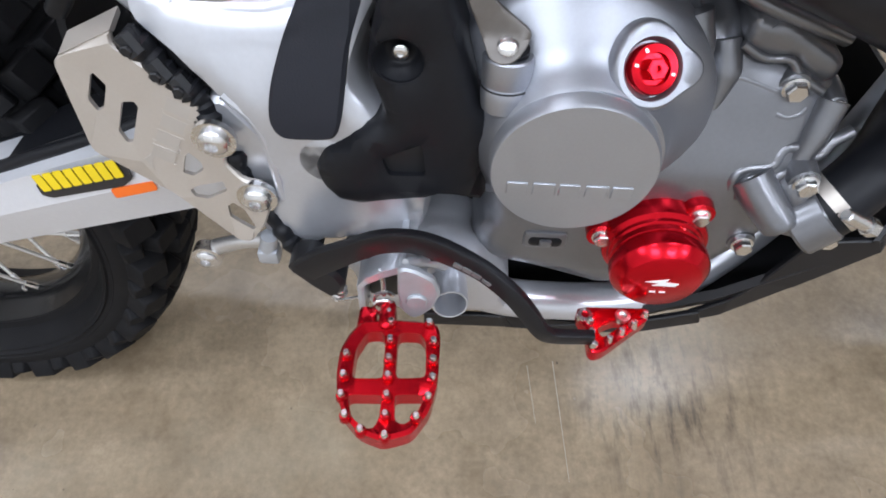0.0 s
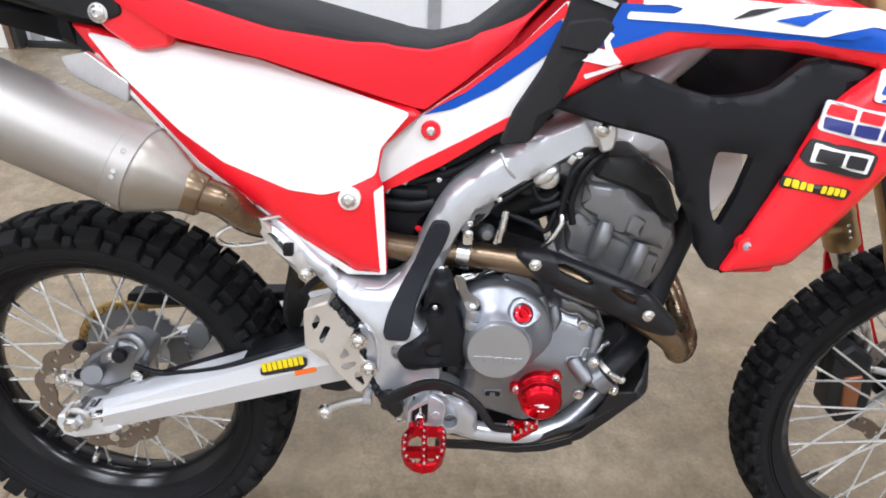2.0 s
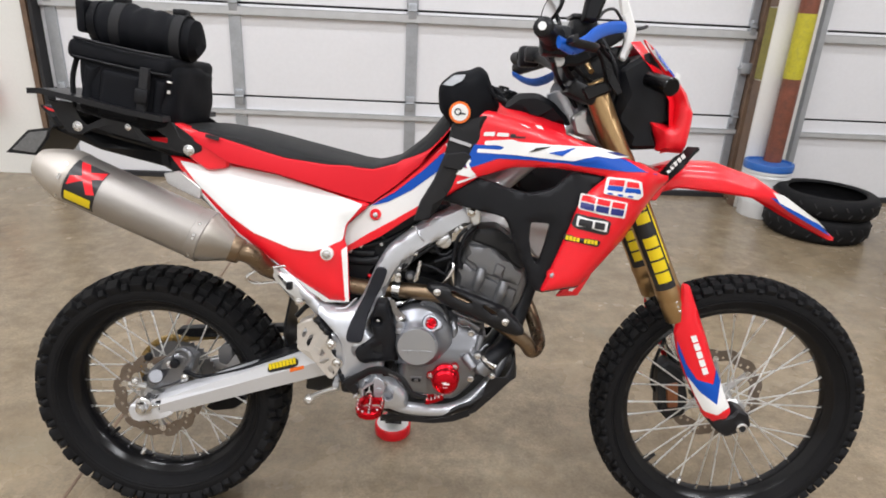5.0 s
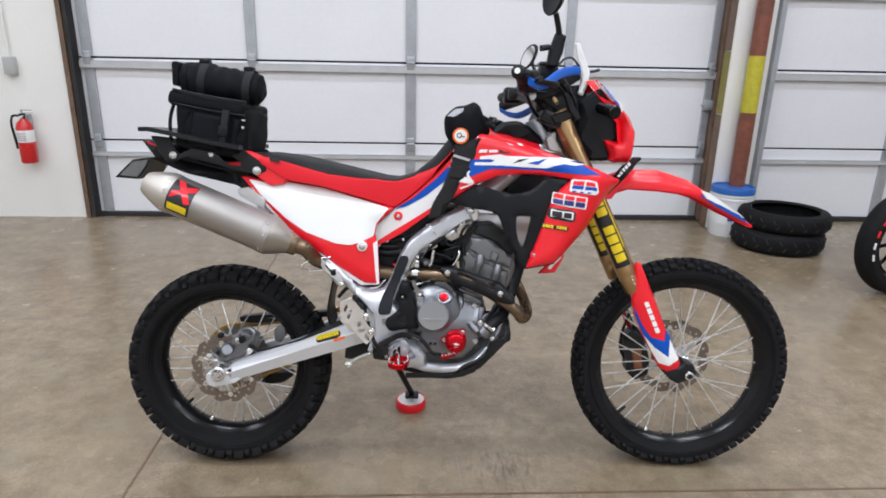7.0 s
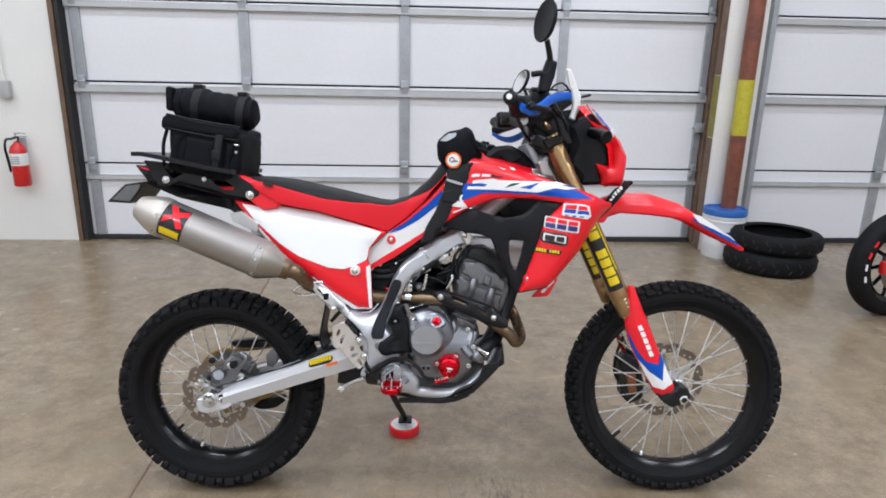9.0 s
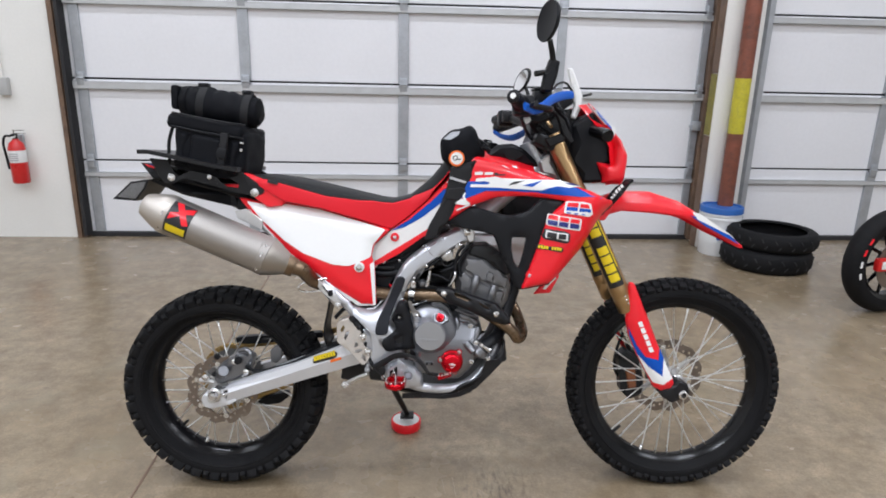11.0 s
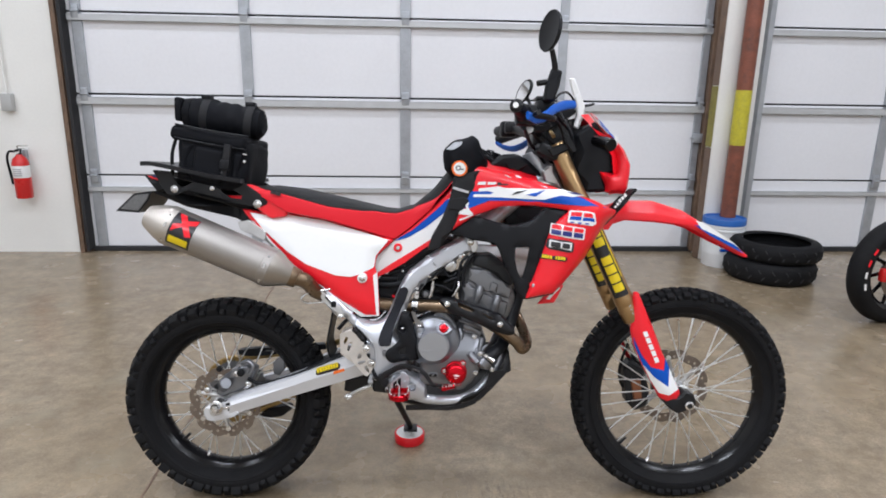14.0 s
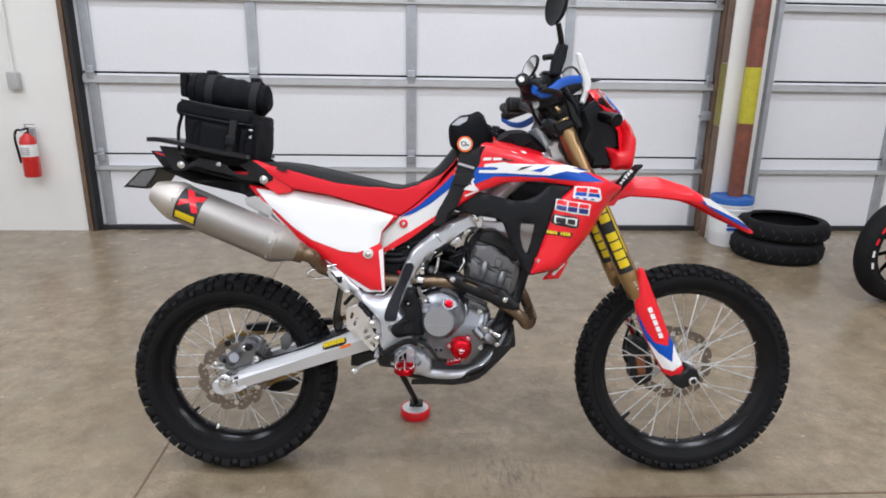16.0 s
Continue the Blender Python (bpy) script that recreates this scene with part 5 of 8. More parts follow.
for pts in ([(0.794, -0.112, 0.702), (0.789, -0.118, 0.680), (0.781, -0.116, 0.651)], [(0.848, -0.112, 0.674), (0.841, -0.118, 0.650), (0.829, -0.116, 0.613)]):
    part("stud_boss", tube(pts, [0.011, 0.0125, 0.009], steps=14), M_CYL, cyl)
part("joint_line", tube([(0.734, -0.109, 0.655), (0.786, -0.111, 0.630), (0.867, -0.109, 0.589)], 0.0028, steps=8), M_CYL, cyl)
part("cam_cover", panel([(0.765, 0.766), (0.775, 0.793), (0.824, 0.798), (0.868, 0.767), (0.894, 0.710), (0.881, 0.703), (0.860, 0.718), (0.820, 0.750)], -0.112, 0.19, r=0.008, grid=0.02, bev=0.006), M_DARKENG, cyl, "black cam cover")
# dark bulk of the engine bay: airbox, throttle body, shock
part("airbox", panel([(0.412, 0.800), (0.586, 0.827), (0.715, 0.841), (0.718, 0.753), (0.664, 0.728), (0.587, 0.703), (0.543, 0.678), (0.508, 0.580), (0.451, 0.603)], -0.075, 0.15, r=0.02, grid=0.04, bev=0.01), M_BLACK, bike, "black airbox")
part("throttle_body", join(rod([(0.630, 0.020, 0.651), (0.747, 0.020, 0.704)][0], [(0.630, 0.020, 0.651), (0.747, 0.020, 0.704)][1], 0.035, ends=0.004), rod([(0.680, -0.100, 0.754), (0.681, 0.020, 0.721)][0], [(0.680, -0.100, 0.754), (0.681, 0.020, 0.721)][1], 0.024, ends=0.004)), M_DARKENG, bike)
part("throttle_cap", lathe([(0, 0), (0.016, 0), (0.016, 0.006), (0.011, 0.008), (0, 0.008)], facing(*[(0.704, -0.110, 0.763)][0]), 24), M_ALU, bike)
part("starter_block", panel([(0.576, 0.578), (0.598, 0.676), (0.723, 0.645), (0.750, 0.559), (0.634, 0.580)], -0.07, 0.13, r=0.01, grid=0.05, bev=0.006), M_DARKENG, bike)
part("swing_pivot_block", panel([(0.451, 0.532), (0.543, 0.561), (0.590, 0.408), (0.567, 0.353), (0.470, 0.362)], -0.09, 0.18, r=0.01, grid=0.05, bev=0.006), M_DARKENG, bike)
part("shock", join(rod((0.50, 0, 0.86), (0.42, 0, 0.52), 0.03), tube([(0.50 - 0.0024 * i + 0.042 * math.cos(i * 0.8), 0.042 * math.sin(i * 0.8), 0.84 - 0.0075 * i) for i in range(36)], 0.006, per=2, steps=8)), M_REDANO, bike, "red shock absorber spring")
for pts, r in (([(0.471, -0.075, 0.726), (0.532, -0.075, 0.737), (0.587, -0.075, 0.757), (0.641, -0.070, 0.793)], 0.008), ([(0.471, -0.075, 0.701), (0.521, -0.075, 0.697), (0.554, -0.075, 0.703)], 0.011), ([(0.655, -0.110, 0.706), (0.687, -0.120, 0.699), (0.709, -0.120, 0.688), (0.718, -0.120, 0.711), (0.728, -0.110, 0.736), (0.738, -0.100, 0.761)], 0.004),
               ([(0.592, -0.120, 0.604), (0.619, -0.130, 0.615), (0.635, -0.130, 0.627), (0.684, -0.120, 0.642)], 0.0025), ([(0.745, -0.120, 0.701), (0.739, -0.120, 0.734), (0.752, -0.120, 0.778), (0.777, -0.110, 0.803)], 0.005), ([(0.602, -0.120, 0.685), (0.623, -0.120, 0.708), (0.665, -0.115, 0.741), (0.716, -0.110, 0.774)], 0.005)):
    part("cable", tube(pts, r, steps=10), M_BLACK, bike)
part("breather_tube", tube([(0.707, -0.130, 0.669), (0.715, -0.135, 0.680), (0.727, -0.135, 0.705), (0.727, -0.130, 0.717)], 0.004, steps=10), M_STEEL, bike)
part("bleed_valve", tube([(0.646, -0.135, 0.674), (0.649, -0.135, 0.694), (0.653, -0.135, 0.720)], [0.004, 0.005, 0.0035], steps=10), M_STEEL, bike)

bulb = [(0.680, 0.758), (0.688, 0.774), (0.705, 0.784), (0.720, 0.781), (0.722, 0.769), (0.713, 0.753), (0.694, 0.745), (0.683, 0.747)]
part("throttle_cover", panel(bulb, pillow(bulb, -0.108, 0.012, 0.010), 0.03, r=0.004, grid=0.006, bev=0.002), M_ALU, bike, "cast alloy throttle cover")
part("spar_gusset", panel([(0.587, 0.691), (0.600, 0.705), (0.633, 0.735), (0.637, 0.726), (0.629, 0.708), (0.608, 0.688), (0.596, 0.680)], -0.125, 0.006, [[(0.610, 0.705), (0.617, 0.710), (0.621, 0.707), (0.617, 0.699), (0.612, 0.698)]], r=0.003, grid=0.02, bev=0.001), M_CASE, bike)
for spot, r in (([(0.605, -0.128, 0.696)][0], 0.0045), ([(0.642, -0.126, 0.732)][0], 0.004), ([(0.741, -0.120, 0.797)][0], 0.0055), ([(0.570, -0.140, 0.630)][0], 0.005), ([(0.631, -0.090, 0.787)][0], 0.004), ([(0.559, -0.085, 0.741)][0], 0.004)):
    bolt(*spot, r, bike, washer=False)
part("relay_dome", lathe([(0, -0.012), (0.012, -0.012), (0.011, -0.002), (0.007, 0.003), (0, 0.0045)], facing(*[(0.630, -0.120, 0.677)][0]), 24), M_CASE, bike)
for pts, r, mt in (([(0.651, -0.125, 0.715), (0.647, -0.130, 0.694), (0.641, -0.130, 0.669)], 0.0036, M_STEEL), ([(0.685, -0.120, 0.752), (0.694, -0.120, 0.735), (0.709, -0.120, 0.733), (0.722, -0.115, 0.743)], 0.0035, M_BLACK), ([(0.754, -0.120, 0.797), (0.736, -0.125, 0.777), (0.729, -0.125, 0.748), (0.725, -0.125, 0.711)], 0.0045, M_BLACK),
                   ([(0.736, -0.120, 0.799), (0.715, -0.118, 0.792), (0.685, -0.115, 0.773), (0.673, -0.110, 0.749)], 0.003, M_BLACK), ([(0.687, -0.120, 0.715), (0.707, -0.125, 0.724), (0.734, -0.120, 0.734)], 0.005, M_BLACK),
                   ([(0.490, -0.075, 0.720), (0.510, -0.075, 0.716), (0.543, -0.075, 0.717)], 0.010, M_BLACK), ([(0.509, -0.070, 0.677), (0.543, -0.070, 0.652), (0.571, -0.070, 0.643)], 0.005, M_RED), ([(0.546, -0.078, 0.754), (0.555, -0.078, 0.761), (0.566, -0.078, 0.755)], 0.006, M_DARKENG)):
    part("cable" if r < 0.006 else "hose", tube(pts, r, steps=10), mt, bike)
for spot in ([(0.512, -0.085, 0.737)][0], [(0.731, -0.125, 0.793)][0], [(0.487, -0.085, 0.723)][0]):
    part("wire_clip", box(-0.004, 0.004, -0.003, 0.003, -0.006, 0.006, 0.001, m=Matrix.Translation(spot) @ Matrix.Rotation(0.5, 4, "Y")), M_ALU, bike)

# ---- exhaust ----
header = [(0.86, -0.02, 0.70)] + [(0.918, -0.040, 0.591), (0.936, -0.080, 0.546), (0.936, -0.120, 0.529), (0.918, -0.145, 0.521), (0.890, -0.155, 0.554)] + [(0.777, -0.155, 0.624), (0.696, -0.135, 0.642), (0.594, -0.105, 0.639), (0.528, -0.100, 0.639)] + [(0.371, -0.100, 0.659), (0.308, -0.130, 0.682)] + [(0.280, -0.160, 0.720), (0.245, -0.165, 0.732)]
pipe = part("exhaust_pipe", tube(header, [0.0165, 0.0165, 0.0165, 0.0165, 0.0168, 0.0175, 0.018, 0.0185, 0.0195, 0.0195, 0.02, 0.021, 0.022, 0.023], steps=20), M_PIPE, bike, "bronzed steel exhaust pipe")
q0, q1 = [(0.593, -0.110, 0.643), (0.611, -0.114, 0.642)]
part("pipe_clamp", join(rod(q0, q1, 0.0225, steps=24), panel([(0.596, 0.666), (0.596, 0.683), (0.602, 0.689), (0.610, 0.683), (0.610, 0.666)], -0.135, 0.012, r=0.004, grid=0.03, bev=0.001)), M_STEEL, pipe, "steel pipe clamp")
bolt(*[(0.604, -0.136, 0.683)][0], 0.0045, pipe)
guard_line = [(0.668, 0.672), (0.674, 0.684), (0.711, 0.684), (0.849, 0.639), (0.879, 0.608), (0.891, 0.594), (0.891, 0.579), (0.874, 0.575), (0.848, 0.581), (0.727, 0.630), (0.705, 0.638), (0.683, 0.658)]
guard_line = [(x, z - 0.010 + 0.005 * (x - 0.69) / 0.16) for x, z in guard_line]
guard_surf = pillow(guard_line, -0.158, 0.010, 0.014, tilt_x=-0.17, x0=0.70)
guard = part("heat_shield", panel(guard_line, guard_surf, 0.012, [[(0.723, 0.661), (0.732, 0.663), (0.772, 0.645), (0.773, 0.638), (0.764, 0.637), (0.727, 0.650)], [(0.796, 0.637), (0.804, 0.638), (0.831, 0.622), (0.830, 0.616), (0.819, 0.617), (0.800, 0.629)]], r=0.008, grid=0.01, bev=0.003), M_SATIN, bike, "black exhaust heat shield with two slots")
bolt(0.694, -0.168, 0.658, 0.0062, guard)
bolt(0.848, -0.193, 0.605, 0.0062, guard)
M0, M1 = Vector((-0.153, -0.165, 0.898)), Vector((0.231, -0.165, 0.738))
mm = along(M0, M1)
L = (M1 - M0).length


def oval(profile, m, steps=48, sx=1.0, sy=1.0):
    b = lathe(profile, Matrix.Diagonal((sx, sy, 1, 1)), steps)
    b.transform(m)
    return b


silencer = part("silencer", oval([(0.0, 0.05), (0.061, 0.05), (0.0615, 0.054), (0.0615, L - 0.052), (0.061, L - 0.048), (0, L - 0.048)], mm, 48, 1.0, 0.92), M_TITAN, bike, "titanium silencer can")
part("end_cap", oval([(0.0, 0.004), (0.024, 0.004), (0.028, -0.012), (0.034, -0.014), (0.040, -0.004), (0.054, 0.025), (0.063, 0.05), (0.0635, 0.07), (0.062, 0.072)], mm, 48, 1.0, 0.92), M_PLATE, silencer, "tapered steel end cap")
part("front_band", oval([(0.0622, L - 0.074), (0.0635, L - 0.073), (0.0635, L - 0.050), (0.0622, L - 0.049)], mm, 48, 1.0, 0.92), M_TITAN, silencer, "riveted steel band")
part("front_cone", oval([(0.0615, L - 0.055), (0.0615, L - 0.050), (0.056, L - 0.036), (0.034, L + 0.005), (0.030, L + 0.012), (0, L + 0.012)], mm, 48, 1.0, 0.92), M_CONE, silencer, "beige-tinted steel cone")
part("joint_collar", rod(mm @ Vector((0, 0, L + 0.004)), mm @ Vector((0, 0, L + 0.03)), 0.031, 0.028, 28, 0.002), M_PIPE, silencer)


def can_patch(h0, h1, a0, a1, off, name, material, label=""):
    rows = []
    for i in range(5):
        h = h0 + (h1 - h0) * i / 4
        rows.append([mm @ Vector(((0.0615 + off) * math.cos(radians(a)), (0.0615 + off) * 0.92 * math.sin(radians(a)), h)) for a in np.linspace(a0, a1, 9)])
    return part(name, loft(rows), material, silencer, label, recalc=False)


ref = mm.to_3x3().inverted() @ Vector((0, -1, 0))
A0 = math.degrees(math.atan2(ref.y, ref.x))
updir = mm.to_3x3().inverted() @ Vector((0, -0.3, 1))
S = 1 if math.sin(math.atan2(updir.y, updir.x) - radians(A0)) > 0 else -1
def can_quad(corners, off, name, material):
    """A patch on the can between four (height, angle) corners."""
    (h0, a0), (h1, a1), (h2, a2), (h3, a3) = corners
    rows = []
    for i in range(7):
        u = i / 6
        row = []
        for j in range(4):
            v = j / 3
            h = (h0 * (1 - u) + h1 * u) * (1 - v) + (h3 * (1 - u) + h2 * u) * v
            a = A0 + S * ((a0 * (1 - u) + a1 * u) * (1 - v) + (a3 * (1 - u) + a2 * u) * v)
            row.append(mm @ Vector(((0.0615 + off) * math.cos(radians(a)), (0.0615 + off) * 0.92 * math.sin(radians(a)), h)))
        rows.append(row)
    return part(name, loft(rows), material, silencer, recalc=False)


for h in (0.06, L - 0.062):
    for a in (A0 - 40, A0 - 15, A0 - 8, A0 + 35, A0 + 42):
        p = mm @ Vector((0.0635 * math.cos(radians(a)), 0.0635 * 0.92 * math.sin(radians(a)), h))
        c = mm @ Vector((0, 0, h))
        part("rivet", rod(p - (p - c) * 0.03, p + (p - c) * 0.03, 0.0032, steps=10), M_STEEL, silencer)
can_patch(0.072, 0.140, A0 - 40 * S, A0 + 62 * S, 0.0008, "sticker", M_STICKB, "black sticker with a red mark and yellow bar")
can_quad([(0.080, 60), (0.122, -2), (0.138, 4), (0.098, 62)], 0.0014, "red_mark", M_RED)
can_quad([(0.078, 2), (0.104, 22), (0.112, 36), (0.078, 22)], 0.0016, "red_mark", M_RED)
can_quad([(0.108, 26), (0.138, 40), (0.138, 58), (0.106, 42)], 0.0016, "red_mark", M_RED)
can_patch(0.078, 0.134, A0 - 33 * S, A0 - 11 * S, 0.0014, "yellow_bar", M_YELLOW)
both("subframe_hanger", rod((0.20, -0.08, 0.86), (0.19, -0.11, 0.80), 0.008), M_BLACK, bike)
part("silencer_hanger", panel([(0.073, 0.885), (0.107, 0.892), (0.156, 0.856), (0.152, 0.830), (0.081, 0.863)], -0.115, 0.01, r=0.004, grid=0.04, bev=0.001), M_ALU, bike)

# ---- bodywork ----
side_line = [(0.077, 0.924), (0.110, 0.920), (0.186, 0.900), (0.211, 0.913), (0.322, 0.895), (0.436, 0.865), (0.522, 0.842), (0.533, 0.837), (0.484, 0.792), (0.478, 0.757), (0.487, 0.736), (0.493, 0.610), (0.448, 0.611), (0.388, 0.648), (0.303, 0.709), (0.238, 0.758), (0.172, 0.823), (0.108, 0.888)]
side_surf0 = pillow(side_line, 0.0, 0.012, 0.04)


def side_surf(x, z):
    return side_y(x, z) + side_surf0(x, z) + 0.006


cover = part("side_cover", panel(side_line, side_surf, 0.008, r=0.008, grid=0.014, bev=0.003), M_RED, bike, "red side cover with white number panel")
part("side_cover", mirrored(panel(side_line, side_surf, 0.008, r=0.008, grid=0.03, bev=0.003)), M_RED, bike, "red side cover with white number panel")
white_line = [(0.104, 0.914), (0.176, 0.902), (0.204, 0.910), (0.322, 0.893), (0.436, 0.862), (0.518, 0.838), (0.481, 0.792), (0.476, 0.758), (0.434, 0.739), (0.409, 0.731), (0.365, 0.735), (0.278, 0.766), (0.220, 0.802), (0.144, 0.867)]
part("number_panel", panel(white_line, raised(side_surf, 0.0034), 0.0030, r=0.006, grid=0.010, bev=0), M_WHITE, cover, "plain white number panel")
for p in ([(0.474, 0.736), (0.486, 0.744), (0.492, 0.613), (0.484, 0.612)], [(0.438, 0.609), (0.388, 0.644), (0.335, 0.679), (0.339, 0.684), (0.393, 0.651), (0.449, 0.616), (0.485, 0.615), (0.485, 0.611)], [(0.108, 0.887), (0.172, 0.822), (0.238, 0.756), (0.303, 0.707), (0.322, 0.694), (0.306, 0.714), (0.240, 0.763), (0.174, 0.828), (0.114, 0.890)]):
    part("white_stripe", panel(p, raised(side_surf, 0.0016), 0.0012, r=0.002, grid=0.02, bev=0), M_WHITE, cover)
q = [(0.444, -0.145, 0.729)][0]
part("rubber_boss", lathe([(0, -0.008), (0.0145, -0.008), (0.0145, 0.003), (0.012, 0.005), (0, 0.005)], facing(q[0], -0.150, q[2]), 28), M_WHITE, cover)
bolt(q[0], -0.156, q[2], 0.0075, cover)
front_line = [(0.530, 0.832), (0.588, 0.875), (0.654, 0.934), (0.687, 0.972), (0.700, 0.987), (0.715, 0.962), (0.708, 0.901), (0.693, 0.862), (0.626, 0.818), (0.561, 0.767), (0.515, 0.740), (0.480, 0.722), (0.472, 0.749), (0.478, 0.782)]
front_surf = raised(front_side_y, 0.004)
fcover = part("front_side_cover", panel(front_line, front_surf, 0.008, r=0.006, grid=0.015, bev=0.002), M_WHITE, bike, "white red and blue front side cover")
part("front_side_cover", mirrored(panel(front_line, front_surf, 0.008, r=0.006, grid=0.03, bev=0.002)), M_WHITE, bike, "white red and blue front side cover")
part("blue_stripe", panel([(0.534, 0.833), (0.588, 0.873), (0.654, 0.932), (0.687, 0.968), (0.701, 0.958), (0.691, 0.931), (0.626, 0.877), (0.573, 0.845)], raised(front_surf, 0.0014), 0.001, r=0.003, grid=0.02, bev=0), M_BLUE, fcover)
part("red_stripe", panel([(0.534, 0.835), (0.588, 0.876), (0.654, 0.936), (0.687, 0.972), (0.697, 0.984), (0.701, 0.970), (0.687, 0.961), (0.654, 0.927), (0.588, 0.869)], raised(front_surf, 0.0022), 0.001, r=0.002, grid=0.02, bev=0), M_RED, fcover)
part("red_stripe", panel([(0.475, 0.732), (0.526, 0.766), (0.587, 0.805), (0.692, 0.877), (0.695, 0.861), (0.626, 0.817), (0.561, 0.766), (0.515, 0.739), (0.480, 0.722)], raised(front_surf, 0.0014), 0.001, r=0.003, grid=0.02, bev=0), M_RED, fcover)
q = [(0.545, -0.098, 0.814)][0]
part("rubber_boss", lathe([(0, -0.006), (0.013, -0.006), (0.013, 0.002), (0.011, 0.004), (0, 0.004)], facing(q[0], -0.099, q[2]), 28), M_RED, fcover)
bolt(q[0], -0.104, q[2], 0.006, fcover, washer=False)

# seat
top_z = curve_at([(0.048, 0.989), (0.155, 0.992), (0.237, 0.984), (0.317, 0.968), (0.418, 0.946), (0.499, 0.927), (0.539, 0.924), (0.590, 0.939), (0.650, 0.990), (0.681, 1.030), (0.702, 1.058), (0.720, 1.086), (0.734, 1.108), (0.751, 1.138)])
mid_z = curve_at([(0.094, 0.988), (0.171, 0.979), (0.253, 0.958), (0.346, 0.934), (0.439, 0.923), (0.514, 0.923), (0.580, 0.932), (0.626, 0.948), (0.660, 0.964), (0.688, 0.993), (0.710, 1.023), (0.727, 1.048), (0.747, 1.076)])
low_z = curve_at([(0.102, 0.982), (0.161, 0.948), (0.218, 0.915), (0.326, 0.897), (0.438, 0.866), (0.522, 0.840), (0.536, 0.838), (0.589, 0.878), (0.640, 0.924), (0.664, 0.959), (0.688, 0.985), (0.710, 1.015), (0.739, 1.052)])
stations = np.linspace(0.095, 0.705, 48)


def seat_half(x):
    return float(np.interp(x, [0.09, 0.16, 0.3, 0.45, 0.56, 0.68], [0.10, 0.118, 0.128, 0.118, 0.095, 0.085]))


upper, lower = [], []
for x in stations:
    w, t, m_, b = seat_half(x), top_z(x), mid_z(x), low_z(x)
    m_ = min(m_, t - 0.008)
    b = min(b, m_ - 0.006)
    arc = []
    for k in range(-8, 9):
        a = k / 8
        yy = w * 0.96 * math.sin(a * math.pi / 2)
        arc.append((x, yy, m_ + (t - m_) * (max(0.0, 1 - abs(a) ** 2.6)) ** 0.75))
    upper.append(arc)
    lower.append([(x, -w * 0.9, b), (x, -w * 1.02, b + 0.004), (x, -w * 1.03, b + (m_ - b) * 0.5), (x, -w * 0.99, m_ - 0.003), (x, -w * 0.955, m_), (x, 0, m_ - 0.02), (x, w * 0.955, m_), (x, w * 0.99, m_ - 0.003), (x, w * 1.03, b + (m_ - b) * 0.5), (x, w * 1.02, b + 0.004), (x, w * 0.9, b)])
seat = part("seat", loft(upper), M_VINYL, bike, "black grained seat top with red sides")
part("seat_side", loft(lower, ring=True), M_SEATRED, seat, "red vinyl seat side")
tagline = [(0.175, 0.979), (0.205, 0.972), (0.202, 0.964), (0.173, 0.971)]
part("seat_tag", panel(tagline, -0.128, 0.003, r=0.002, grid=0.05, bev=0.0005), M_STICKB, seat)
for i in range(7):
    x = 0.528 + 0.011 * i
    z = top_z(x)
    part("seat_rib", tube([(x, y, z - 0.002 - 0.012 * (abs(y) / 0.07) ** 2) for y in (-0.07, -0.035, 0, 0.035, 0.07)], 0.0032, steps=6), M_VINYL, seat)

# shroud, tank and black inner panel
shroud_line = [(0.693, 0.863), (0.772, 0.919), (0.841, 0.945), (0.919, 0.951), (0.990, 0.945), (1.032, 0.939), (0.998, 0.909), (0.976, 0.877), (0.960, 0.823), (0.937, 0.753), (0.914, 0.685), (0.995, 0.704), (1.021, 0.728), (1.090, 0.803), (1.131, 0.879), (1.153, 0.905), (1.192, 0.927), (1.186, 0.938), (1.150, 0.947), (1.106, 0.967), (1.035, 0.988), (0.953, 1.016), (0.875, 1.040), (0.796, 1.057), (0.759, 1.062), (0.719, 0.987), (0.703, 0.927)]
shroud_surf = pillow(shroud_line, 0.0, 0.010, 0.03)


def tank_y(x, z):
    return shroud_y(x, z) + shroud_surf(x, z)


shroud = part("radiator_shroud", panel(shroud_line, tank_y, 0.007, r=0.008, grid=0.009, bev=0.003), M_RED, bike, "red radiator shroud with blue and white graphics")
part("radiator_shroud", mirrored(panel(shroud_line, tank_y, 0.007, r=0.008, grid=0.03, bev=0.003)), M_RED, bike, "red radiator shroud with blue and white graphics")
deco = raised(tank_y, 0.0020)
deco2 = raised(tank_y, 0.0038)
part("blue_band", panel([(0.745, 0.958), (0.757, 0.987), (0.878, 0.991), (0.986, 0.987), (1.061, 0.977), (1.139, 0.947), (1.063, 0.953), (0.989, 0.958), (0.880, 0.964), (0.808, 0.962), (0.750, 0.937)], deco, 0.002, r=0.003, grid=0.008, bev=0), M_BLUE, shroud, "blue graphic band")
for p in ([(0.779, 0.996), (0.835, 1.003), (0.850, 0.999), (0.960, 0.998), (1.010, 0.998), (1.073, 0.982), (1.038, 0.977), (1.006, 0.981), (0.980, 0.975), (0.959, 0.968), (0.888, 0.970), (0.841, 0.972), (0.763, 0.971), (0.765, 0.979), (0.812, 0.980), (0.820, 0.986), (0.804, 0.989), (0.778, 0.987)],):
    part("white_mark", panel(p, deco2, 0.0015, r=0.003, grid=0.007, bev=0), M_WHITE, shroud, "white slanted graphic")
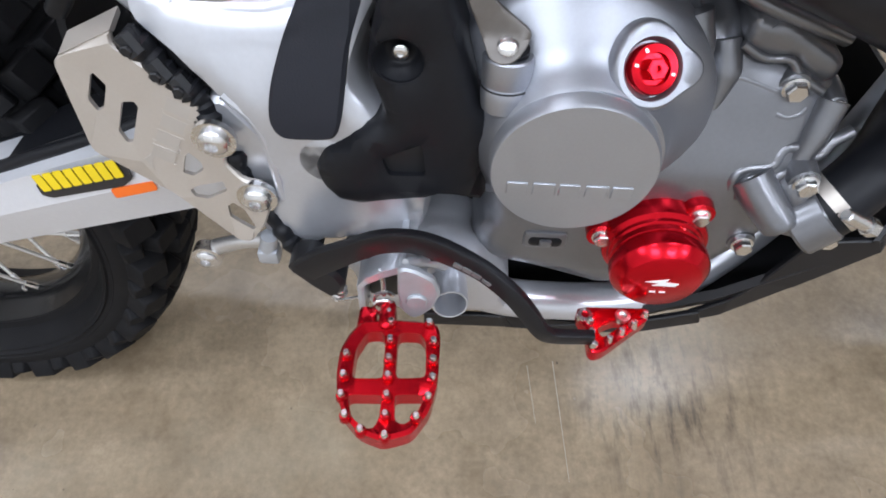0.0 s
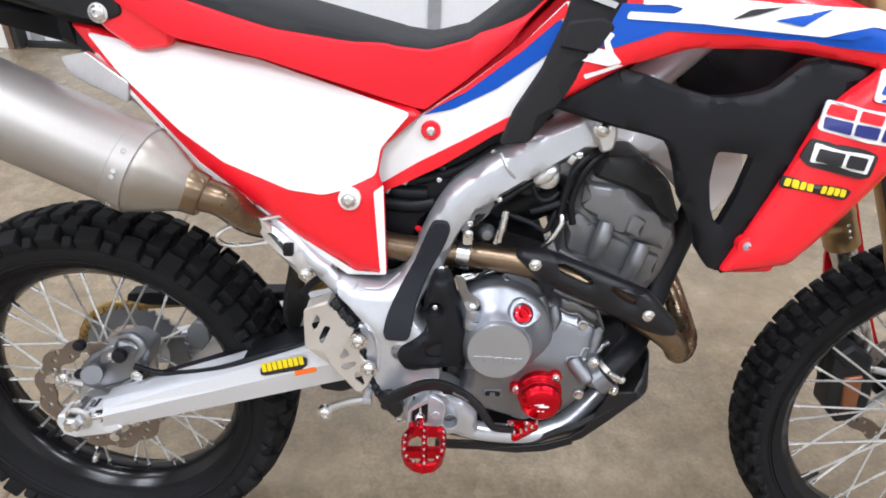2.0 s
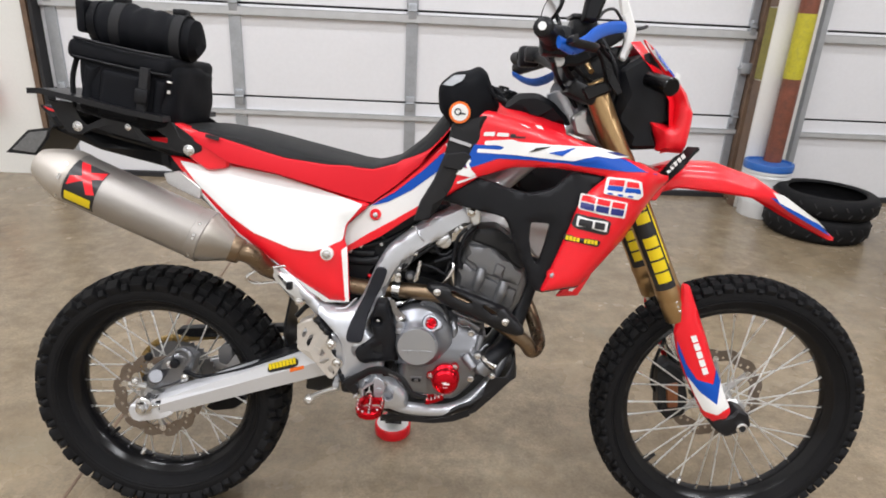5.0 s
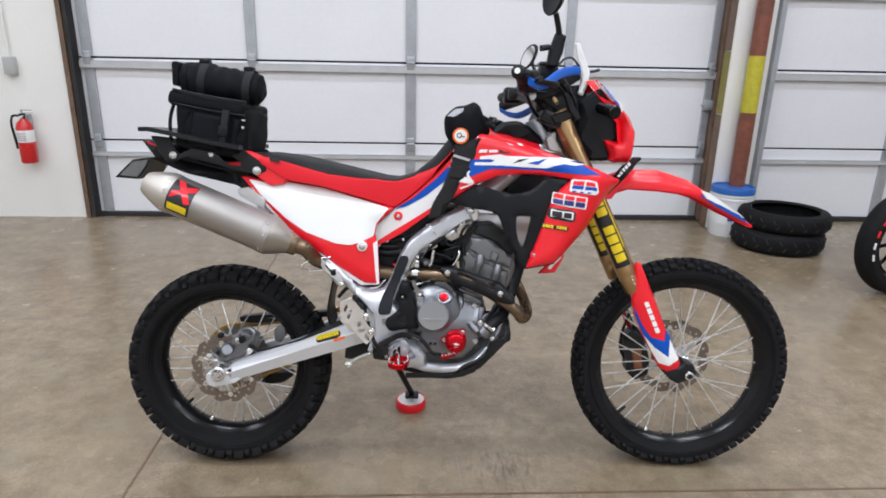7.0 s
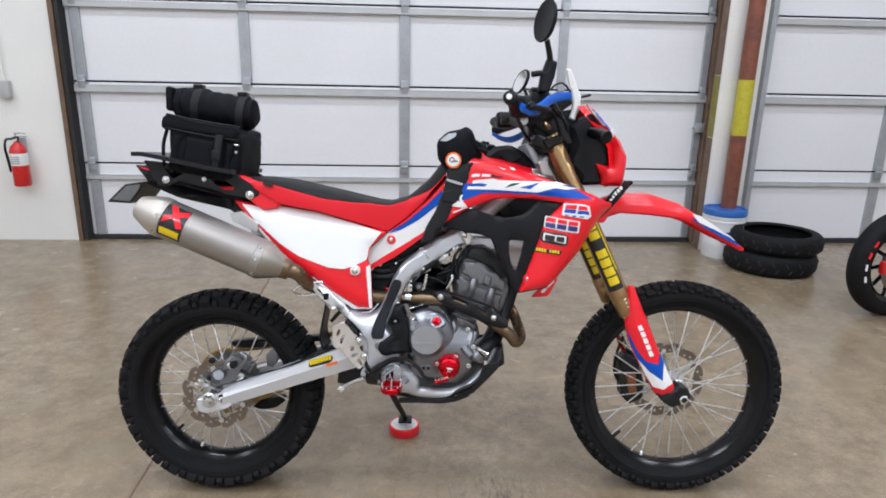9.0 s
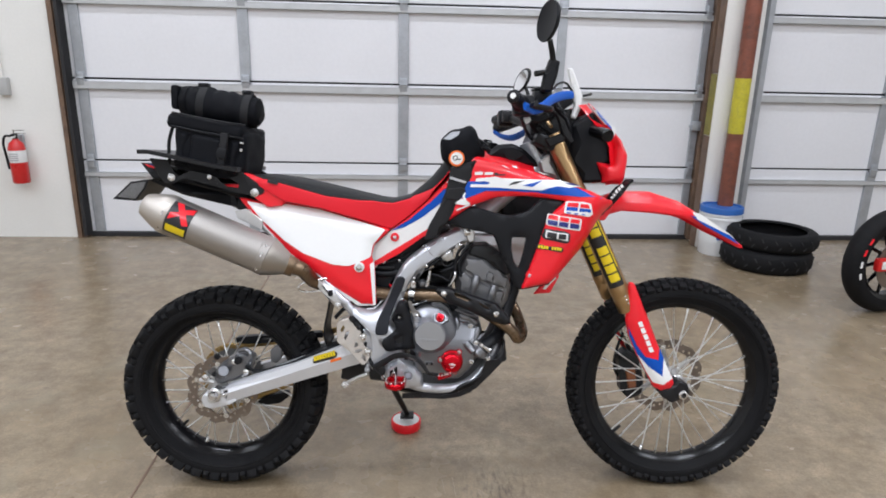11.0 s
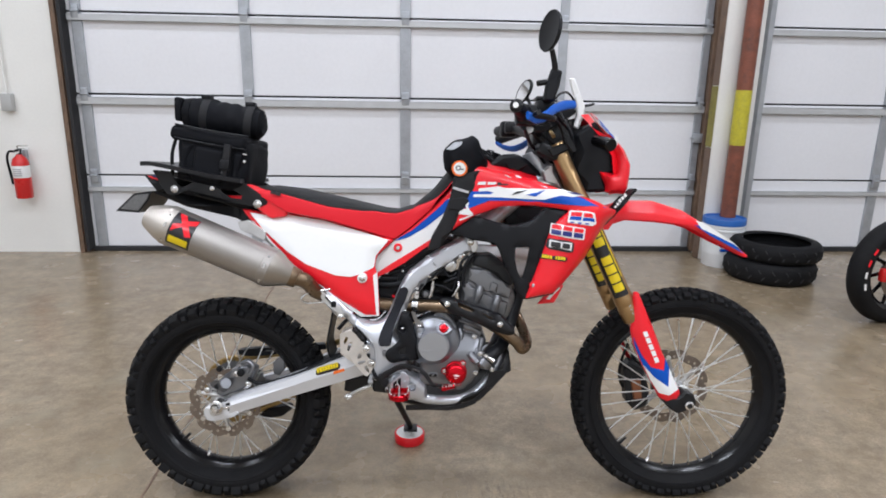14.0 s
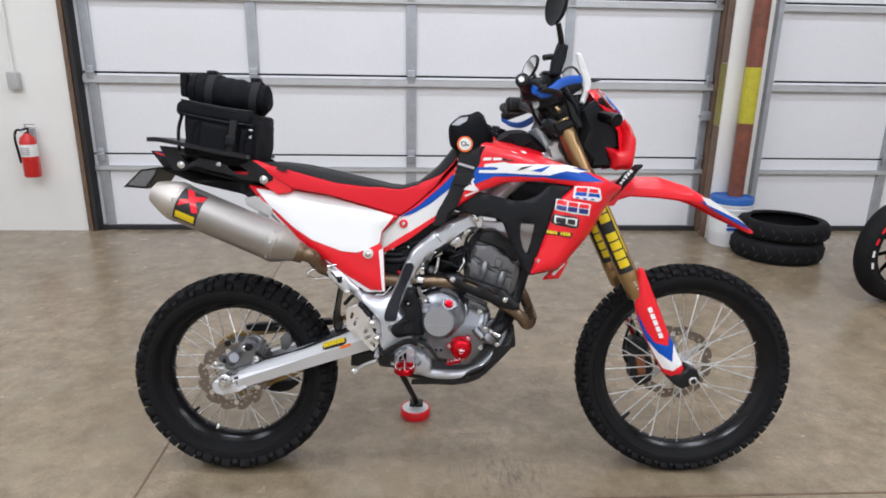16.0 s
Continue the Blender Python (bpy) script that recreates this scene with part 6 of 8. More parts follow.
for p, mt in (([(0.908, 0.981), (0.962, 0.996), (0.935, 0.977)], M_BLUE), ([(0.868, 0.979), (0.884, 0.990), (0.914, 0.995), (0.890, 0.985)], M_STICKB), ([(1.022, 0.990), (1.048, 0.990), (1.070, 0.983), (1.047, 0.984)], M_NAVY), ([(0.962, 0.967), (0.982, 0.975), (1.004, 0.981), (1.006, 0.974), (0.985, 0.967)], M_BLUE)):
    part("graphic_notch", panel(p, raised(tank_y, 0.0054), 0.001, r=0.0015, grid=0.006, bev=0), mt, shroud)
for p in ([(0.777, 1.014), (0.799, 1.016), (0.798, 1.007), (0.775, 1.006)], [(0.804, 1.015), (0.828, 1.015), (0.827, 1.008), (0.803, 1.007)]):
    part("white_bar", panel(p, deco, 0.001, r=0.002, grid=0.05, bev=0), M_WHITE, shroud)
part("dark_bar", panel([(0.831, 1.014), (0.841, 1.014), (0.841, 1.010), (0.861, 1.010), (0.860, 1.007), (0.830, 1.006)], deco, 0.001, r=0.001, grid=0.05, bev=0), M_STICKB, shroud)
# thin white slivers painted on as glints of light near the upper edge
for p in ([(0.849, 1.036), (0.860, 1.033), (0.872, 1.027), (0.862, 1.029)], [(0.879, 1.035), (0.891, 1.034), (0.897, 1.027), (0.885, 1.029)], [(0.944, 1.023), (0.964, 1.017), (0.984, 1.011), (0.962, 1.014)]):
    part("painted_glint", panel(p, deco, 0.001, r=0.001, grid=0.05, bev=0), M_WHITE, shroud)

for p, mt in (([(0.710, 0.922), (0.716, 0.938), (0.738, 0.937), (0.754, 0.934), (0.765, 0.923), (0.751, 0.918), (0.729, 0.921)], M_WHITE), ([(0.718, 0.936), (0.729, 0.945), (0.742, 0.947), (0.743, 0.939)], M_NAVY), ([(0.745, 0.935), (0.742, 0.945), (0.748, 0.956), (0.753, 0.953), (0.748, 0.946), (0.754, 0.934)], M_WHITE), ([(0.724, 0.906), (0.738, 0.911), (0.761, 0.921), (0.768, 0.920), (0.751, 0.912), (0.727, 0.901)], M_WHITE)):
    part("sticker_piece", panel(p, deco2, 0.001, r=0.002, grid=0.012, bev=0), mt, shroud)


def sticker(outline, name, material, label, bars=()):
    st = part(name, panel(outline, raised(tank_y, 0.0040), 0.0025, r=0.004, grid=0.006, bev=0), material, shroud, label)
    for pl, mt in bars:
        part("bar", panel(pl, raised(tank_y, 0.0056 if mt is not M_STICKB else 0.0070), 0.001, r=0.0015, grid=0.005, bev=0), mt, st)
    return st


sticker([(1.030, 0.940), (1.077, 0.939), (1.099, 0.934), (1.107, 0.904), (1.095, 0.897), (1.023, 0.907)], "sticker", M_WHITE, "white sticker with red and blue bars",
        [([(1.035, 0.936), (1.064, 0.936), (1.062, 0.924), (1.032, 0.925)], M_RED), ([(1.032, 0.924), (1.062, 0.923), (1.060, 0.913), (1.029, 0.915)], M_BLUE), ([(1.069, 0.934), (1.092, 0.932), (1.095, 0.921), (1.068, 0.923)], M_RED), ([(1.067, 0.921), (1.097, 0.919), (1.100, 0.909), (1.065, 0.912)], M_BLUE),
         ([(1.031, 0.910), (1.042, 0.909), (1.041, 0.906), (1.030, 0.907)], M_BLUE), ([(1.052, 0.908), (1.062, 0.907), (1.061, 0.903), (1.051, 0.904)], M_BLUE), ([(1.073, 0.906), (1.083, 0.905), (1.083, 0.902), (1.072, 0.903)], M_BLUE)])
sticker([(0.979, 0.905), (1.074, 0.891), (1.071, 0.858), (1.023, 0.864), (0.975, 0.873)], "sticker", M_WHITE, "white sticker with red over navy bars",
        [([(0.983, 0.901), (1.008, 0.898), (1.006, 0.886), (0.980, 0.890)], M_RED), ([(0.980, 0.887), (1.006, 0.884), (1.005, 0.871), (0.979, 0.875)], M_NAVY), ([(1.013, 0.897), (1.038, 0.893), (1.036, 0.882), (1.011, 0.886)], M_RED), ([(1.010, 0.883), (1.036, 0.880), (1.035, 0.867), (1.009, 0.871)], M_NAVY), ([(1.043, 0.892), (1.069, 0.889), (1.067, 0.878), (1.041, 0.881)], M_RED), ([(1.041, 0.879), (1.067, 0.876), (1.066, 0.863), (1.040, 0.866)], M_NAVY)])
sticker([(0.972, 0.863), (1.028, 0.856), (1.043, 0.850), (1.041, 0.825), (1.029, 0.823), (0.972, 0.833), (0.964, 0.841)], "sticker", M_STICKB, "black rounded sticker with pale bars",
        [([(0.975, 0.859), (1.037, 0.850), (1.035, 0.829), (0.973, 0.838)], M_WHITE), ([(0.979, 0.854), (1.005, 0.851), (1.004, 0.836), (0.977, 0.840)], M_STICKB), ([(1.010, 0.850), (1.031, 0.847), (1.030, 0.833), (1.009, 0.836)], M_STICKB)])
sticker([(0.952, 0.818), (1.020, 0.811), (1.026, 0.808), (1.022, 0.797), (0.951, 0.805)], "sticker", M_STICKB, "small black sticker with yellow bars",
        [([(0.956, 0.816), (0.961, 0.816), (0.960, 0.807), (0.955, 0.807)], M_YELLOW), ([(0.962, 0.816), (0.968, 0.816), (0.968, 0.806), (0.962, 0.807)], M_YELLOW), ([(0.970, 0.815), (0.975, 0.815), (0.974, 0.806), (0.969, 0.806)], M_YELLOW), ([(0.976, 0.814), (0.982, 0.814), (0.982, 0.805), (0.976, 0.806)], M_YELLOW), ([(0.992, 0.813), (0.997, 0.813), (0.996, 0.804), (0.991, 0.804)], M_YELLOW), ([(0.999, 0.813), (1.005, 0.812), (1.004, 0.803), (0.998, 0.803)], M_YELLOW), ([(1.006, 0.812), (1.012, 0.811), (1.011, 0.802), (1.006, 0.803)], M_YELLOW), ([(1.013, 0.811), (1.019, 0.810), (1.019, 0.801), (1.013, 0.802)], M_YELLOW)])
q = [(0.937, -0.218, 0.726)][0]
part("grommet", lathe([(0, -0.012), (0.0115, -0.012), (0.0115, 0.0045), (0.0095, 0.0055), (0, 0.0045)], facing(*q), 24), M_RED, shroud)
bolt(q[0], q[1] - 0.006, q[2], 0.0045, shroud, M_GALV)
SR = [(0.917, 0.683), (0.995, 0.700), (0.996, 0.706), (0.915, 0.688)]
part("shroud_lip", panel(SR, raised(shroud_y, -0.004), 0.05, r=0.002, grid=0.05, bev=0.001), M_BLACK, shroud)
inner_line = [(0.689, 0.860), (0.693, 0.876), (0.760, 0.916), (0.797, 0.910), (0.840, 0.898), (0.870, 0.893), (0.890, 0.895), (0.914, 0.902), (0.929, 0.909), (0.944, 0.924), (0.959, 0.940), (0.975, 0.945), (1.032, 0.940), (1.022, 0.925), (1.002, 0.901), (0.983, 0.869), (0.969, 0.831), (0.948, 0.763), (0.924, 0.701), (0.917, 0.682), (0.904, 0.685), (0.889, 0.705), (0.878, 0.738), (0.857, 0.770), (0.846, 0.806), (0.838, 0.825), (0.829, 0.837), (0.805, 0.842), (0.776, 0.845), (0.746, 0.850), (0.701, 0.859)]
inner_surf = raised(shroud_y, -0.008)
part("inner_panel", panel(inner_line, inner_surf, 0.02, [[(0.885, 0.824), (0.887, 0.833), (0.921, 0.834), (0.925, 0.830), (0.918, 0.785), (0.912, 0.761), (0.907, 0.742), (0.900, 0.746), (0.892, 0.764), (0.885, 0.796)]], r=0.003, grid=0.012, bev=0.004, hole_r=0.006), M_BLACK, bike, "matt black inner radiator panel")
part("inner_panel", mirrored(panel(inner_line, inner_surf, 0.02, [[(0.885, 0.824), (0.887, 0.833), (0.921, 0.834), (0.925, 0.830), (0.918, 0.785), (0.912, 0.761), (0.907, 0.742), (0.900, 0.746), (0.892, 0.764), (0.885, 0.796)]], r=0.01, grid=0.04, bev=0.004, hole_r=0.006)), M_BLACK, bike, "matt black inner radiator panel")
part("tank_shell", panel([(0.868, 0.945), (1.089, 0.936), (1.090, 0.867), (0.989, 0.852), (0.913, 0.851), (0.863, 0.889)], -0.07, 0.14, r=0.01, grid=0.04, bev=0.006), M_BLACK, bike, "black plastic tank flank")
part("seat_base", panel([(0.527, 0.831), (0.586, 0.886), (0.652, 0.938), (0.698, 0.987), (0.728, 1.035), (0.731, 0.965), (0.681, 0.901), (0.605, 0.843)], -0.078, 0.156, r=0.004, grid=0.04, bev=0.003), M_SEATRED, bike, "red side below the seat nose")
part("radiator", box(0.925, 0.955, 0.06, 0.17, 0.72, 0.93, 0.004), M_DARKENG, bike, "black radiator")
# tank body between the shrouds
tank_top = curve_at([(0.715, 1.043), (0.764, 1.065), (0.805, 1.059), (0.896, 1.040), (0.988, 1.011), (1.082, 0.977)])
tk = []
for x in np.linspace(0.71, 0.96, 20):
    t = tank_top(x)
    w = min(0.12, -shroud_y(x, 0.9) - 0.012)
    tk.append([(x, -w, t - 0.05), (x, -w, t - 0.02), (x, -w * 0.75, t + 0.0), (x, -w * 0.35, t + 0.02), (x, 0, t + 0.025), (x, w * 0.35, t + 0.02), (x, w * 0.75, t), (x, w, t - 0.02), (x, w, t - 0.05)])
tank = part("fuel_tank", loft(tk, ring=True), M_RED, bike, "red fuel tank between the shrouds")
hump = [(0.799, 1.061), (0.830, 1.079), (0.851, 1.096), (0.895, 1.100), (0.931, 1.083), (0.967, 1.049), (0.976, 1.031), (0.888, 1.039)]
part("tank_cover", panel(hump, -0.07, 0.14, r=0.01, grid=0.02, bev=0.012), M_BLACK, tank, "black tank centre cover")
part("fuel_cap", lathe([(0, 0), (0.036, 0), (0.036, 0.014), (0.032, 0.02), (0.012, 0.022), (0.012, 0.026), (0, 0.026)], Matrix.Translation((0.82, 0, 1.085)) @ Matrix.Rotation(radians(10), 4, "Y"), 32), M_GLOSSB, tank, "black fuel cap")

tab_line = [(0.958, 0.659), (0.989, 0.697), (1.025, 0.725), (1.034, 0.715), (1.008, 0.664)]
tab = part("shroud_tab", panel(tab_line, pillow(tab_line, -0.158, 0.003, 0.006), 0.004, r=0.004, grid=0.008, bev=0.001), M_RED, bike, "red tab under the radiator shroud")
part("tab_streak", panel([(0.985, 0.676), (1.000, 0.697), (1.022, 0.715), (1.024, 0.708), (1.006, 0.690), (0.994, 0.674)], -0.1625, 0.0012, r=0.001, grid=0.02, bev=0), M_WHITE, tab, "white streak")

# ---- forks, front fender, lamp ----
FT, FB = Vector((1.005, -0.10, 1.128)), Vector((1.262, -0.10, 0.602))
ax = (FB - FT).normalized()
for s, mk in ((1, M_GOLD), (-1, M_GOLD)):
    a, b = Vector((FT.x, FT.y * s, FT.z)), Vector((FB.x, FB.y * s, FB.z))
    ft = part("fork_tube", lathe([(0, 0), (0.024, 0), (0.0255, 0.004), (0.0255, 0.16), (0.0285, 0.18), (0.0285, 0.495), (0.030, 0.505), (0.030, 0.525), (0.028, 0.53), (0.029, 0.535), (0.029, (b - a).length - 0.004), (0.026, (b - a).length), (0, (b - a).length)], along(a, b), 32), mk, bike, "gold anodised fork tube")
    part("stanchion", rod(b - ax * 0.02, b + ax * 0.27, 0.0215, steps=24), M_STEEL, bike)
    for k in range(3):
        bolt(*(b - ax * (0.03 + 0.012 * k) + Vector((0.004, -0.0285, 0.0))), 0.003, ft, washer=False)
    # long decal
    side = Vector((0, -1, 0))
    u = ax.cross(side).normalized()

    def wrap(h0, h1, a0, a1, rad, name, material, parent_, label=""):
        rows = []
        for i in range(4):
            h = h0 + (h1 - h0) * i / 3
            rows.append([a + ax * h + (side * math.cos(radians(t)) + u * math.sin(radians(t))) * rad for t in np.linspace(a0, a1, 7)])
        return part(name, loft(rows), material, parent_, label, recalc=False)
    dec = wrap(0.205, 0.497, -34, 66, 0.0291, "decal", M_STICKB, ft, "navy and black fork decal with yellow bars")
    n = 9
    for k in range(n):
        if k == 4:
            continue
        h0 = 0.216 + 0.268 * k / n
        wrap(h0, h0 + 0.268 / n * 0.84, -22, 40, 0.0297, "yellow_bar", M_YELLOW, dec)
    wrap(0.26, 0.44, -40, -32, 0.0297, "fine_yellow_line", M_YELLOW, dec)
clampz = [(0.985, 1.105), (1.055, 0.955)]
for (cx, cz), nm in zip(clampz, ("top_clamp", "lower_clamp")):
    part(nm, join(box(cx - 0.035, cx + 0.03, -0.13, 0.13, cz - 0.018, cz + 0.018, 0.008, m=Matrix.Translation((cx, 0, cz)) @ Matrix.Rotation(radians(24), 4, "Y") @ Matrix.Translation((-cx, 0, -cz)))), M_SATIN, bike, "black fork clamp")
part("steering_head", rod((0.955, 0, 1.11), (1.03, 0, 0.94), 0.035, steps=24), M_FRAME, bike)
both("head_gusset", panel([(0.976, 1.049), (1.010, 1.075), (1.038, 1.006), (1.056, 0.981), (0.986, 1.014)], -0.06, 0.03, r=0.008, grid=0.03, bev=0.006), M_ALU, bike, "silver steering head gusset")
# fork guard
gl = [(1.252, 0.694), (1.268, 0.692), (1.293, 0.636), (1.322, 0.572), (1.353, 0.500), (1.382, 0.437), (1.404, 0.398), (1.411, 0.380), (1.402, 0.362), (1.370, 0.353), (1.346, 0.368), (1.318, 0.418), (1.286, 0.474), (1.259, 0.535), (1.249, 0.575), (1.252, 0.630)]
gsurf = pillow(gl, -0.125, 0.012, 0.034)
fg = part("fork_guard", panel(gl, gsurf, 0.008, r=0.006, grid=0.01, bev=0.002), M_RED, bike, "red white and blue fork guard")
part("fork_guard", mirrored(panel(gl, gsurf, 0.008, r=0.006, grid=0.02, bev=0.002)), M_RED, bike, "red white and blue fork guard")
part("blue_wedge", panel([(1.257, 0.556), (1.284, 0.502), (1.312, 0.466), (1.353, 0.456), (1.358, 0.490), (1.372, 0.460), (1.368, 0.405), (1.327, 0.432), (1.290, 0.470), (1.262, 0.530)], raised(gsurf, 0.0026), 0.0014, r=0.002, grid=0.008, bev=0), M_BLUE, fg)
part("white_wedge", panel([(1.290, 0.471), (1.327, 0.433), (1.368, 0.406), (1.372, 0.461), (1.385, 0.430), (1.403, 0.396), (1.372, 0.378), (1.342, 0.384), (1.317, 0.422)], raised(gsurf, 0.0026), 0.0014, r=0.002, grid=0.008, bev=0), M_WHITE, fg)
g0, g1 = [(1.281, 0.574), (1.326, 0.476)]
lettering("white_lettering", *g0, *g1, 0.013, 5, gsurf, M_WHITE, fg, 0.0032, slant=0.15, gap=0.2)
part("fork_foot", panel([(1.353, 0.361), (1.414, 0.372), (1.423, 0.390), (1.452, 0.379), (1.463, 0.347), (1.443, 0.332), (1.408, 0.316), (1.381, 0.332)], -0.13, 0.05, r=0.006, grid=0.02, bev=0.005), M_SATIN, bike, "black axle foot")
part("axle_end", lathe([(0, -0.04), (0.014, -0.04), (0.014, 0.004), (0.011, 0.006), (0.008, 0.006), (0.007, -0.004), (0, -0.004)], facing(1.438, -0.132, 0.345), 24), M_STEEL, bike)
part("fork_foot", box(1.40, 1.47, 0.07, 0.12, 0.31, 0.38, 0.01), M_SATIN, bike, "black axle foot")
part("axle", rod((1.449, -0.11, 0.342), (1.449, 0.11, 0.342), 0.011), M_STEEL, bike)
cal = [(1.288, 0.406), (1.312, 0.430), (1.355, 0.406), (1.378, 0.327), (1.377, 0.277), (1.333, 0.257), (1.303, 0.287)]
part("front_caliper", panel(cal, 0.05, 0.05, r=0.008, grid=0.03, bev=0.006), M_DARKENG, bike, "front brake caliper")
part("caliper_face", panel([(1.312, 0.364), (1.344, 0.372), (1.353, 0.301), (1.325, 0.297)], 0.044, 0.01, r=0.005, grid=0.03, bev=0.003), M_CALIPER, bike)
part("front_brake_hose", tube([(1.321, 0.090, 0.514), (1.285, 0.080, 0.409), (1.289, 0.080, 0.346), (1.322, 0.080, 0.310)], 0.005, steps=8), M_BLACK, bike)
# front fender: a long channel swept along the wheel's top
fe_top = [(1.181, 0.943), (1.240, 0.961), (1.329, 0.962), (1.419, 0.935), (1.492, 0.893), (1.567, 0.847), (1.646, 0.794)]
fe_low = [(1.191, 0.892), (1.234, 0.908), (1.321, 0.904), (1.410, 0.894), (1.463, 0.877), (1.536, 0.838), (1.631, 0.794)]
sect = []
n = len(fe_top)
widths = [0.05, 0.062, 0.072, 0.07, 0.06, 0.045, 0.012]
ft_, fl_, fw_ = [], [], []
for i in range(31):
    t = i / 30 * (n - 1)
    ft_.append((float(np.interp(t, range(n), [p[0] for p in fe_top])), float(np.interp(t, range(n), [p[1] for p in fe_top]))))
    fl_.append((float(np.interp(t, range(n), [p[0] for p in fe_low])), float(np.interp(t, range(n), [p[1] for p in fe_low]))))
    fw_.append(float(np.interp(t, range(n), widths)))
for (tx, tz), (lx, lz), w in zip(ft_, fl_, fw_):
    ring = []
    prof = [(-1.0, 0.0), (-1.02, 0.25), (-0.93, 0.62), (-0.7, 0.92), (-0.35, 1.0), (0, 1.0), (0.35, 1.0), (0.7, 0.92), (0.93, 0.62), (1.02, 0.25), (1.0, 0.0)]
    ring = [(lx + (tx - lx) * h, w * s, lz + (tz - lz) * h) for s, h in prof]
    ring += [(lx + (tx - lx) * h, w * s * 0.92, lz + (tz - lz) * h - 0.005) for s, h in reversed(prof)]
    sect.append(ring)
fender = part("front_fender", loft(sect, ring=True), M_RED, bike, "red front mudguard with a white and blue tip")


def fender_y(x, z):
    return -float(np.interp(x, [p[0] for p in ft_], fw_)) * 1.0 - 0.001


part("blue_flash", panel([(1.446, 0.893), (1.496, 0.885), (1.587, 0.830), (1.628, 0.800), (1.570, 0.826), (1.497, 0.861)], raised(fender_y, 0.001), 0.0012, r=0.001, grid=0.015, bev=0), M_BLUE, fender)
part("white_flash", panel([(1.449, 0.906), (1.477, 0.899), (1.578, 0.840), (1.606, 0.820), (1.533, 0.854), (1.470, 0.881)], raised(fender_y, 0.0018), 0.0012, r=0.001, grid=0.015, bev=0), M_WHITE, fender)
part("fender_mount", panel([(1.157, 0.922), (1.180, 0.948), (1.204, 0.917), (1.180, 0.875), (1.145, 0.875), (1.127, 0.887)], -0.085, 0.17, r=0.006, grid=0.03, bev=0.003), M_RED, bike)
cowl_line = [(1.108, 1.223), (1.129, 1.208), (1.182, 1.151), (1.214, 1.115), (1.235, 1.072), (1.234, 1.043), (1.229, 1.001), (1.220, 0.984), (1.162, 0.987), (1.164, 1.009), (1.142, 1.050), (1.192, 1.044), (1.195, 1.093), (1.184, 1.115), (1.179, 1.135), (1.122, 1.203)]
cs = pillow(cowl_line, -0.09, 0.02, 0.02)
cowl = part("headlight_cowl", panel(cowl_line, cs, 0.012, r=0.006, grid=0.012, bev=0.003), M_RED, bike, "red headlight surround")
part("headlight_cowl", mirrored(panel(cowl_line, cs, 0.012, r=0.006, grid=0.02, bev=0.003)), M_RED, bike, "red headlight surround")
face = []
for x, z, w in ((1.115, 1.22, 0.07), (1.165, 1.16, 0.095), (1.205, 1.10, 0.10), (1.212, 1.04, 0.10), (1.205, 0.985, 0.08)):
    face.append([(x - 0.03, -w, z - 0.004), (x - 0.006, -w * 0.8, z), (x + 0.004, -w * 0.4, z + 0.002), (x + 0.006, 0, z + 0.003), (x + 0.004, w * 0.4, z + 0.002), (x - 0.006, w * 0.8, z), (x - 0.03, w, z - 0.004)])
part("number_face", loft(face), M_RED, cowl, "red headlight face")
part("white_flash", panel([(1.178, 1.157), (1.188, 1.150), (1.186, 1.127), (1.175, 1.137)], -0.114, 0.002, r=0.001, grid=0.03, bev=0), M_WHITE, cowl)
for p, mt, d in (([(1.112, 1.216), (1.130, 1.204), (1.168, 1.163), (1.162, 1.158), (1.126, 1.197)], M_WHITE, 0.0022), ([(1.128, 1.208), (1.146, 1.190), (1.182, 1.150), (1.178, 1.146), (1.142, 1.184)], M_BLUE, 0.0028)):
    part("cowl_flash", panel(p, raised(cs, d), 0.0012, r=0.001, grid=0.01, bev=0), mt, cowl)
part("headlight", panel([(1.069, 1.160), (1.129, 1.199), (1.183, 1.136), (1.200, 1.051), (1.156, 1.034), (1.172, 0.991), (1.106, 0.985), (1.069, 1.050)], -0.085, 0.17, r=0.01, grid=0.03, bev=0.01), M_BLACK, bike, "black headlight housing")
part("turn_signal", rod([(1.120, -0.120, 1.139), (1.145, -0.200, 1.123)][0], [(1.120, -0.120, 1.139), (1.145, -0.200, 1.123)][1], 0.017, 0.019, 16, 0.003), M_GLOSSB, bike, "black front turn signal")
part("turn_signal", mirrored(rod([(1.120, -0.120, 1.139), (1.145, -0.200, 1.123)][0], [(1.120, -0.120, 1.139), (1.145, -0.200, 1.123)][1], 0.017, 0.019, 16, 0.003)), M_GLOSSB, bike, "black front turn signal")
strap_pts = [(1.155, -0.100, 0.896), (1.173, -0.115, 0.924), (1.207, -0.120, 0.968), (1.242, -0.100, 0.998)]
lift = part("cowl_strap", strap(strap_pts, 0.03, 0.008, across=(0.55, 0, 0.35)), M_BLACK, bike, "black rubber strap with white lettering")
b0, b1 = [(1.185, 0.942), (1.220, 0.982)]
lettering("white_lettering", *b0, *b1, 0.010, 5, lambda x, z: -0.124, M_WHITE, lift, 0.002)

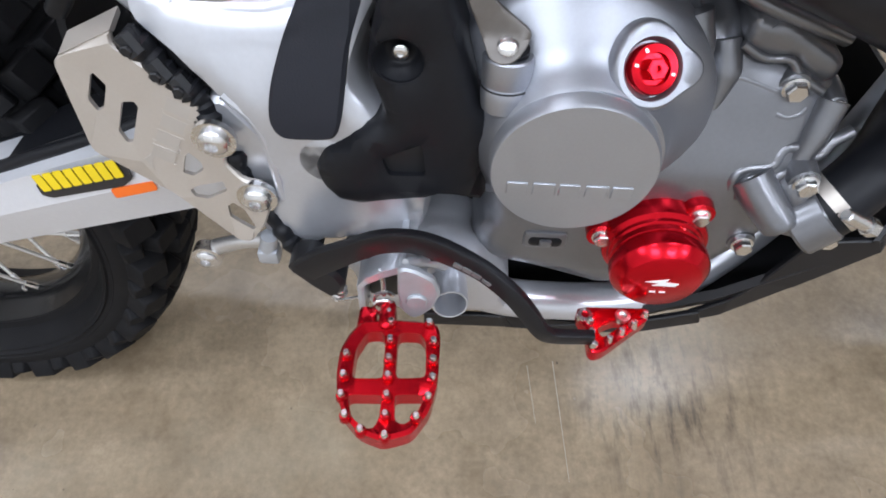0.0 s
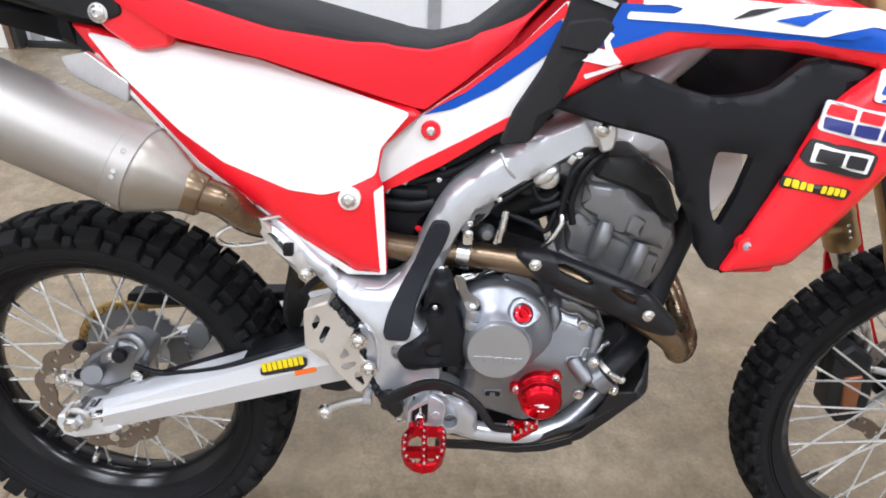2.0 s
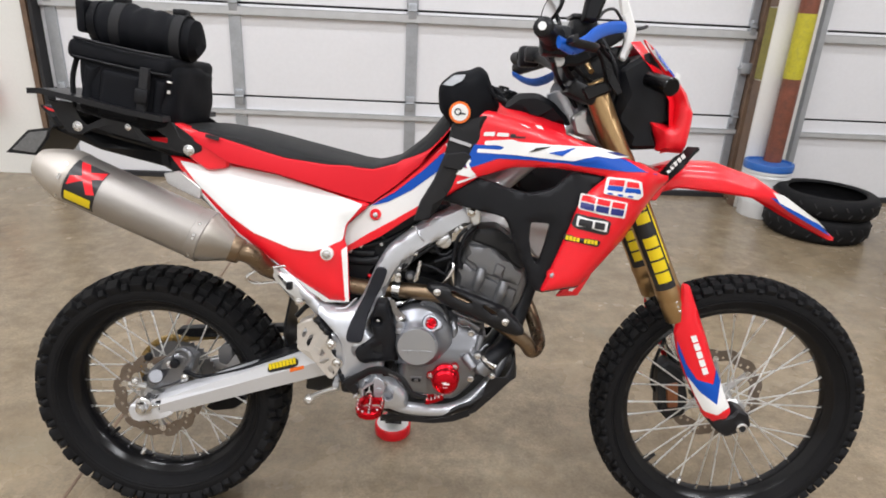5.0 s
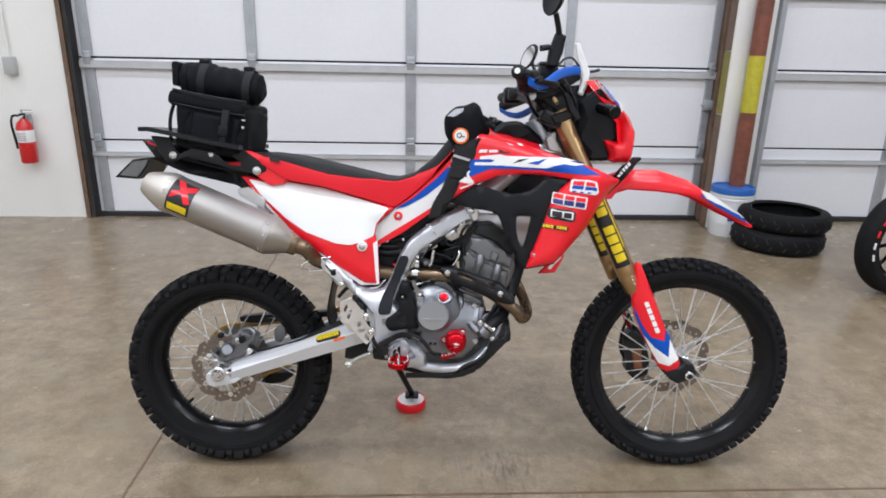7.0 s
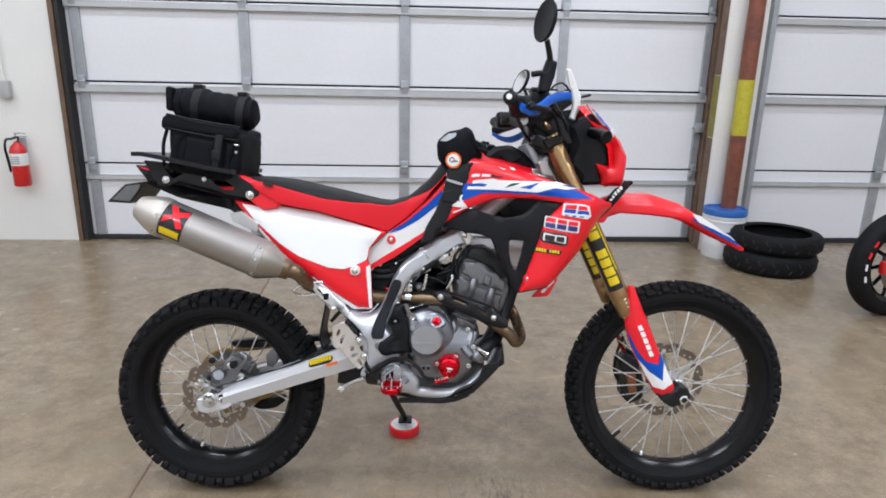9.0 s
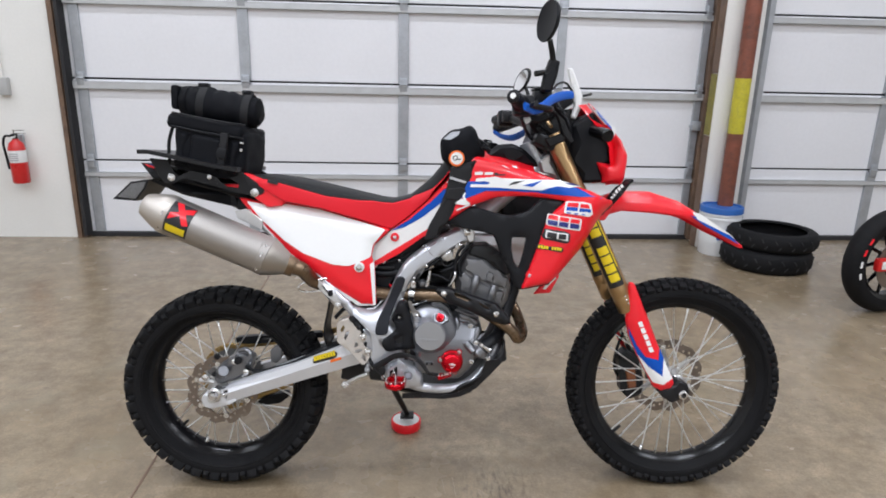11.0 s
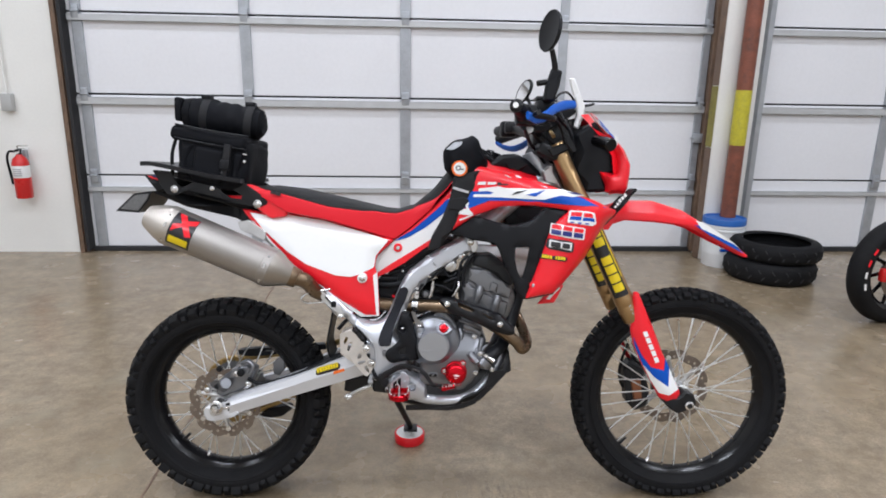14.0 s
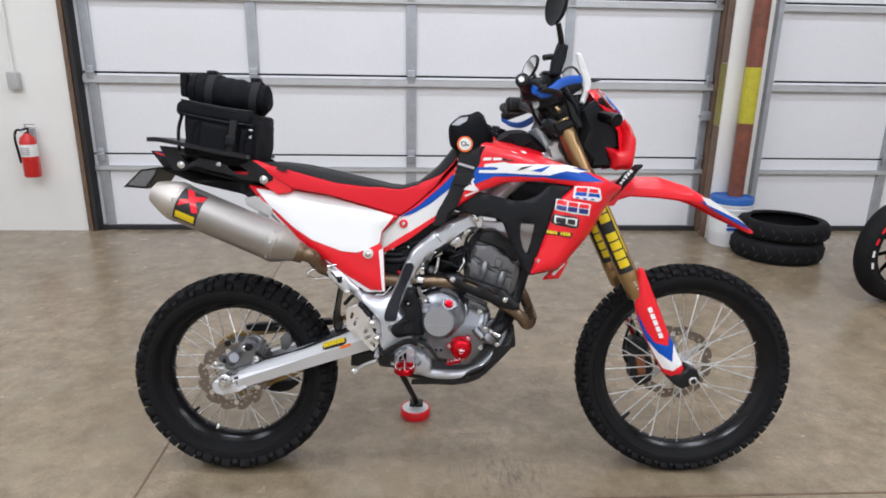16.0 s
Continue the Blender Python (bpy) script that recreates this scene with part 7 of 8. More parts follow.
# ---- handlebar ----
bar = [(0.852, -0.40, 1.205), (0.875, -0.32, 1.200), (0.915, -0.2, 1.19), (0.955, -0.09, 1.165), (0.962, 0, 1.16), (0.955, 0.09, 1.165), (0.920, 0.2, 1.19), (0.895, 0.32, 1.195), (0.885, 0.40, 1.195)]
part("handlebar", tube(bar, 0.0135, steps=16), M_SATIN, bike, "black handlebar")
for s, p0, p1 in ((1, Vector(bar[0]), Vector(bar[1])), (-1, Vector(bar[8]), Vector(bar[7]))):
    d = (p1 - p0).normalized()
    g = part("grip", lathe([(0, -0.004), (0.017, -0.004), (0.018, 0.0)] + [(0.0165 + 0.0012 * (k % 2), 0.008 + 0.006 * k) for k in range(16)] + [(0.024, 0.108), (0.024, 0.113), (0, 0.113)], along(p0, p1), 24), M_BLACK, bike, "black rubber grip")
    part("bar_end", lathe([(0, -0.014), (0.008, -0.014), (0.0155, -0.01), (0.0155, 0), (0, 0)], along(p0, p1), 24), M_SATIN, g)
    part("end_plug", lathe([(0, -0.0165), (0.007, -0.0165), (0.007, -0.012), (0, -0.012)], along(p0, p1), 20), M_WHITE, g)
    sw_c = p0 + d * 0.14
    part("switch_housing", box(sw_c.x - 0.025, sw_c.x + 0.03, sw_c.y - 0.028, sw_c.y + 0.028, sw_c.z - 0.03, sw_c.z + 0.025, 0.01), M_BLACK, bike, "black switch housing")
    pc = p0 + d * 0.19
    part("lever_perch", box(pc.x - 0.02, pc.x + 0.035, pc.y - 0.018, pc.y + 0.018, pc.z - 0.018, pc.z + 0.02, 0.006), M_SATIN, bike)
    part("lever", tube([pc + Vector((0.035, 0, 0.0)), pc + Vector((0.055, -0.06 * s, -0.008)), pc + Vector((0.05, -0.12 * s, -0.012)), p0 + Vector((0.05, 0.02 * s, -0.018)), p0 + Vector((0.055, -0.0 * s, -0.014))], [0.009, 0.009, 0.008, 0.008, 0.009], flat=0.6), M_SATIN, bike, "black brake lever" if s == 1 else "black clutch lever")
part("hand_guard", tube([(1.045, -0.170, 1.236), (1.009, -0.210, 1.229), (0.972, -0.260, 1.214), (0.941, -0.310, 1.191), (0.908, -0.360, 1.178), (0.879, -0.400, 1.183)], [0.011, 0.0125, 0.0125, 0.0125, 0.0125, 0.011], flat=0.4, up=(0, 1, 0)), M_BLUEANO, bike, "blue anodised lever guard")
part("hand_guard", tube([(0.976, 0.240, 1.151), (0.958, 0.290, 1.137), (0.934, 0.340, 1.129), (0.908, 0.390, 1.136), (0.883, 0.430, 1.152)], [0.010, 0.012, 0.0125, 0.012, 0.010], flat=0.5, up=(0, 1, 0)), M_BLUEANO, bike, "blue anodised lever guard")
part("far_grip", rod([(0.892, 0.440, 1.167), (0.966, 0.280, 1.198)][0], [(0.892, 0.440, 1.167), (0.966, 0.280, 1.198)][1], 0.019, 0.024, 20, 0.004), M_BLACK, bike, "black rubber grip and throttle housing")
part("head_bracket", panel([(0.942, 1.184), (0.986, 1.198), (1.086, 1.210), (1.102, 1.171), (1.123, 1.094), (1.134, 1.022), (1.076, 1.051), (1.039, 1.090), (0.996, 1.093), (0.960, 1.113)], -0.035, 0.09, r=0.01, grid=0.04, bev=0.006), M_DARKENG, bike, "black headlight and instrument bracket")
part("clamp_collar", panel([(0.976, 1.113), (1.031, 1.133), (1.042, 1.111), (0.993, 1.087)], -0.135, 0.06, r=0.005, grid=0.03, bev=0.004), M_SATIN, bike, "black upper fork clamp")
part("cable_guide", panel([(1.018, 1.161), (1.036, 1.152), (1.061, 1.110), (1.051, 1.102), (1.031, 1.126)], -0.145, 0.008, r=0.003, grid=0.03, bev=0.001), M_SATIN, bike)
part("brass_fitting", rod([(0.991, -0.100, 1.163), (0.997, -0.120, 1.149)][0], [(0.991, -0.100, 1.163), (0.997, -0.120, 1.149)][1], 0.006), M_GOLD, bike, "brass coloured hose fitting")
part("switch_block", panel([(0.883, 1.204), (0.912, 1.180), (0.949, 1.178), (0.969, 1.190), (0.980, 1.171), (0.955, 1.155), (0.916, 1.153), (0.891, 1.168)], -0.20, 0.04, r=0.006, grid=0.03, bev=0.005), M_BLACK, bike)
part("chrome_cap", lathe([(0, -0.01), (0.012, -0.01), (0.011, 0.002), (0, 0.004)], facing(*[(0.914, -0.200, 1.163)][0]), 20), M_ALU, bike)
for pts, r in (([(0.985, -0.200, 1.249), (1.004, -0.160, 1.266), (1.036, -0.100, 1.277), (1.062, -0.060, 1.263), (1.081, -0.040, 1.237)], 0.0032), ([(1.067, -0.050, 1.260), (1.088, -0.020, 1.281), (1.099, 0.000, 1.263), (1.093, 0.000, 1.232)], 0.003), ([(0.976, -0.200, 1.197), (1.002, -0.160, 1.182), (1.018, -0.140, 1.158), (1.030, -0.130, 1.120)], 0.0045), ([(0.993, -0.180, 1.205), (1.018, -0.140, 1.186), (1.051, -0.100, 1.161), (1.065, -0.090, 1.109)], 0.0045),
               ([(0.922, -0.200, 1.157), (0.955, -0.120, 1.135), (0.993, -0.060, 1.122), (1.035, -0.040, 1.093)], 0.006), ([(0.886, -0.300, 1.158), (0.921, -0.150, 1.133), (0.964, -0.050, 1.100), (0.989, -0.030, 1.072)], 0.005), ([(1.102, -0.020, 1.247), (1.132, 0.020, 1.255), (1.150, 0.050, 1.262)], 0.004)):
    part("cable", tube(pts, r, steps=8), M_BLACK, bike)
part("reservoir", box(0.925, 0.975, -0.25, -0.19, 1.20, 1.24, 0.008), M_BLACK, bike, "black brake fluid reservoir")
part("reservoir_lid", box(0.923, 0.977, -0.252, -0.188, 1.2395, 1.248, 0.003), M_STICKB, bike)
part("red_mark", box(0.935, 0.965, -0.235, -0.205, 1.2485, 1.2495), M_RED, bike)
mir_c = Vector([(0.948, -0.300, 1.407)][0])
MN, MH = Vector((-0.93, -0.37, 0.0)), Vector((0.37, -0.93, 0.0))
mm2 = Matrix(((MH.x * 0.85, -0.1, MN.x, mir_c.x), (MH.y * 0.85, 0, MN.y, mir_c.y), (0, -0.92, 0, mir_c.z), (0, 0, 0, 1)))
mir = part("mirror", lathe([(0, -0.014), (0.03, -0.012), (0.054, -0.004), (0.058, 0.004), (0.056, 0.008), (0.05, 0.006), (0, 0.006)], mm2, 40), M_BLACK, bike, "round black rear-view mirror")
part("mirror_stem", tube([Vector([(0.952, -0.300, 1.360)][0]), Vector([(0.965, -0.280, 1.317)][0]), Vector([(0.967, -0.260, 1.273)][0]), Vector([(0.955, -0.240, 1.231)][0])], [0.007, 0.008, 0.008, 0.009]), M_SATIN, mir)
part("mirror_boot", panel([(0.959, 1.319), (0.985, 1.310), (0.979, 1.272), (0.965, 1.231), (0.938, 1.233), (0.944, 1.275)], -0.285, 0.03, r=0.004, grid=0.03, bev=0.006), M_BLACK, mir, "black folding mirror joint")
part("mirror_clamp", rod([(0.921, -0.280, 1.277), (0.944, -0.270, 1.282)][0], [(0.921, -0.280, 1.277), (0.944, -0.270, 1.282)][1], 0.008), M_SATIN, mir)
m2 = Vector([(0.970, 0.330, 1.331)][0])
mm3 = Matrix(((MH.x * 0.8, -0.25, MN.x, m2.x), (MH.y * 0.8, 0, MN.y, m2.y), (0, -0.75, 0, m2.z), (0, 0, 0, 1)))
mir2 = part("mirror", lathe([(0, -0.014), (0.03, -0.012), (0.054, -0.004), (0.058, 0.004), (0.056, 0.008), (0.05, 0.006), (0, 0.006)], mm3, 40), M_BLACK, bike, "black rear-view mirror")
part("mirror_glass", lathe([(0, 0.0065), (0.05, 0.0065), (0.05, 0.0075), (0, 0.0075)], mm3, 40), M_MIRROR, mir2)
part("mirror_stem", tube([m2, m2 + Vector((0.02, -0.03, -0.06)), m2 + Vector((0.03, -0.06, -0.12))], 0.006), M_SATIN, mir2)
screen = [(1.050, 1.324), (1.065, 1.324), (1.084, 1.278), (1.099, 1.244), (1.096, 1.211), (1.081, 1.175), (1.068, 1.182), (1.076, 1.219), (1.067, 1.266)]
part("wind_deflector", panel(screen, -0.062, 0.02, r=0.004, grid=0.02, bev=0.004), M_WHITE, bike, "white wind deflector")
part("instrument_panel", box(0.975, 1.075, -0.07, 0.07, 1.19, 1.235, 0.01, m=Matrix.Translation((1.02, 0, 1.21)) @ Matrix.Rotation(radians(-35), 4, "Y") @ Matrix.Translation((-1.02, 0, -1.21))), M_BLACK, bike, "black instrument panel")
for pts, r in (([(0.900, -0.250, 1.214), (0.948, -0.150, 1.161), (1.020, -0.080, 1.116), (1.071, -0.050, 1.050)], 0.004), ([(0.958, -0.180, 1.206), (1.039, -0.100, 1.190), (1.062, -0.080, 1.133), (1.050, -0.070, 1.049)], 0.0045), ([(1.013, -0.100, 1.222), (1.044, -0.120, 1.164), (1.060, -0.110, 1.112)], 0.005), ([(0.956, 0.200, 1.174), (0.980, 0.100, 1.141), (1.001, 0.000, 1.093), (1.030, -0.040, 1.049)], 0.005), ([(0.927, 0.280, 1.184), (0.965, 0.200, 1.193), (1.007, 0.100, 1.168)], 0.006)):
    part("cable", tube(pts, r, steps=8), M_BLACK, bike)
part("fuse_block", box(0.962, 0.995, -0.05, 0.05, 1.10, 1.15, 0.010), M_BLACK, bike)
part("bar_clamp", box(0.945, 0.985, -0.06, 0.06, 1.125, 1.185, 0.006), M_SATIN, bike)

# ---- rack, tail, plate ----
rk_top = [(-0.187, 1.056), (-0.161, 1.057), (-0.101, 1.046), (0.02, 1.022), (0.096, 1.010)]
deck = []
for x, z in rk_top:
    deck.append([(x, -0.158, z + 0.002), (x, -0.158, z - 0.010), (x, 0.158, z - 0.010), (x, 0.158, z + 0.002)])
part("rack_deck", loft(deck, ring=True), M_SATIN, bike, "black luggage rack deck")
rs = [(-0.171, 1.035), (-0.119, 1.031), (0.098, 0.999), (0.159, 0.956), (0.162, 0.940), (0.139, 0.930), (0.109, 0.933), (0.035, 0.952), (-0.071, 0.977), (-0.102, 0.962), (-0.130, 0.962), (-0.145, 0.986)]
for b in (panel(rs, -0.118, 0.006, [[(0.022, 0.987), (0.048, 0.990), (0.088, 0.964), (0.086, 0.953), (0.054, 0.956), (0.032, 0.971)], [(-0.111, 1.016), (-0.078, 1.007), (-0.054, 1.000), (-0.088, 0.983), (-0.100, 0.995)]], r=0.006, grid=0.03, bev=0.0015),):
    both("rack_side_plate", b, M_SATIN, bike, "black perforated rack side plate")
for q, r in (([(-0.107, -0.120, 0.980)][0], 0.008), ([(0.134, -0.120, 0.940)][0], 0.009), ([(0.003, -0.120, 0.983)][0], 0.005)):
    bolt(*q, r, bike)
tail = [(-0.213, 1.021), (-0.138, 1.009), (-0.055, 0.973), (0.097, 0.962), (0.096, 0.927), (0.029, 0.936), (-0.055, 0.956), (-0.139, 0.975), (-0.173, 0.968), (-0.186, 0.985)]
part("tail_fairing", panel(tail, -0.085, 0.17, r=0.006, grid=0.03, bev=0.006), M_BLACK, bike, "black and red tail fairing")
part("red_trim", panel([(-0.199, 1.018), (-0.143, 1.002), (-0.137, 0.996), (-0.189, 1.010)], -0.0875, 0.003, r=0.001, grid=0.05, bev=0), M_RED, bike)
part("navy_trim", panel([(-0.186, 1.020), (-0.143, 1.012), (-0.137, 1.002), (-0.176, 1.012)], -0.0875, 0.003, r=0.001, grid=0.05, bev=0), M_NAVY, bike)
part("red_trim", panel([(-0.047, 0.977), (0.036, 0.962), (0.103, 0.963), (0.102, 0.935), (0.027, 0.951)], -0.0875, 0.003, r=0.003, grid=0.05, bev=0), M_RED, bike)
part("tail_cover", panel([(0.060, 0.991), (0.106, 0.997), (0.206, 0.965), (0.239, 0.940), (0.213, 0.903), (0.171, 0.897), (0.138, 0.919), (0.105, 0.955)], -0.115, 0.03, r=0.006, grid=0.02, bev=0.004), M_RED, bike, "red tail cover")
lp = [(-0.300, 0.910), (-0.245, 0.963), (-0.191, 0.971), (-0.199, 0.947), (-0.231, 0.906)]
part("plate_holder", loft([[(x - 0.002, y, z) for x, z in (lp[0], lp[1], lp[2], lp[3], lp[4])] for y in (-0.075, 0.075)], ring=True), M_SATIN, bike, "dark licence plate carrier")
part("plate_face", panel([(-0.286, 0.917), (-0.243, 0.958), (-0.200, 0.964), (-0.206, 0.948), (-0.234, 0.912)], -0.0785, 0.002, r=0.003, grid=0.05, bev=0.0005), M_PRINT, bike, "dark grey face of the plate carrier")
part("rear_mudguard", panel([(-0.199, 0.967), (-0.147, 0.971), (0.056, 0.932), (0.225, 0.781), (0.294, 0.729), (0.268, 0.711), (0.157, 0.815), (0.055, 0.892), (-0.098, 0.925)], -0.06, 0.12, r=0.01, grid=0.04, bev=0.006), M_BLACK, bike, "black rear mudguard")
part("mud_flap", strap([(0.352, 0.000, 0.649), (0.337, 0.000, 0.575), (0.327, -0.010, 0.504), (0.338, -0.010, 0.457)], 0.12, 0.006), M_BLACK, bike, "black rubber mud flap")

# ---- heel guard, peg, pedal ----
hg = [(0.379, 0.561), (0.384, 0.566), (0.416, 0.581), (0.414, 0.573), (0.425, 0.564), (0.436, 0.555), (0.452, 0.542), (0.451, 0.528), (0.457, 0.523), (0.464, 0.516), (0.458, 0.503), (0.467, 0.490), (0.479, 0.488), (0.482, 0.474), (0.475, 0.456), (0.463, 0.440), (0.455, 0.441), (0.422, 0.477), (0.381, 0.506)]
hp = part("heel_guard", panel(hg, heel_y, 0.004, [[(0.3986, 0.5560), (0.4032, 0.5489), (0.3972, 0.5346), (0.3929, 0.5326), (0.3902, 0.5398), (0.3965, 0.5548)], [(0.4086, 0.5392), (0.4154, 0.5399), (0.4169, 0.5366), (0.4071, 0.5134), (0.4034, 0.5126), (0.4007, 0.5204)], [(0.435, 0.505), (0.438, 0.508), (0.444, 0.501), (0.444, 0.496), (0.437, 0.491), (0.431, 0.493)], [(0.432, 0.480), (0.438, 0.484), (0.454, 0.488), (0.455, 0.481), (0.442, 0.474), (0.434, 0.475)], [(0.453, 0.469), (0.457, 0.472), (0.463, 0.467), (0.468, 0.453), (0.466, 0.450), (0.453, 0.460)]], r=0.004, grid=0.02, bev=0.0012, hole_r=0.0012), M_PLATE, bike, "bead-blasted steel heel guard with slots")
h0, h1 = [(0.416, 0.506), (0.437, 0.547)]
part("engraved_mark", panel([(0.411, 0.503), (0.419, 0.509), (0.415, 0.500), (0.415, 0.494)], raised(heel_y, 0.0001), 0.001, r=0, grid=0.05, bev=0), M_ENGRAVE, hp)
lettering("engraved_mark", *h0, *h1, -0.013, 4, heel_y, M_ENGRAVE, hp, 0.0001, slant=0.0, gap=0.25, label="engraved mark on the guard")
for q in ([(0.458, -0.171, 0.523)][0], [(0.473, -0.171, 0.477)][0]):
    part("washer", lathe([(0, -0.003), (0.0125, -0.003), (0.0125, 0.001), (0, 0.001)], facing(*q), 28), M_STEEL, hp)
    bolt(q[0], q[1] - 0.001, q[2], 0.0085, hp, washer=False)
part("guard_flange", loft([[(x, heel_y(x, z), z), (x, heel_y(x, z) + 0.016, z + 0.004), (x, heel_y(x, z) + 0.016, z), (x, heel_y(x, z) + 0.004, z - 0.003)] for x, z in [(0.384, 0.566), (0.416, 0.581)]], ring=True), M_PLATE, hp)
part("master_cylinder", join(rod((0.432, -0.135, 0.585), (0.465, -0.14, 0.49), 0.014, ends=0.002), rod((0.465, -0.14, 0.49), (0.482, -0.145, 0.44), 0.006)), M_DARKENG, bike, "black rear brake master cylinder")
boot_line = spline([(0.419, -0.153, 0.5768), (0.4285, -0.154, 0.568), (0.4357, -0.155, 0.558), (0.4422, -0.156, 0.5493), (0.4484, -0.157, 0.5441), (0.4532, -0.158, 0.5374), (0.4535, -0.159, 0.5287), (0.449, -0.159, 0.521)], 5)
part("master_boot", tube(boot_line, [(0.0062, 0.0080, 0.0072)[k % 3] + 0.0012 * math.sin(k * 0.45) for k in range(len(boot_line))], per=2, steps=12), M_BLACK, bike, "black ribbed rubber boot")
for x, z in ((0.4245, 0.5740), (0.4345, 0.5590), (0.4440, 0.5500)):
    part("hose_fitting", join(rod((x - 0.003, -0.158, z + 0.006), (x + 0.004, -0.160, z - 0.005), 0.0058, steps=8, ends=0.001), rod((x, -0.160, z), (x, -0.166, z), 0.0035, steps=6, ends=0.0008)), M_DARKENG, bike)
rod_line = spline([(0.4625, -0.160, 0.505), (0.464, -0.162, 0.485), (0.477, -0.166, 0.458), (0.486, -0.172, 0.440), (0.495, -0.178, 0.432)], 5)
part("rod_boot", tube(rod_line, [(0.0052, 0.0068, 0.0060)[k % 3] for k in range(len(rod_line))], per=2, steps=12), M_BLACK, bike, "black ribbed rubber boot on the brake rod")
part("rod_clevis", join(rod((0.474, -0.172, 0.442), (0.470, -0.172, 0.425), 0.006, steps=10), box(0.464, 0.478, -0.178, -0.166, 0.418, 0.430, 0.002)), M_GALV, bike, "zinc plated clevis")
part("brake_line_banjo", tube([(0.43, -0.135, 0.59), (0.40, -0.13, 0.60), (0.37, -0.125, 0.57)], 0.006), M_BLACK, bike)
part("frame_gusset", panel([(0.454, 0.542), (0.465, 0.543), (0.482, 0.518), (0.487, 0.487), (0.492, 0.446), (0.472, 0.436), (0.465, 0.472), (0.452, 0.502)], -0.160, 0.03, r=0.006, grid=0.02, bev=0.003), M_FRAME, bike)
part("shift_shaft_arm", tube([(0.395, -0.120, 0.356), (0.431, -0.130, 0.381), (0.471, -0.140, 0.400)], [0.007, 0.006, 0.006]), M_ALU, bike, "alloy linkage arm")
q = [(0.399, -0.130, 0.358)][0]
bolt(*q, 0.009, bike)
part("linkage_block", panel([(0.382, 0.394), (0.450, 0.409), (0.464, 0.376), (0.414, 0.353), (0.378, 0.357)], -0.07, 0.12, r=0.006, grid=0.04, bev=0.004), M_DARKENG, bike)
# black pivot cover
pc = [(0.561, 0.630), (0.581, 0.631), (0.586, 0.622), (0.592, 0.601), (0.599, 0.580), (0.606, 0.560), (0.614, 0.545), (0.610, 0.533), (0.608, 0.515), (0.613, 0.489), (0.571, 0.486), (0.538, 0.479), (0.524, 0.482), (0.515, 0.494), (0.512, 0.507), (0.519, 0.521), (0.540, 0.536), (0.554, 0.545), (0.553, 0.556), (0.547, 0.574), (0.550, 0.594), (0.555, 0.615)]
pv = part("pivot_cover", panel(pc, pillow(pc, -0.171, 0.008, 0.010), 0.035, [[(0.552, 0.520), (0.575, 0.532), (0.577, 0.508), (0.556, 0.507)], [(0.564 + 0.0125 * math.cos(-2 * math.pi * k / 16), 0.584 + 0.0125 * math.sin(-2 * math.pi * k / 16)) for k in range(16)]], r=0.005, grid=0.009, bev=0.003), M_BLACK, bike, "black plastic side guard")
q = [(0.564, -0.175, 0.585)][0]
part("bolt_well", lathe([(0.0132, -0.0015), (0.0122, -0.004), (0.0085, -0.012), (0.007, -0.013), (0.0, -0.013), (0.0, -0.016), (0.0132, -0.016)], facing(q[0], -0.178, q[2] - 0.001), 28), M_BLACK, pv)
# dark block added behind the hole to stand in for its shade
part("recess_shade", box(0.548, 0.580, -0.1725, -0.146, 0.502, 0.538, 0.001), M_DARKENG, pv)
bolt(q[0], -0.1670, q[2] - 0.001, 0.0044, pv, washer=False)
part("pivot_bushing", lathe([(0.0, -0.02), (0.019, -0.02), (0.019, 0.0), (0.016, 0.002), (0, 0.002)], facing(0.520, -0.168, 0.510), 32), M_FRAME, bike)
# foot peg (level plate with teeth)
PZ = 0.422
peg = part("foot_peg", on_top(panel([(0.5395, -0.2202), (0.5335, -0.2285), (0.5290, -0.2409), (0.5290, -0.2560), (0.5308, -0.2680), (0.5362, -0.2828), (0.5470, -0.2935), (0.5610, -0.2980), (0.5770, -0.2925), (0.5862, -0.2781), (0.5900, -0.2600), (0.5902, -0.2290), (0.5880, -0.2200), (0.5820, -0.2180), (0.5609, -0.2175)], -PZ, 0.0145,
           [[(0.5385, -0.2400), (0.5440, -0.2275), (0.5535, -0.2265), (0.5560, -0.2322), (0.5570, -0.2570), (0.5555, -0.2590), (0.5400, -0.2600), (0.5385, -0.2580)], [(0.5634, -0.2290), (0.5658, -0.2265), (0.5770, -0.2262), (0.5812, -0.2320), (0.5825, -0.2550), (0.5805, -0.2570), (0.5665, -0.2585), (0.5645, -0.2560)], [(0.5378, -0.2725), (0.5395, -0.2705), (0.5570, -0.2697), (0.5580, -0.2715), (0.5575, -0.2849), (0.5550, -0.2905), (0.5495, -0.2905), (0.5420, -0.2845)], [(0.5652, -0.2705), (0.5670, -0.2690), (0.5815, -0.2680), (0.5828, -0.2700), (0.5785, -0.2813), (0.5725, -0.2873), (0.5668, -0.2855)]], r=0.004, grid=0.02, bev=0.0022)), M_REDANO, bike, "red anodised wide foot peg with steel studs")
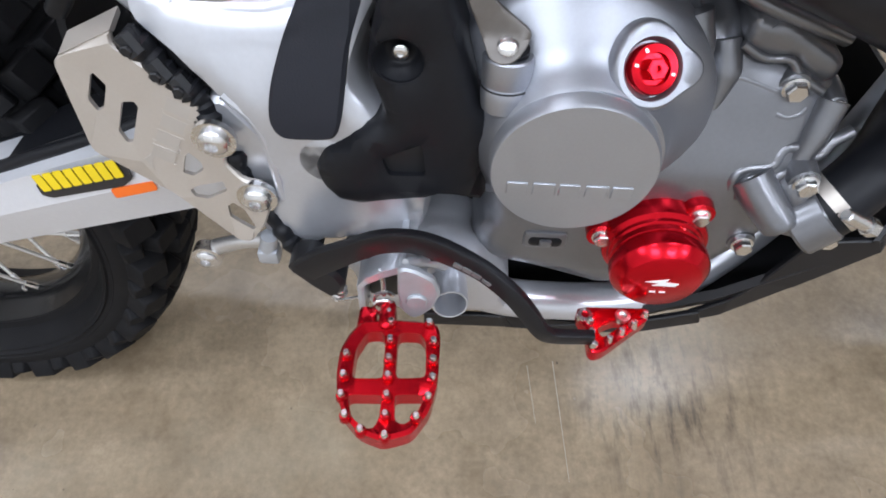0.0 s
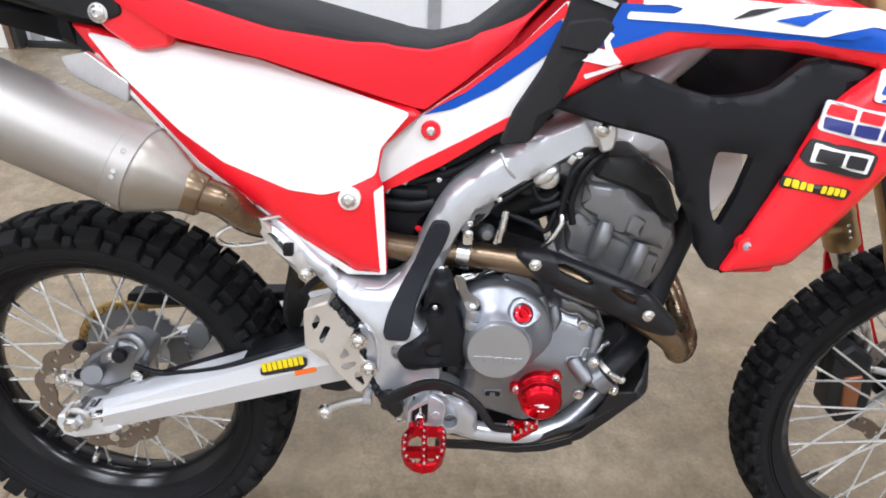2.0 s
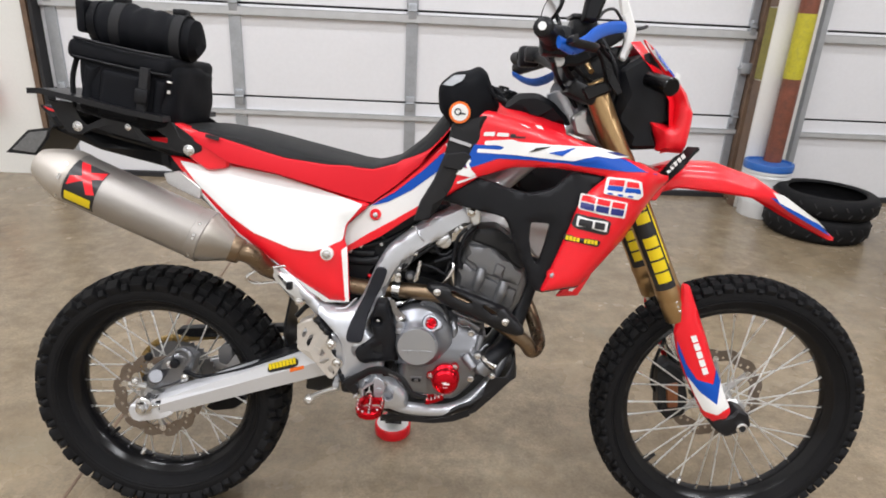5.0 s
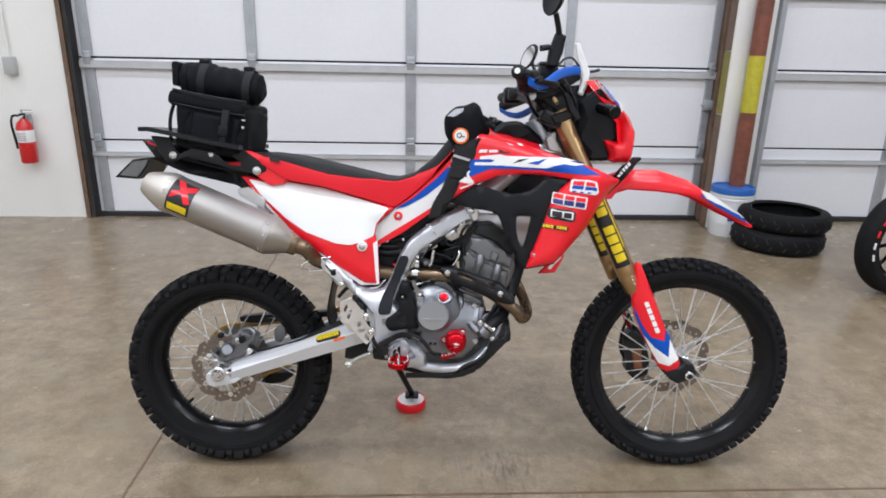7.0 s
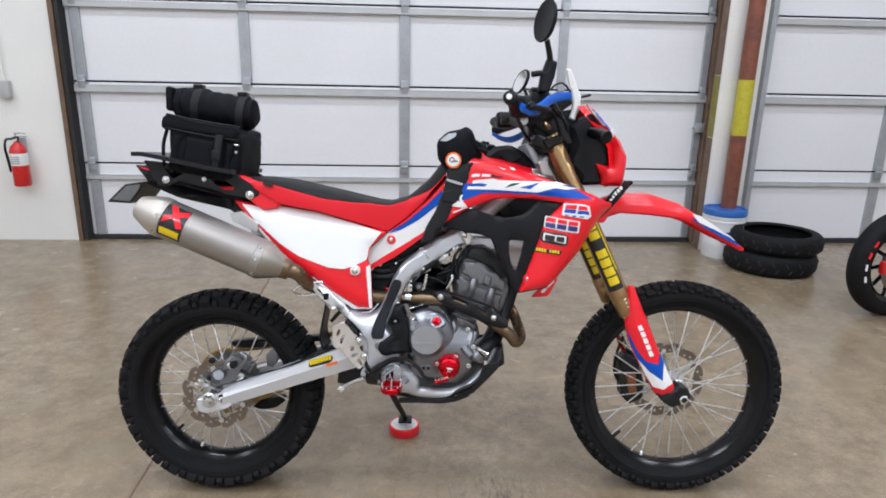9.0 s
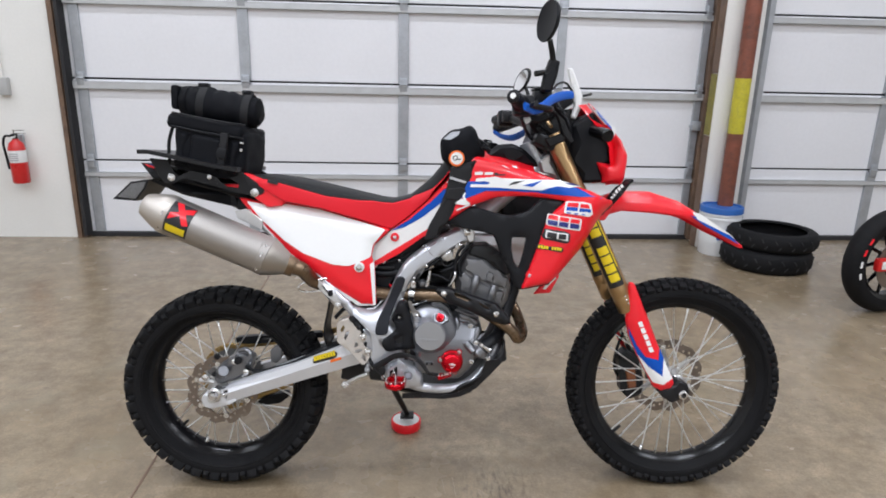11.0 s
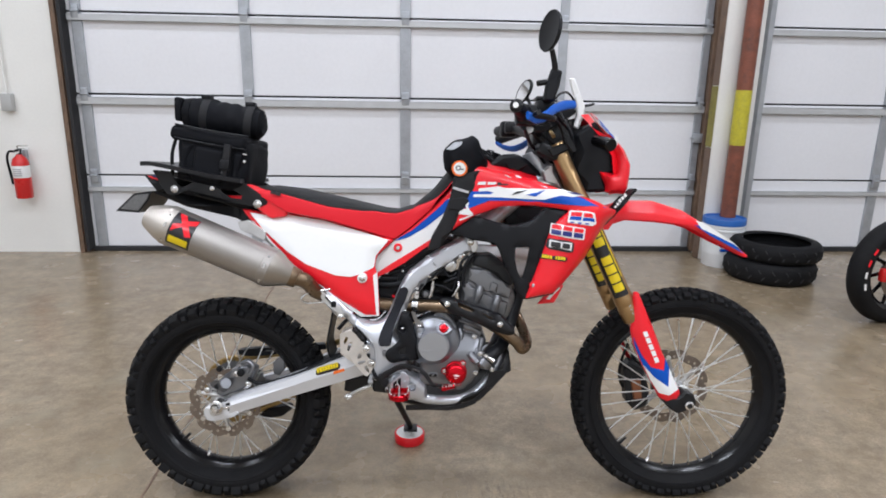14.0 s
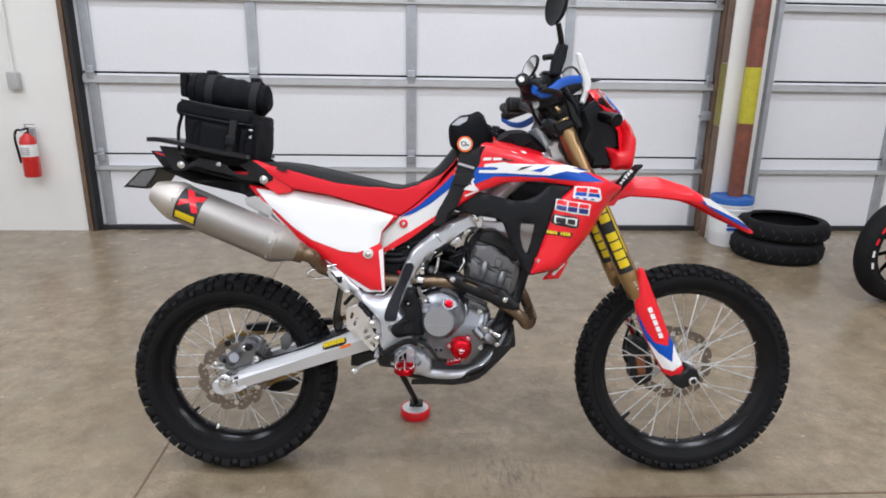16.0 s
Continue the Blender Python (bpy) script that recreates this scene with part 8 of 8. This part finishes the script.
for x, y in [(0.5585, -0.2216), (0.5825, -0.2208), (0.5339, -0.2457), (0.5591, -0.2342), (0.5858, -0.2337), (0.5340, -0.2597), (0.5597, -0.2471), (0.5862, -0.2462), (0.5345, -0.2724), (0.5602, -0.2588), (0.5866, -0.2582), (0.5383, -0.2846), (0.5609, -0.2711), (0.5847, -0.2707), (0.5483, -0.2928), (0.5612, -0.2832), (0.5788, -0.2832), (0.5622, -0.2955)]:
    part("stud", lathe([(0, -0.002), (0.0022, -0.002), (0.0022, 0.0042), (0.0015, 0.0052), (0, 0.0052)], Matrix.Translation((x, y, PZ)), 10), M_STEEL, peg)
    part("stud_boss", lathe([(0.0036, -0.004), (0.0035, -0.0005), (0.0029, 0.0012), (0.002, 0.0014)], Matrix.Translation((x, y, PZ)), 14), M_REDANO, peg)
pb2 = [(0.5627, 0.4635), (0.5664, 0.4666), (0.5734, 0.4645), (0.5845, 0.4564), (0.5888, 0.4426), (0.5838, 0.4257), (0.5765, 0.4157), (0.5703, 0.4137), (0.5646, 0.4205), (0.5620, 0.4412)]
part("peg_bracket", join(panel(pb2, -0.212, 0.0045, r=0.003, grid=0.02, bev=0.0015), box(0.562, 0.567, -0.208, -0.165, 0.418, 0.462, 0.0015)), M_GALV, bike, "silver foot peg bracket plate")
part("bracket_weld", tube([(0.567, -0.205, 0.463), (0.573, -0.199, 0.458), (0.578, -0.195, 0.452), (0.584, -0.190, 0.446), (0.590, -0.187, 0.438)], [0.003, 0.0042, 0.0032, 0.0044, 0.003], steps=10), M_FRAME, bike)
part("peg_pin", lathe([(0, -0.04), (0.0052, -0.04), (0.0052, -0.004), (0.0068, -0.004), (0.0068, 0.0006), (0.0060, 0.0014), (0, 0.0014)], facing(0.5740, -0.2125, 0.4345), 28), M_GALV, bike)
part("peg_root", box(0.536, 0.548, -0.226, -0.206, 0.402, 0.418, 0.003), M_REDANO, bike, "red peg root")
part("peg_root", box(0.550, 0.5605, -0.226, -0.203, 0.402, 0.424, 0.0045, 3), M_REDANO, bike, "red peg root")
mount = [(0.5187, 0.4214), (0.5355, 0.4412), (0.5579, 0.4489), (0.5870, 0.4457), (0.6135, 0.4300), (0.6347, 0.4060), (0.6381, 0.3734), (0.6136, 0.3679), (0.5885, 0.3684), (0.5634, 0.3658), (0.5344, 0.3713), (0.5280, 0.3959)]
part("peg_mount", panel(mount, pillow(mount, -0.172, 0.006, 0.012), 0.05, r=0.006, grid=0.008, bev=0.004), M_FRAME, bike, "silver peg mount on the frame")
part("mount_edge", loft([[(x, y - 0.026, z - 0.003), (x, y - 0.026, z + 0.0035), (x, y + 0.01, z + 0.0035), (x, y + 0.01, z - 0.003)] for x, y, z in ((0.5345, -0.172, 0.424), (0.5400, -0.172, 0.432), (0.5520, -0.173, 0.442), (0.5610, -0.174, 0.448), (0.5645, -0.175, 0.448))], ring=True), M_FRAME, bike, "welded upper edge of the peg mount")
part("mount_edge", box(0.5335, 0.5385, -0.198, -0.165, 0.392, 0.427, 0.0015), M_FRAME, bike, "welded side of the peg mount")
# solid dark block in place of the shaded gap behind the peg
part("mount_shade", box(0.5385, 0.562, -0.182, -0.165, 0.395, 0.438, 0.002), M_DARKENG, bike, "dark block standing in for the shade behind the peg")
part("peg_spring", join(tube([(0.5500, -0.196, 0.444), (0.5512, -0.198, 0.434), (0.5518, -0.202, 0.424)], 0.0016, steps=8), tube([(0.5515 + 0.006 * math.cos(i * 1.2), -0.200 - 0.0012 * i, 0.421 + 0.006 * math.sin(i * 1.2)) for i in range(12)], 0.0015, per=2, steps=6)), M_STEEL, bike)
part("frame_cross_tube", lathe([(0, -0.06), (0.0128, -0.06), (0.0128, -0.012), (0.0122, -0.009), (0.0122, 0.0), (0.0116, 0.0012), (0.0106, 0.001), (0.0104, -0.05), (0, -0.05)], facing(0.595, -0.200, 0.4155, -12, 6), 36), M_FRAME, bike, "silver cross tube end")
part("tube_bore", lathe([(0, -0.049), (0.0103, -0.049), (0.0103, -0.022), (0.0100, -0.022), (0.0100, -0.048), (0, -0.048)], facing(0.595, -0.200, 0.4155, -12, 6), 36), M_BLACK, bike)
pedal_depth = curve_at([(0.490, -0.198), (0.543, -0.198), (0.565, -0.200), (0.586, -0.205), (0.610, -0.215), (0.632, -0.228), (0.651, -0.234), (0.680, -0.230)])


def pedal_y(x, z):
    return pedal_depth(x)


pedal = [(0.502, 0.4420, 0.018), (0.518, 0.4545, 0.019), (0.5335, 0.4640, 0.017), (0.549, 0.4735, 0.0165), (0.563, 0.4780, 0.017), (0.5765, 0.4802, 0.017), (0.590, 0.4790, 0.017), (0.605, 0.4770, 0.015), (0.616, 0.4745, 0.0135), (0.6300, 0.4680, 0.012), (0.6415, 0.4540, 0.0115), (0.6500, 0.4420, 0.010), (0.659, 0.4360, 0.0095), (0.682, 0.4325, 0.009)]
bp = part("brake_pedal", flat_bar([(x, pedal_depth(x), z) for x, z, h in pedal], [h for x, z, h in pedal], 0.0065), M_SATIN, bike, "black arched rear brake pedal")
part("pedal_lug", box(0.5815, 0.5925, pedal_depth(0.587), pedal_depth(0.587) + 0.006, 0.4665, 0.474, 0.001), M_SATIN, bp)
root = [(0.4908, 0.4420), (0.4961, 0.4500), (0.5067, 0.4540), (0.5230, 0.4392), (0.5272, 0.4286), (0.5228, 0.4172), (0.5156, 0.4132), (0.5043, 0.4245)]
part("pedal_pivot", panel(root, -0.200, 0.018, r=0.003, grid=0.03, bev=0.003), M_SATIN, bp)
part("return_spring", tube([(0.520 + 0.0045 * math.cos(i * 1.3), -0.1915 + 0.0045 * math.sin(i * 1.3), 0.420 - 0.0011 * i) for i in range(14)] + [(0.530, -0.190, 0.402), (0.541, -0.190, 0.404)], 0.0013, per=2, steps=6), M_STEEL, bike)
part("pedal_sticker", join(*[panel([(x, z), (x + 0.0012, z + 0.0036), (x + 0.0060, z + 0.0024), (x + 0.0048, z - 0.0012)], raised(pedal_y, 0.0046), 0.0008, r=0, grid=0.05, bev=0) for x, z in ((0.5950, 0.4745), (0.6005, 0.4735), (0.6060, 0.4722), (0.6115, 0.4702))]), M_PRINT, bp, "small grey printed strip")
BZ = 0.430
tip = part("pedal_tip", on_top(panel([(0.6750, -0.2074), (0.6794, -0.2058), (0.7183, -0.2041), (0.7215, -0.2069), (0.7192, -0.2129), (0.6890, -0.2375), (0.6833, -0.2394), (0.6802, -0.2365), (0.6802, -0.2213), (0.6757, -0.2158)], -BZ, 0.01, [[(0.6865, -0.2209), (0.6985, -0.2143), (0.7069, -0.2146), (0.6893, -0.2280)]], r=0.003, grid=0.02, bev=0.0015)), M_REDANO, bp, "red anodised pedal tip with studs")
for x, y in [(0.6825, -0.2175), (0.6824, -0.2256), (0.6833, -0.2343), (0.6927, -0.2297), (0.7009, -0.2236), (0.7093, -0.2178), (0.7171, -0.2102)]:
    part("stud", lathe([(0.003, -0.002), (0.0024, 0.0005), (0.0019, 0.0042), (0, 0.005)], Matrix.Translation((x, y, BZ)), 10), M_STEEL, tip)
for x, y in [(0.6798, -0.2126), (0.7035, -0.2115)]:
    part("cap_screw", lathe([(0, -0.004), (0.0048, -0.004), (0.0048, 0.0008), (0.0026, 0.001), (0.0024, -0.001), (0, -0.001)], Matrix.Translation((x, y, BZ)), 14), M_STEEL, tip)
part("pivot_linkage", join(tube([(0.49, -0.16, 0.44), (0.50, -0.17, 0.43), (0.515, -0.175, 0.425)], 0.006), rod((0.50, -0.19, 0.428), (0.50, -0.15, 0.428), 0.007)), M_DARKENG, bike)

# ---- side stand ----
stand_top, stand_foot = Vector((0.474, 0.10, 0.38)), Vector((0.575, 0.285, 0.10))
part("side_stand", tube([stand_top, stand_top.lerp(stand_foot, 0.5), stand_foot], [0.012, 0.011, 0.010]), M_SATIN, bike, "black side stand")
part("stand_foot", box(0.55, 0.60, 0.262, 0.312, 0.09, 0.098, 0.003, m=Matrix.Translation((0.575, 0.287, 0.094)) @ Matrix.Rotation(radians(8), 4, "X") @ Matrix.Translation((-0.575, -0.287, -0.094))), M_SATIN, bike)
puck = thing("stand_puck", "round red puck with a white top under the side stand", "stand puck", m=Matrix.Translation((0.571, 0.305, 0)))
part("base", lathe([(0, 0), (0.054, 0), (0.056, 0.003), (0.056, 0.03), (0.053, 0.034), (0.05, 0.034), (0.05, 0.03), (0, 0.03)], steps=40), M_RED, puck)
part("white_top", lathe([(0, 0.0302), (0.0495, 0.0302), (0.0495, 0.032), (0, 0.032)], steps=40), M_WHITE, puck, "white top face")

# ---- luggage ----
def soft_box(xa, xb, ya, yb, za, zb, tilt, bev, seed, sag=0.006):
    bm = box(xa, xb, ya, yb, za, zb, bev, 3)
    bmesh.ops.subdivide_edges(bm, edges=[e for e in bm.edges if e.calc_length() > 0.03], cuts=5, use_grid_fill=True)
    for v in bm.verts:
        v.co += Vector(noise.noise_vector(v.co * 16 + Vector((seed, 0, 0)))) * sag
    c = Vector(((xa + xb) / 2, 0, za))
    bm.transform(Matrix.Translation(c) @ Matrix.Rotation(radians(tilt), 4, "Y") @ Matrix.Translation(-c))
    return bm


bag = thing("tail_bag", "black nylon tail bag strapped to the rack", "bag", m=LEAN)
BT = Matrix.Translation((0.02, 0, 1.0)) @ Matrix.Rotation(radians(9), 4, "Y") @ Matrix.Translation((-0.02, 0, -1.0))
part("body", soft_box(-0.105, 0.097, -0.125, 0.12, 0.992, 1.13, 9, 0.018, 1, 0.010), M_FABRIC, bag)
part("lid", soft_box(-0.115, 0.104, -0.133, 0.128, 1.108, 1.148, 9, 0.014, 2, 0.004), M_FABRIC, bag, "zipped lid with piping")
pocket = soft_box(-0.055, 0.035, -0.140, -0.12, 1.0, 1.10, 9, 0.012, 3, 0.003)
part("side_pocket", pocket, M_FABRIC, bag, "flap side pocket")
bl = box(0.03, 0.05, -0.145, -0.13, 1.02, 1.115, 0.003)
bl.transform(BT)
part("strap", bl, M_WEB, bag, "webbing strap")
for x in (0.038,):
    bl = box(x - 0.012, x + 0.016, -0.150, -0.14, 1.04, 1.07, 0.003)
    bl.transform(BT)
    part("buckle", bl, M_BLACK, bag, "plastic buckle")
for za, zb, r in ((1.108, 1.108, 0.0026), (1.146, 1.146, 0.003)):
    bl = tube([(-0.112, -0.125, za), (-0.108, -0.1335, za), (0.0, -0.1355, za - 0.002), (0.080, -0.1345, zb), (0.090, -0.128, zb)], r, steps=8)
    bl.transform(BT)
    part("piping", bl, M_BLACK, bag, "raised zip and piping line")
for x0, x1 in ((-0.098, -0.060), (0.052, 0.086)):
    fold = [(x0, 1.002), (x0 + 0.004, 1.098), (x1, 1.098), ((x0 + x1) / 2 + 0.006, 1.04), (x1 - 0.004, 1.002)]
    bl = panel(fold, pillow(fold, -0.126, 0.006, 0.012), 0.012, r=0.004, grid=0.008, bev=0.002)
    bl.transform(BT)
    part("gusset", bl, M_FABRIC, bag, "folded side gusset")
bl = join(box(0.083, 0.094, -0.131, -0.125, 1.092, 1.097, 0.001), box(0.086, 0.093, -0.131, -0.125, 1.070, 1.078, 0.001))
bl.transform(BT)
part("zip_pull", bl, M_STEEL, bag)
part("end_strap", tube([(-0.10, -0.11, 1.13), (-0.112, -0.115, 1.08), (-0.112, -0.115, 1.02)], 0.004, flat=2.2), M_WEB, bag)
roll = thing("roll_bag", "black rolled dry bag with straps on the tail bag", "bag", m=LEAN)
RA, RB = Vector((-0.105, -0.03, 1.208)), Vector((0.135, -0.03, 1.172))
rl = (RB - RA).length
rb = lathe([(0, 0), (0.03, 0.0), (0.045, 0.01), (0.05, 0.03)] + [(0.0475 + 0.0045 * abs(math.sin(k * 0.56)), 0.03 + (rl - 0.06) * k / 28) for k in range(29)] + [(0.046, rl - 0.01), (0.03, rl), (0, rl)], along(RA, RB), 32)
for v in rb.verts:
    v.co += Vector(noise.noise_vector(v.co * 22)) * 0.006
part("roll", rb, M_FABRIC, roll)
for f in (0.30, 0.84):
    c = RA.lerp(RB, f)
    part("strap", lathe([(0.051, -0.011), (0.0535, -0.011), (0.0535, 0.011), (0.051, 0.011)], Matrix.Translation(c) @ (RB - RA).to_track_quat("Z", "Y").to_matrix().to_4x4(), 28, closed=True), M_WEB, roll, "webbing strap")
    part("buckle", box(c.x - 0.014, c.x + 0.014, c.y - 0.02, c.y + 0.015, c.z + 0.05, c.z + 0.062, 0.003), M_BLACK, roll)
part("flap", box(-0.122, -0.10, -0.07, 0.02, 1.18, 1.25, 0.008), M_FABRIC, roll, "rolled end with loop")
tb = thing("tank_bag", "black soft tank bag with a round logo and strap", "bag", m=LEAN)
tb_line = [(0.678, 1.107), (0.706, 1.134), (0.739, 1.139), (0.759, 1.149), (0.780, 1.136), (0.789, 1.109), (0.810, 1.071), (0.794, 1.046), (0.783, 0.997), (0.708, 0.996), (0.704, 1.026), (0.682, 1.052), (0.677, 1.086)]
tbs = pillow(tb_line, -0.115, 0.035, 0.035)
tbm = panel(tb_line, tbs, 0.12, r=0.012, grid=0.012, bev=0.006)
for v in tbm.verts:
    v.co += Vector(noise.noise_vector(v.co * 18)) * 0.005
part("body", tbm, M_FABRIC, tb)
part("clear_pocket", panel([(0.683, 1.107), (0.706, 1.127), (0.732, 1.130), (0.726, 1.117), (0.703, 1.104)], raised(tbs, 0.006), 0.003, r=0.004, grid=0.012, bev=0), M_CLEAR, tb, "clear vinyl window")
lc = Vector([(0.723, -0.155, 1.052)][0])
lm = facing(lc.x, -0.158, lc.z)
part("logo_ring", lathe([(0.0, 0), (0.0225, 0), (0.0225, 0.003), (0, 0.003)], lm, 36), M_ORANGE, tb, "round orange and white patch")
part("logo_white", lathe([(0.0, 0.003), (0.0175, 0.003), (0.0175, 0.0042), (0, 0.0042)], lm, 36), M_WHITE, tb)
part("logo_mark", join(lathe([(0.005, 0.0042), (0.0075, 0.0042), (0.0075, 0.0052), (0.005, 0.0052)], lm @ Matrix.Translation((-0.004, 0.001, 0)), 24), box(-0.002, 0.012, -0.004, -0.001, 0.0042, 0.0052, m=lm)), M_STICKB, tb)
strap_line = [(0.708, 1.028), (0.781, 1.049), (0.770, 0.994), (0.751, 0.960), (0.733, 0.931), (0.703, 0.871), (0.669, 0.819), (0.633, 0.814), (0.647, 0.857), (0.675, 0.907), (0.695, 0.960), (0.702, 0.993)]
part("strap", panel(strap_line, pillow(strap_line, -0.156, 0.004, 0.02), 0.014, r=0.006, grid=0.02, bev=0.003), M_WEB, tb, "wide black side strap")
part("strap_fold", panel([(0.699, 0.965), (0.740, 0.971), (0.754, 0.961), (0.732, 0.930), (0.691, 0.935)], -0.163, 0.006, r=0.006, grid=0.02, bev=0.003), M_WEB, tb, "folded strap end")
part("reflective_tape", panel([(0.706, 1.000), (0.752, 0.987), (0.749, 0.981), (0.703, 0.994)], -0.1625, 0.004, r=0.001, grid=0.05, bev=0), M_TAPE, tb, "grey reflective tape")
part("hanging_cord", join(tube([(0.781, -0.140, 1.108), (0.798, -0.140, 1.085), (0.819, -0.130, 1.071), (0.808, -0.130, 1.095), (0.789, -0.120, 1.109)], 0.0025, steps=6), rod([(0.796, -0.140, 1.087), (0.819, -0.130, 1.076)][0], [(0.796, -0.140, 1.087), (0.819, -0.130, 1.076)][1], 0.006)), M_BLACK, tb)

# ---- wheel of another motorcycle at the side ----
ob = thing("parked_motorcycle", "front wheel of another motorcycle with a black street tyre", "motorcycle", m=Matrix.Translation((3.27, 1.62, 0.305)) @ Matrix.Rotation(radians(14), 4, "Z") @ Matrix.Rotation(radians(90), 4, "X"))
prof = [(0.222, -0.05)] + [(0.255 + 0.05 * math.cos(a), 0.06 * math.sin(a)) for a in np.linspace(-1.45, 1.45, 15)] + [(0.222, 0.05)]
part("tyre", lathe(prof, Matrix(), 80), M_TYRE, ob, "black street tyre")
part("rim", lathe([(0.215, -0.046), (0.224, -0.05), (0.226, -0.044), (0.205, -0.03), (0.198, 0), (0.205, 0.03), (0.226, 0.044), (0.224, 0.05), (0.215, 0.046), (0.195, 0.03), (0.188, 0), (0.195, -0.03)], Matrix(), 80, closed=True), M_GLOSSB, ob, "gloss black cast rim")
for i in range(10):
    a = 2 * math.pi * i / 10
    part("wheel_spoke", rod((0.04 * math.cos(a), 0.04 * math.sin(a), 0), (0.195 * math.cos(a + 0.12), 0.195 * math.sin(a + 0.12), 0), 0.014, 0.009, 10), M_GLOSSB, ob)
part("hub", lathe([(0, -0.06), (0.03, -0.06), (0.045, -0.04), (0.045, 0.04), (0.03, 0.06), (0, 0.06)], Matrix(), 30), M_SATIN, ob)
part("disc", lathe([(0.1, 0.055), (0.155, 0.055), (0.155, 0.06), (0.1, 0.06)], Matrix(), 60, closed=True), M_DISC, ob, "steel brake disc")
part("caliper", box(-0.17, -0.08, -0.035, 0.04, 0.045, 0.085, 0.01), M_EXTRED, ob, "red brake caliper")
part("caliper_face", box(-0.15, -0.10, -0.02, 0.025, 0.0845, 0.09, 0.003), M_WHITE, ob)
part("fork_leg", rod((0, 0, 0.09), (-0.1, 0.5, 0.09), 0.025, 0.028, 20), M_GOLD, ob)
for a, mt in ((175, M_WHITE), (160, M_RED), (145, M_RED), (190, M_WHITE)):
    arc = [(0.262 * math.cos(radians(a + k)), 0.262 * math.sin(radians(a + k)), 0.0585) for k in range(0, 10, 2)]
    part("sidewall_mark", strap(arc, 0.012, 0.003, per=2, across=(math.cos(radians(a + 5)), math.sin(radians(a + 5)), -0.3)), mt, ob)
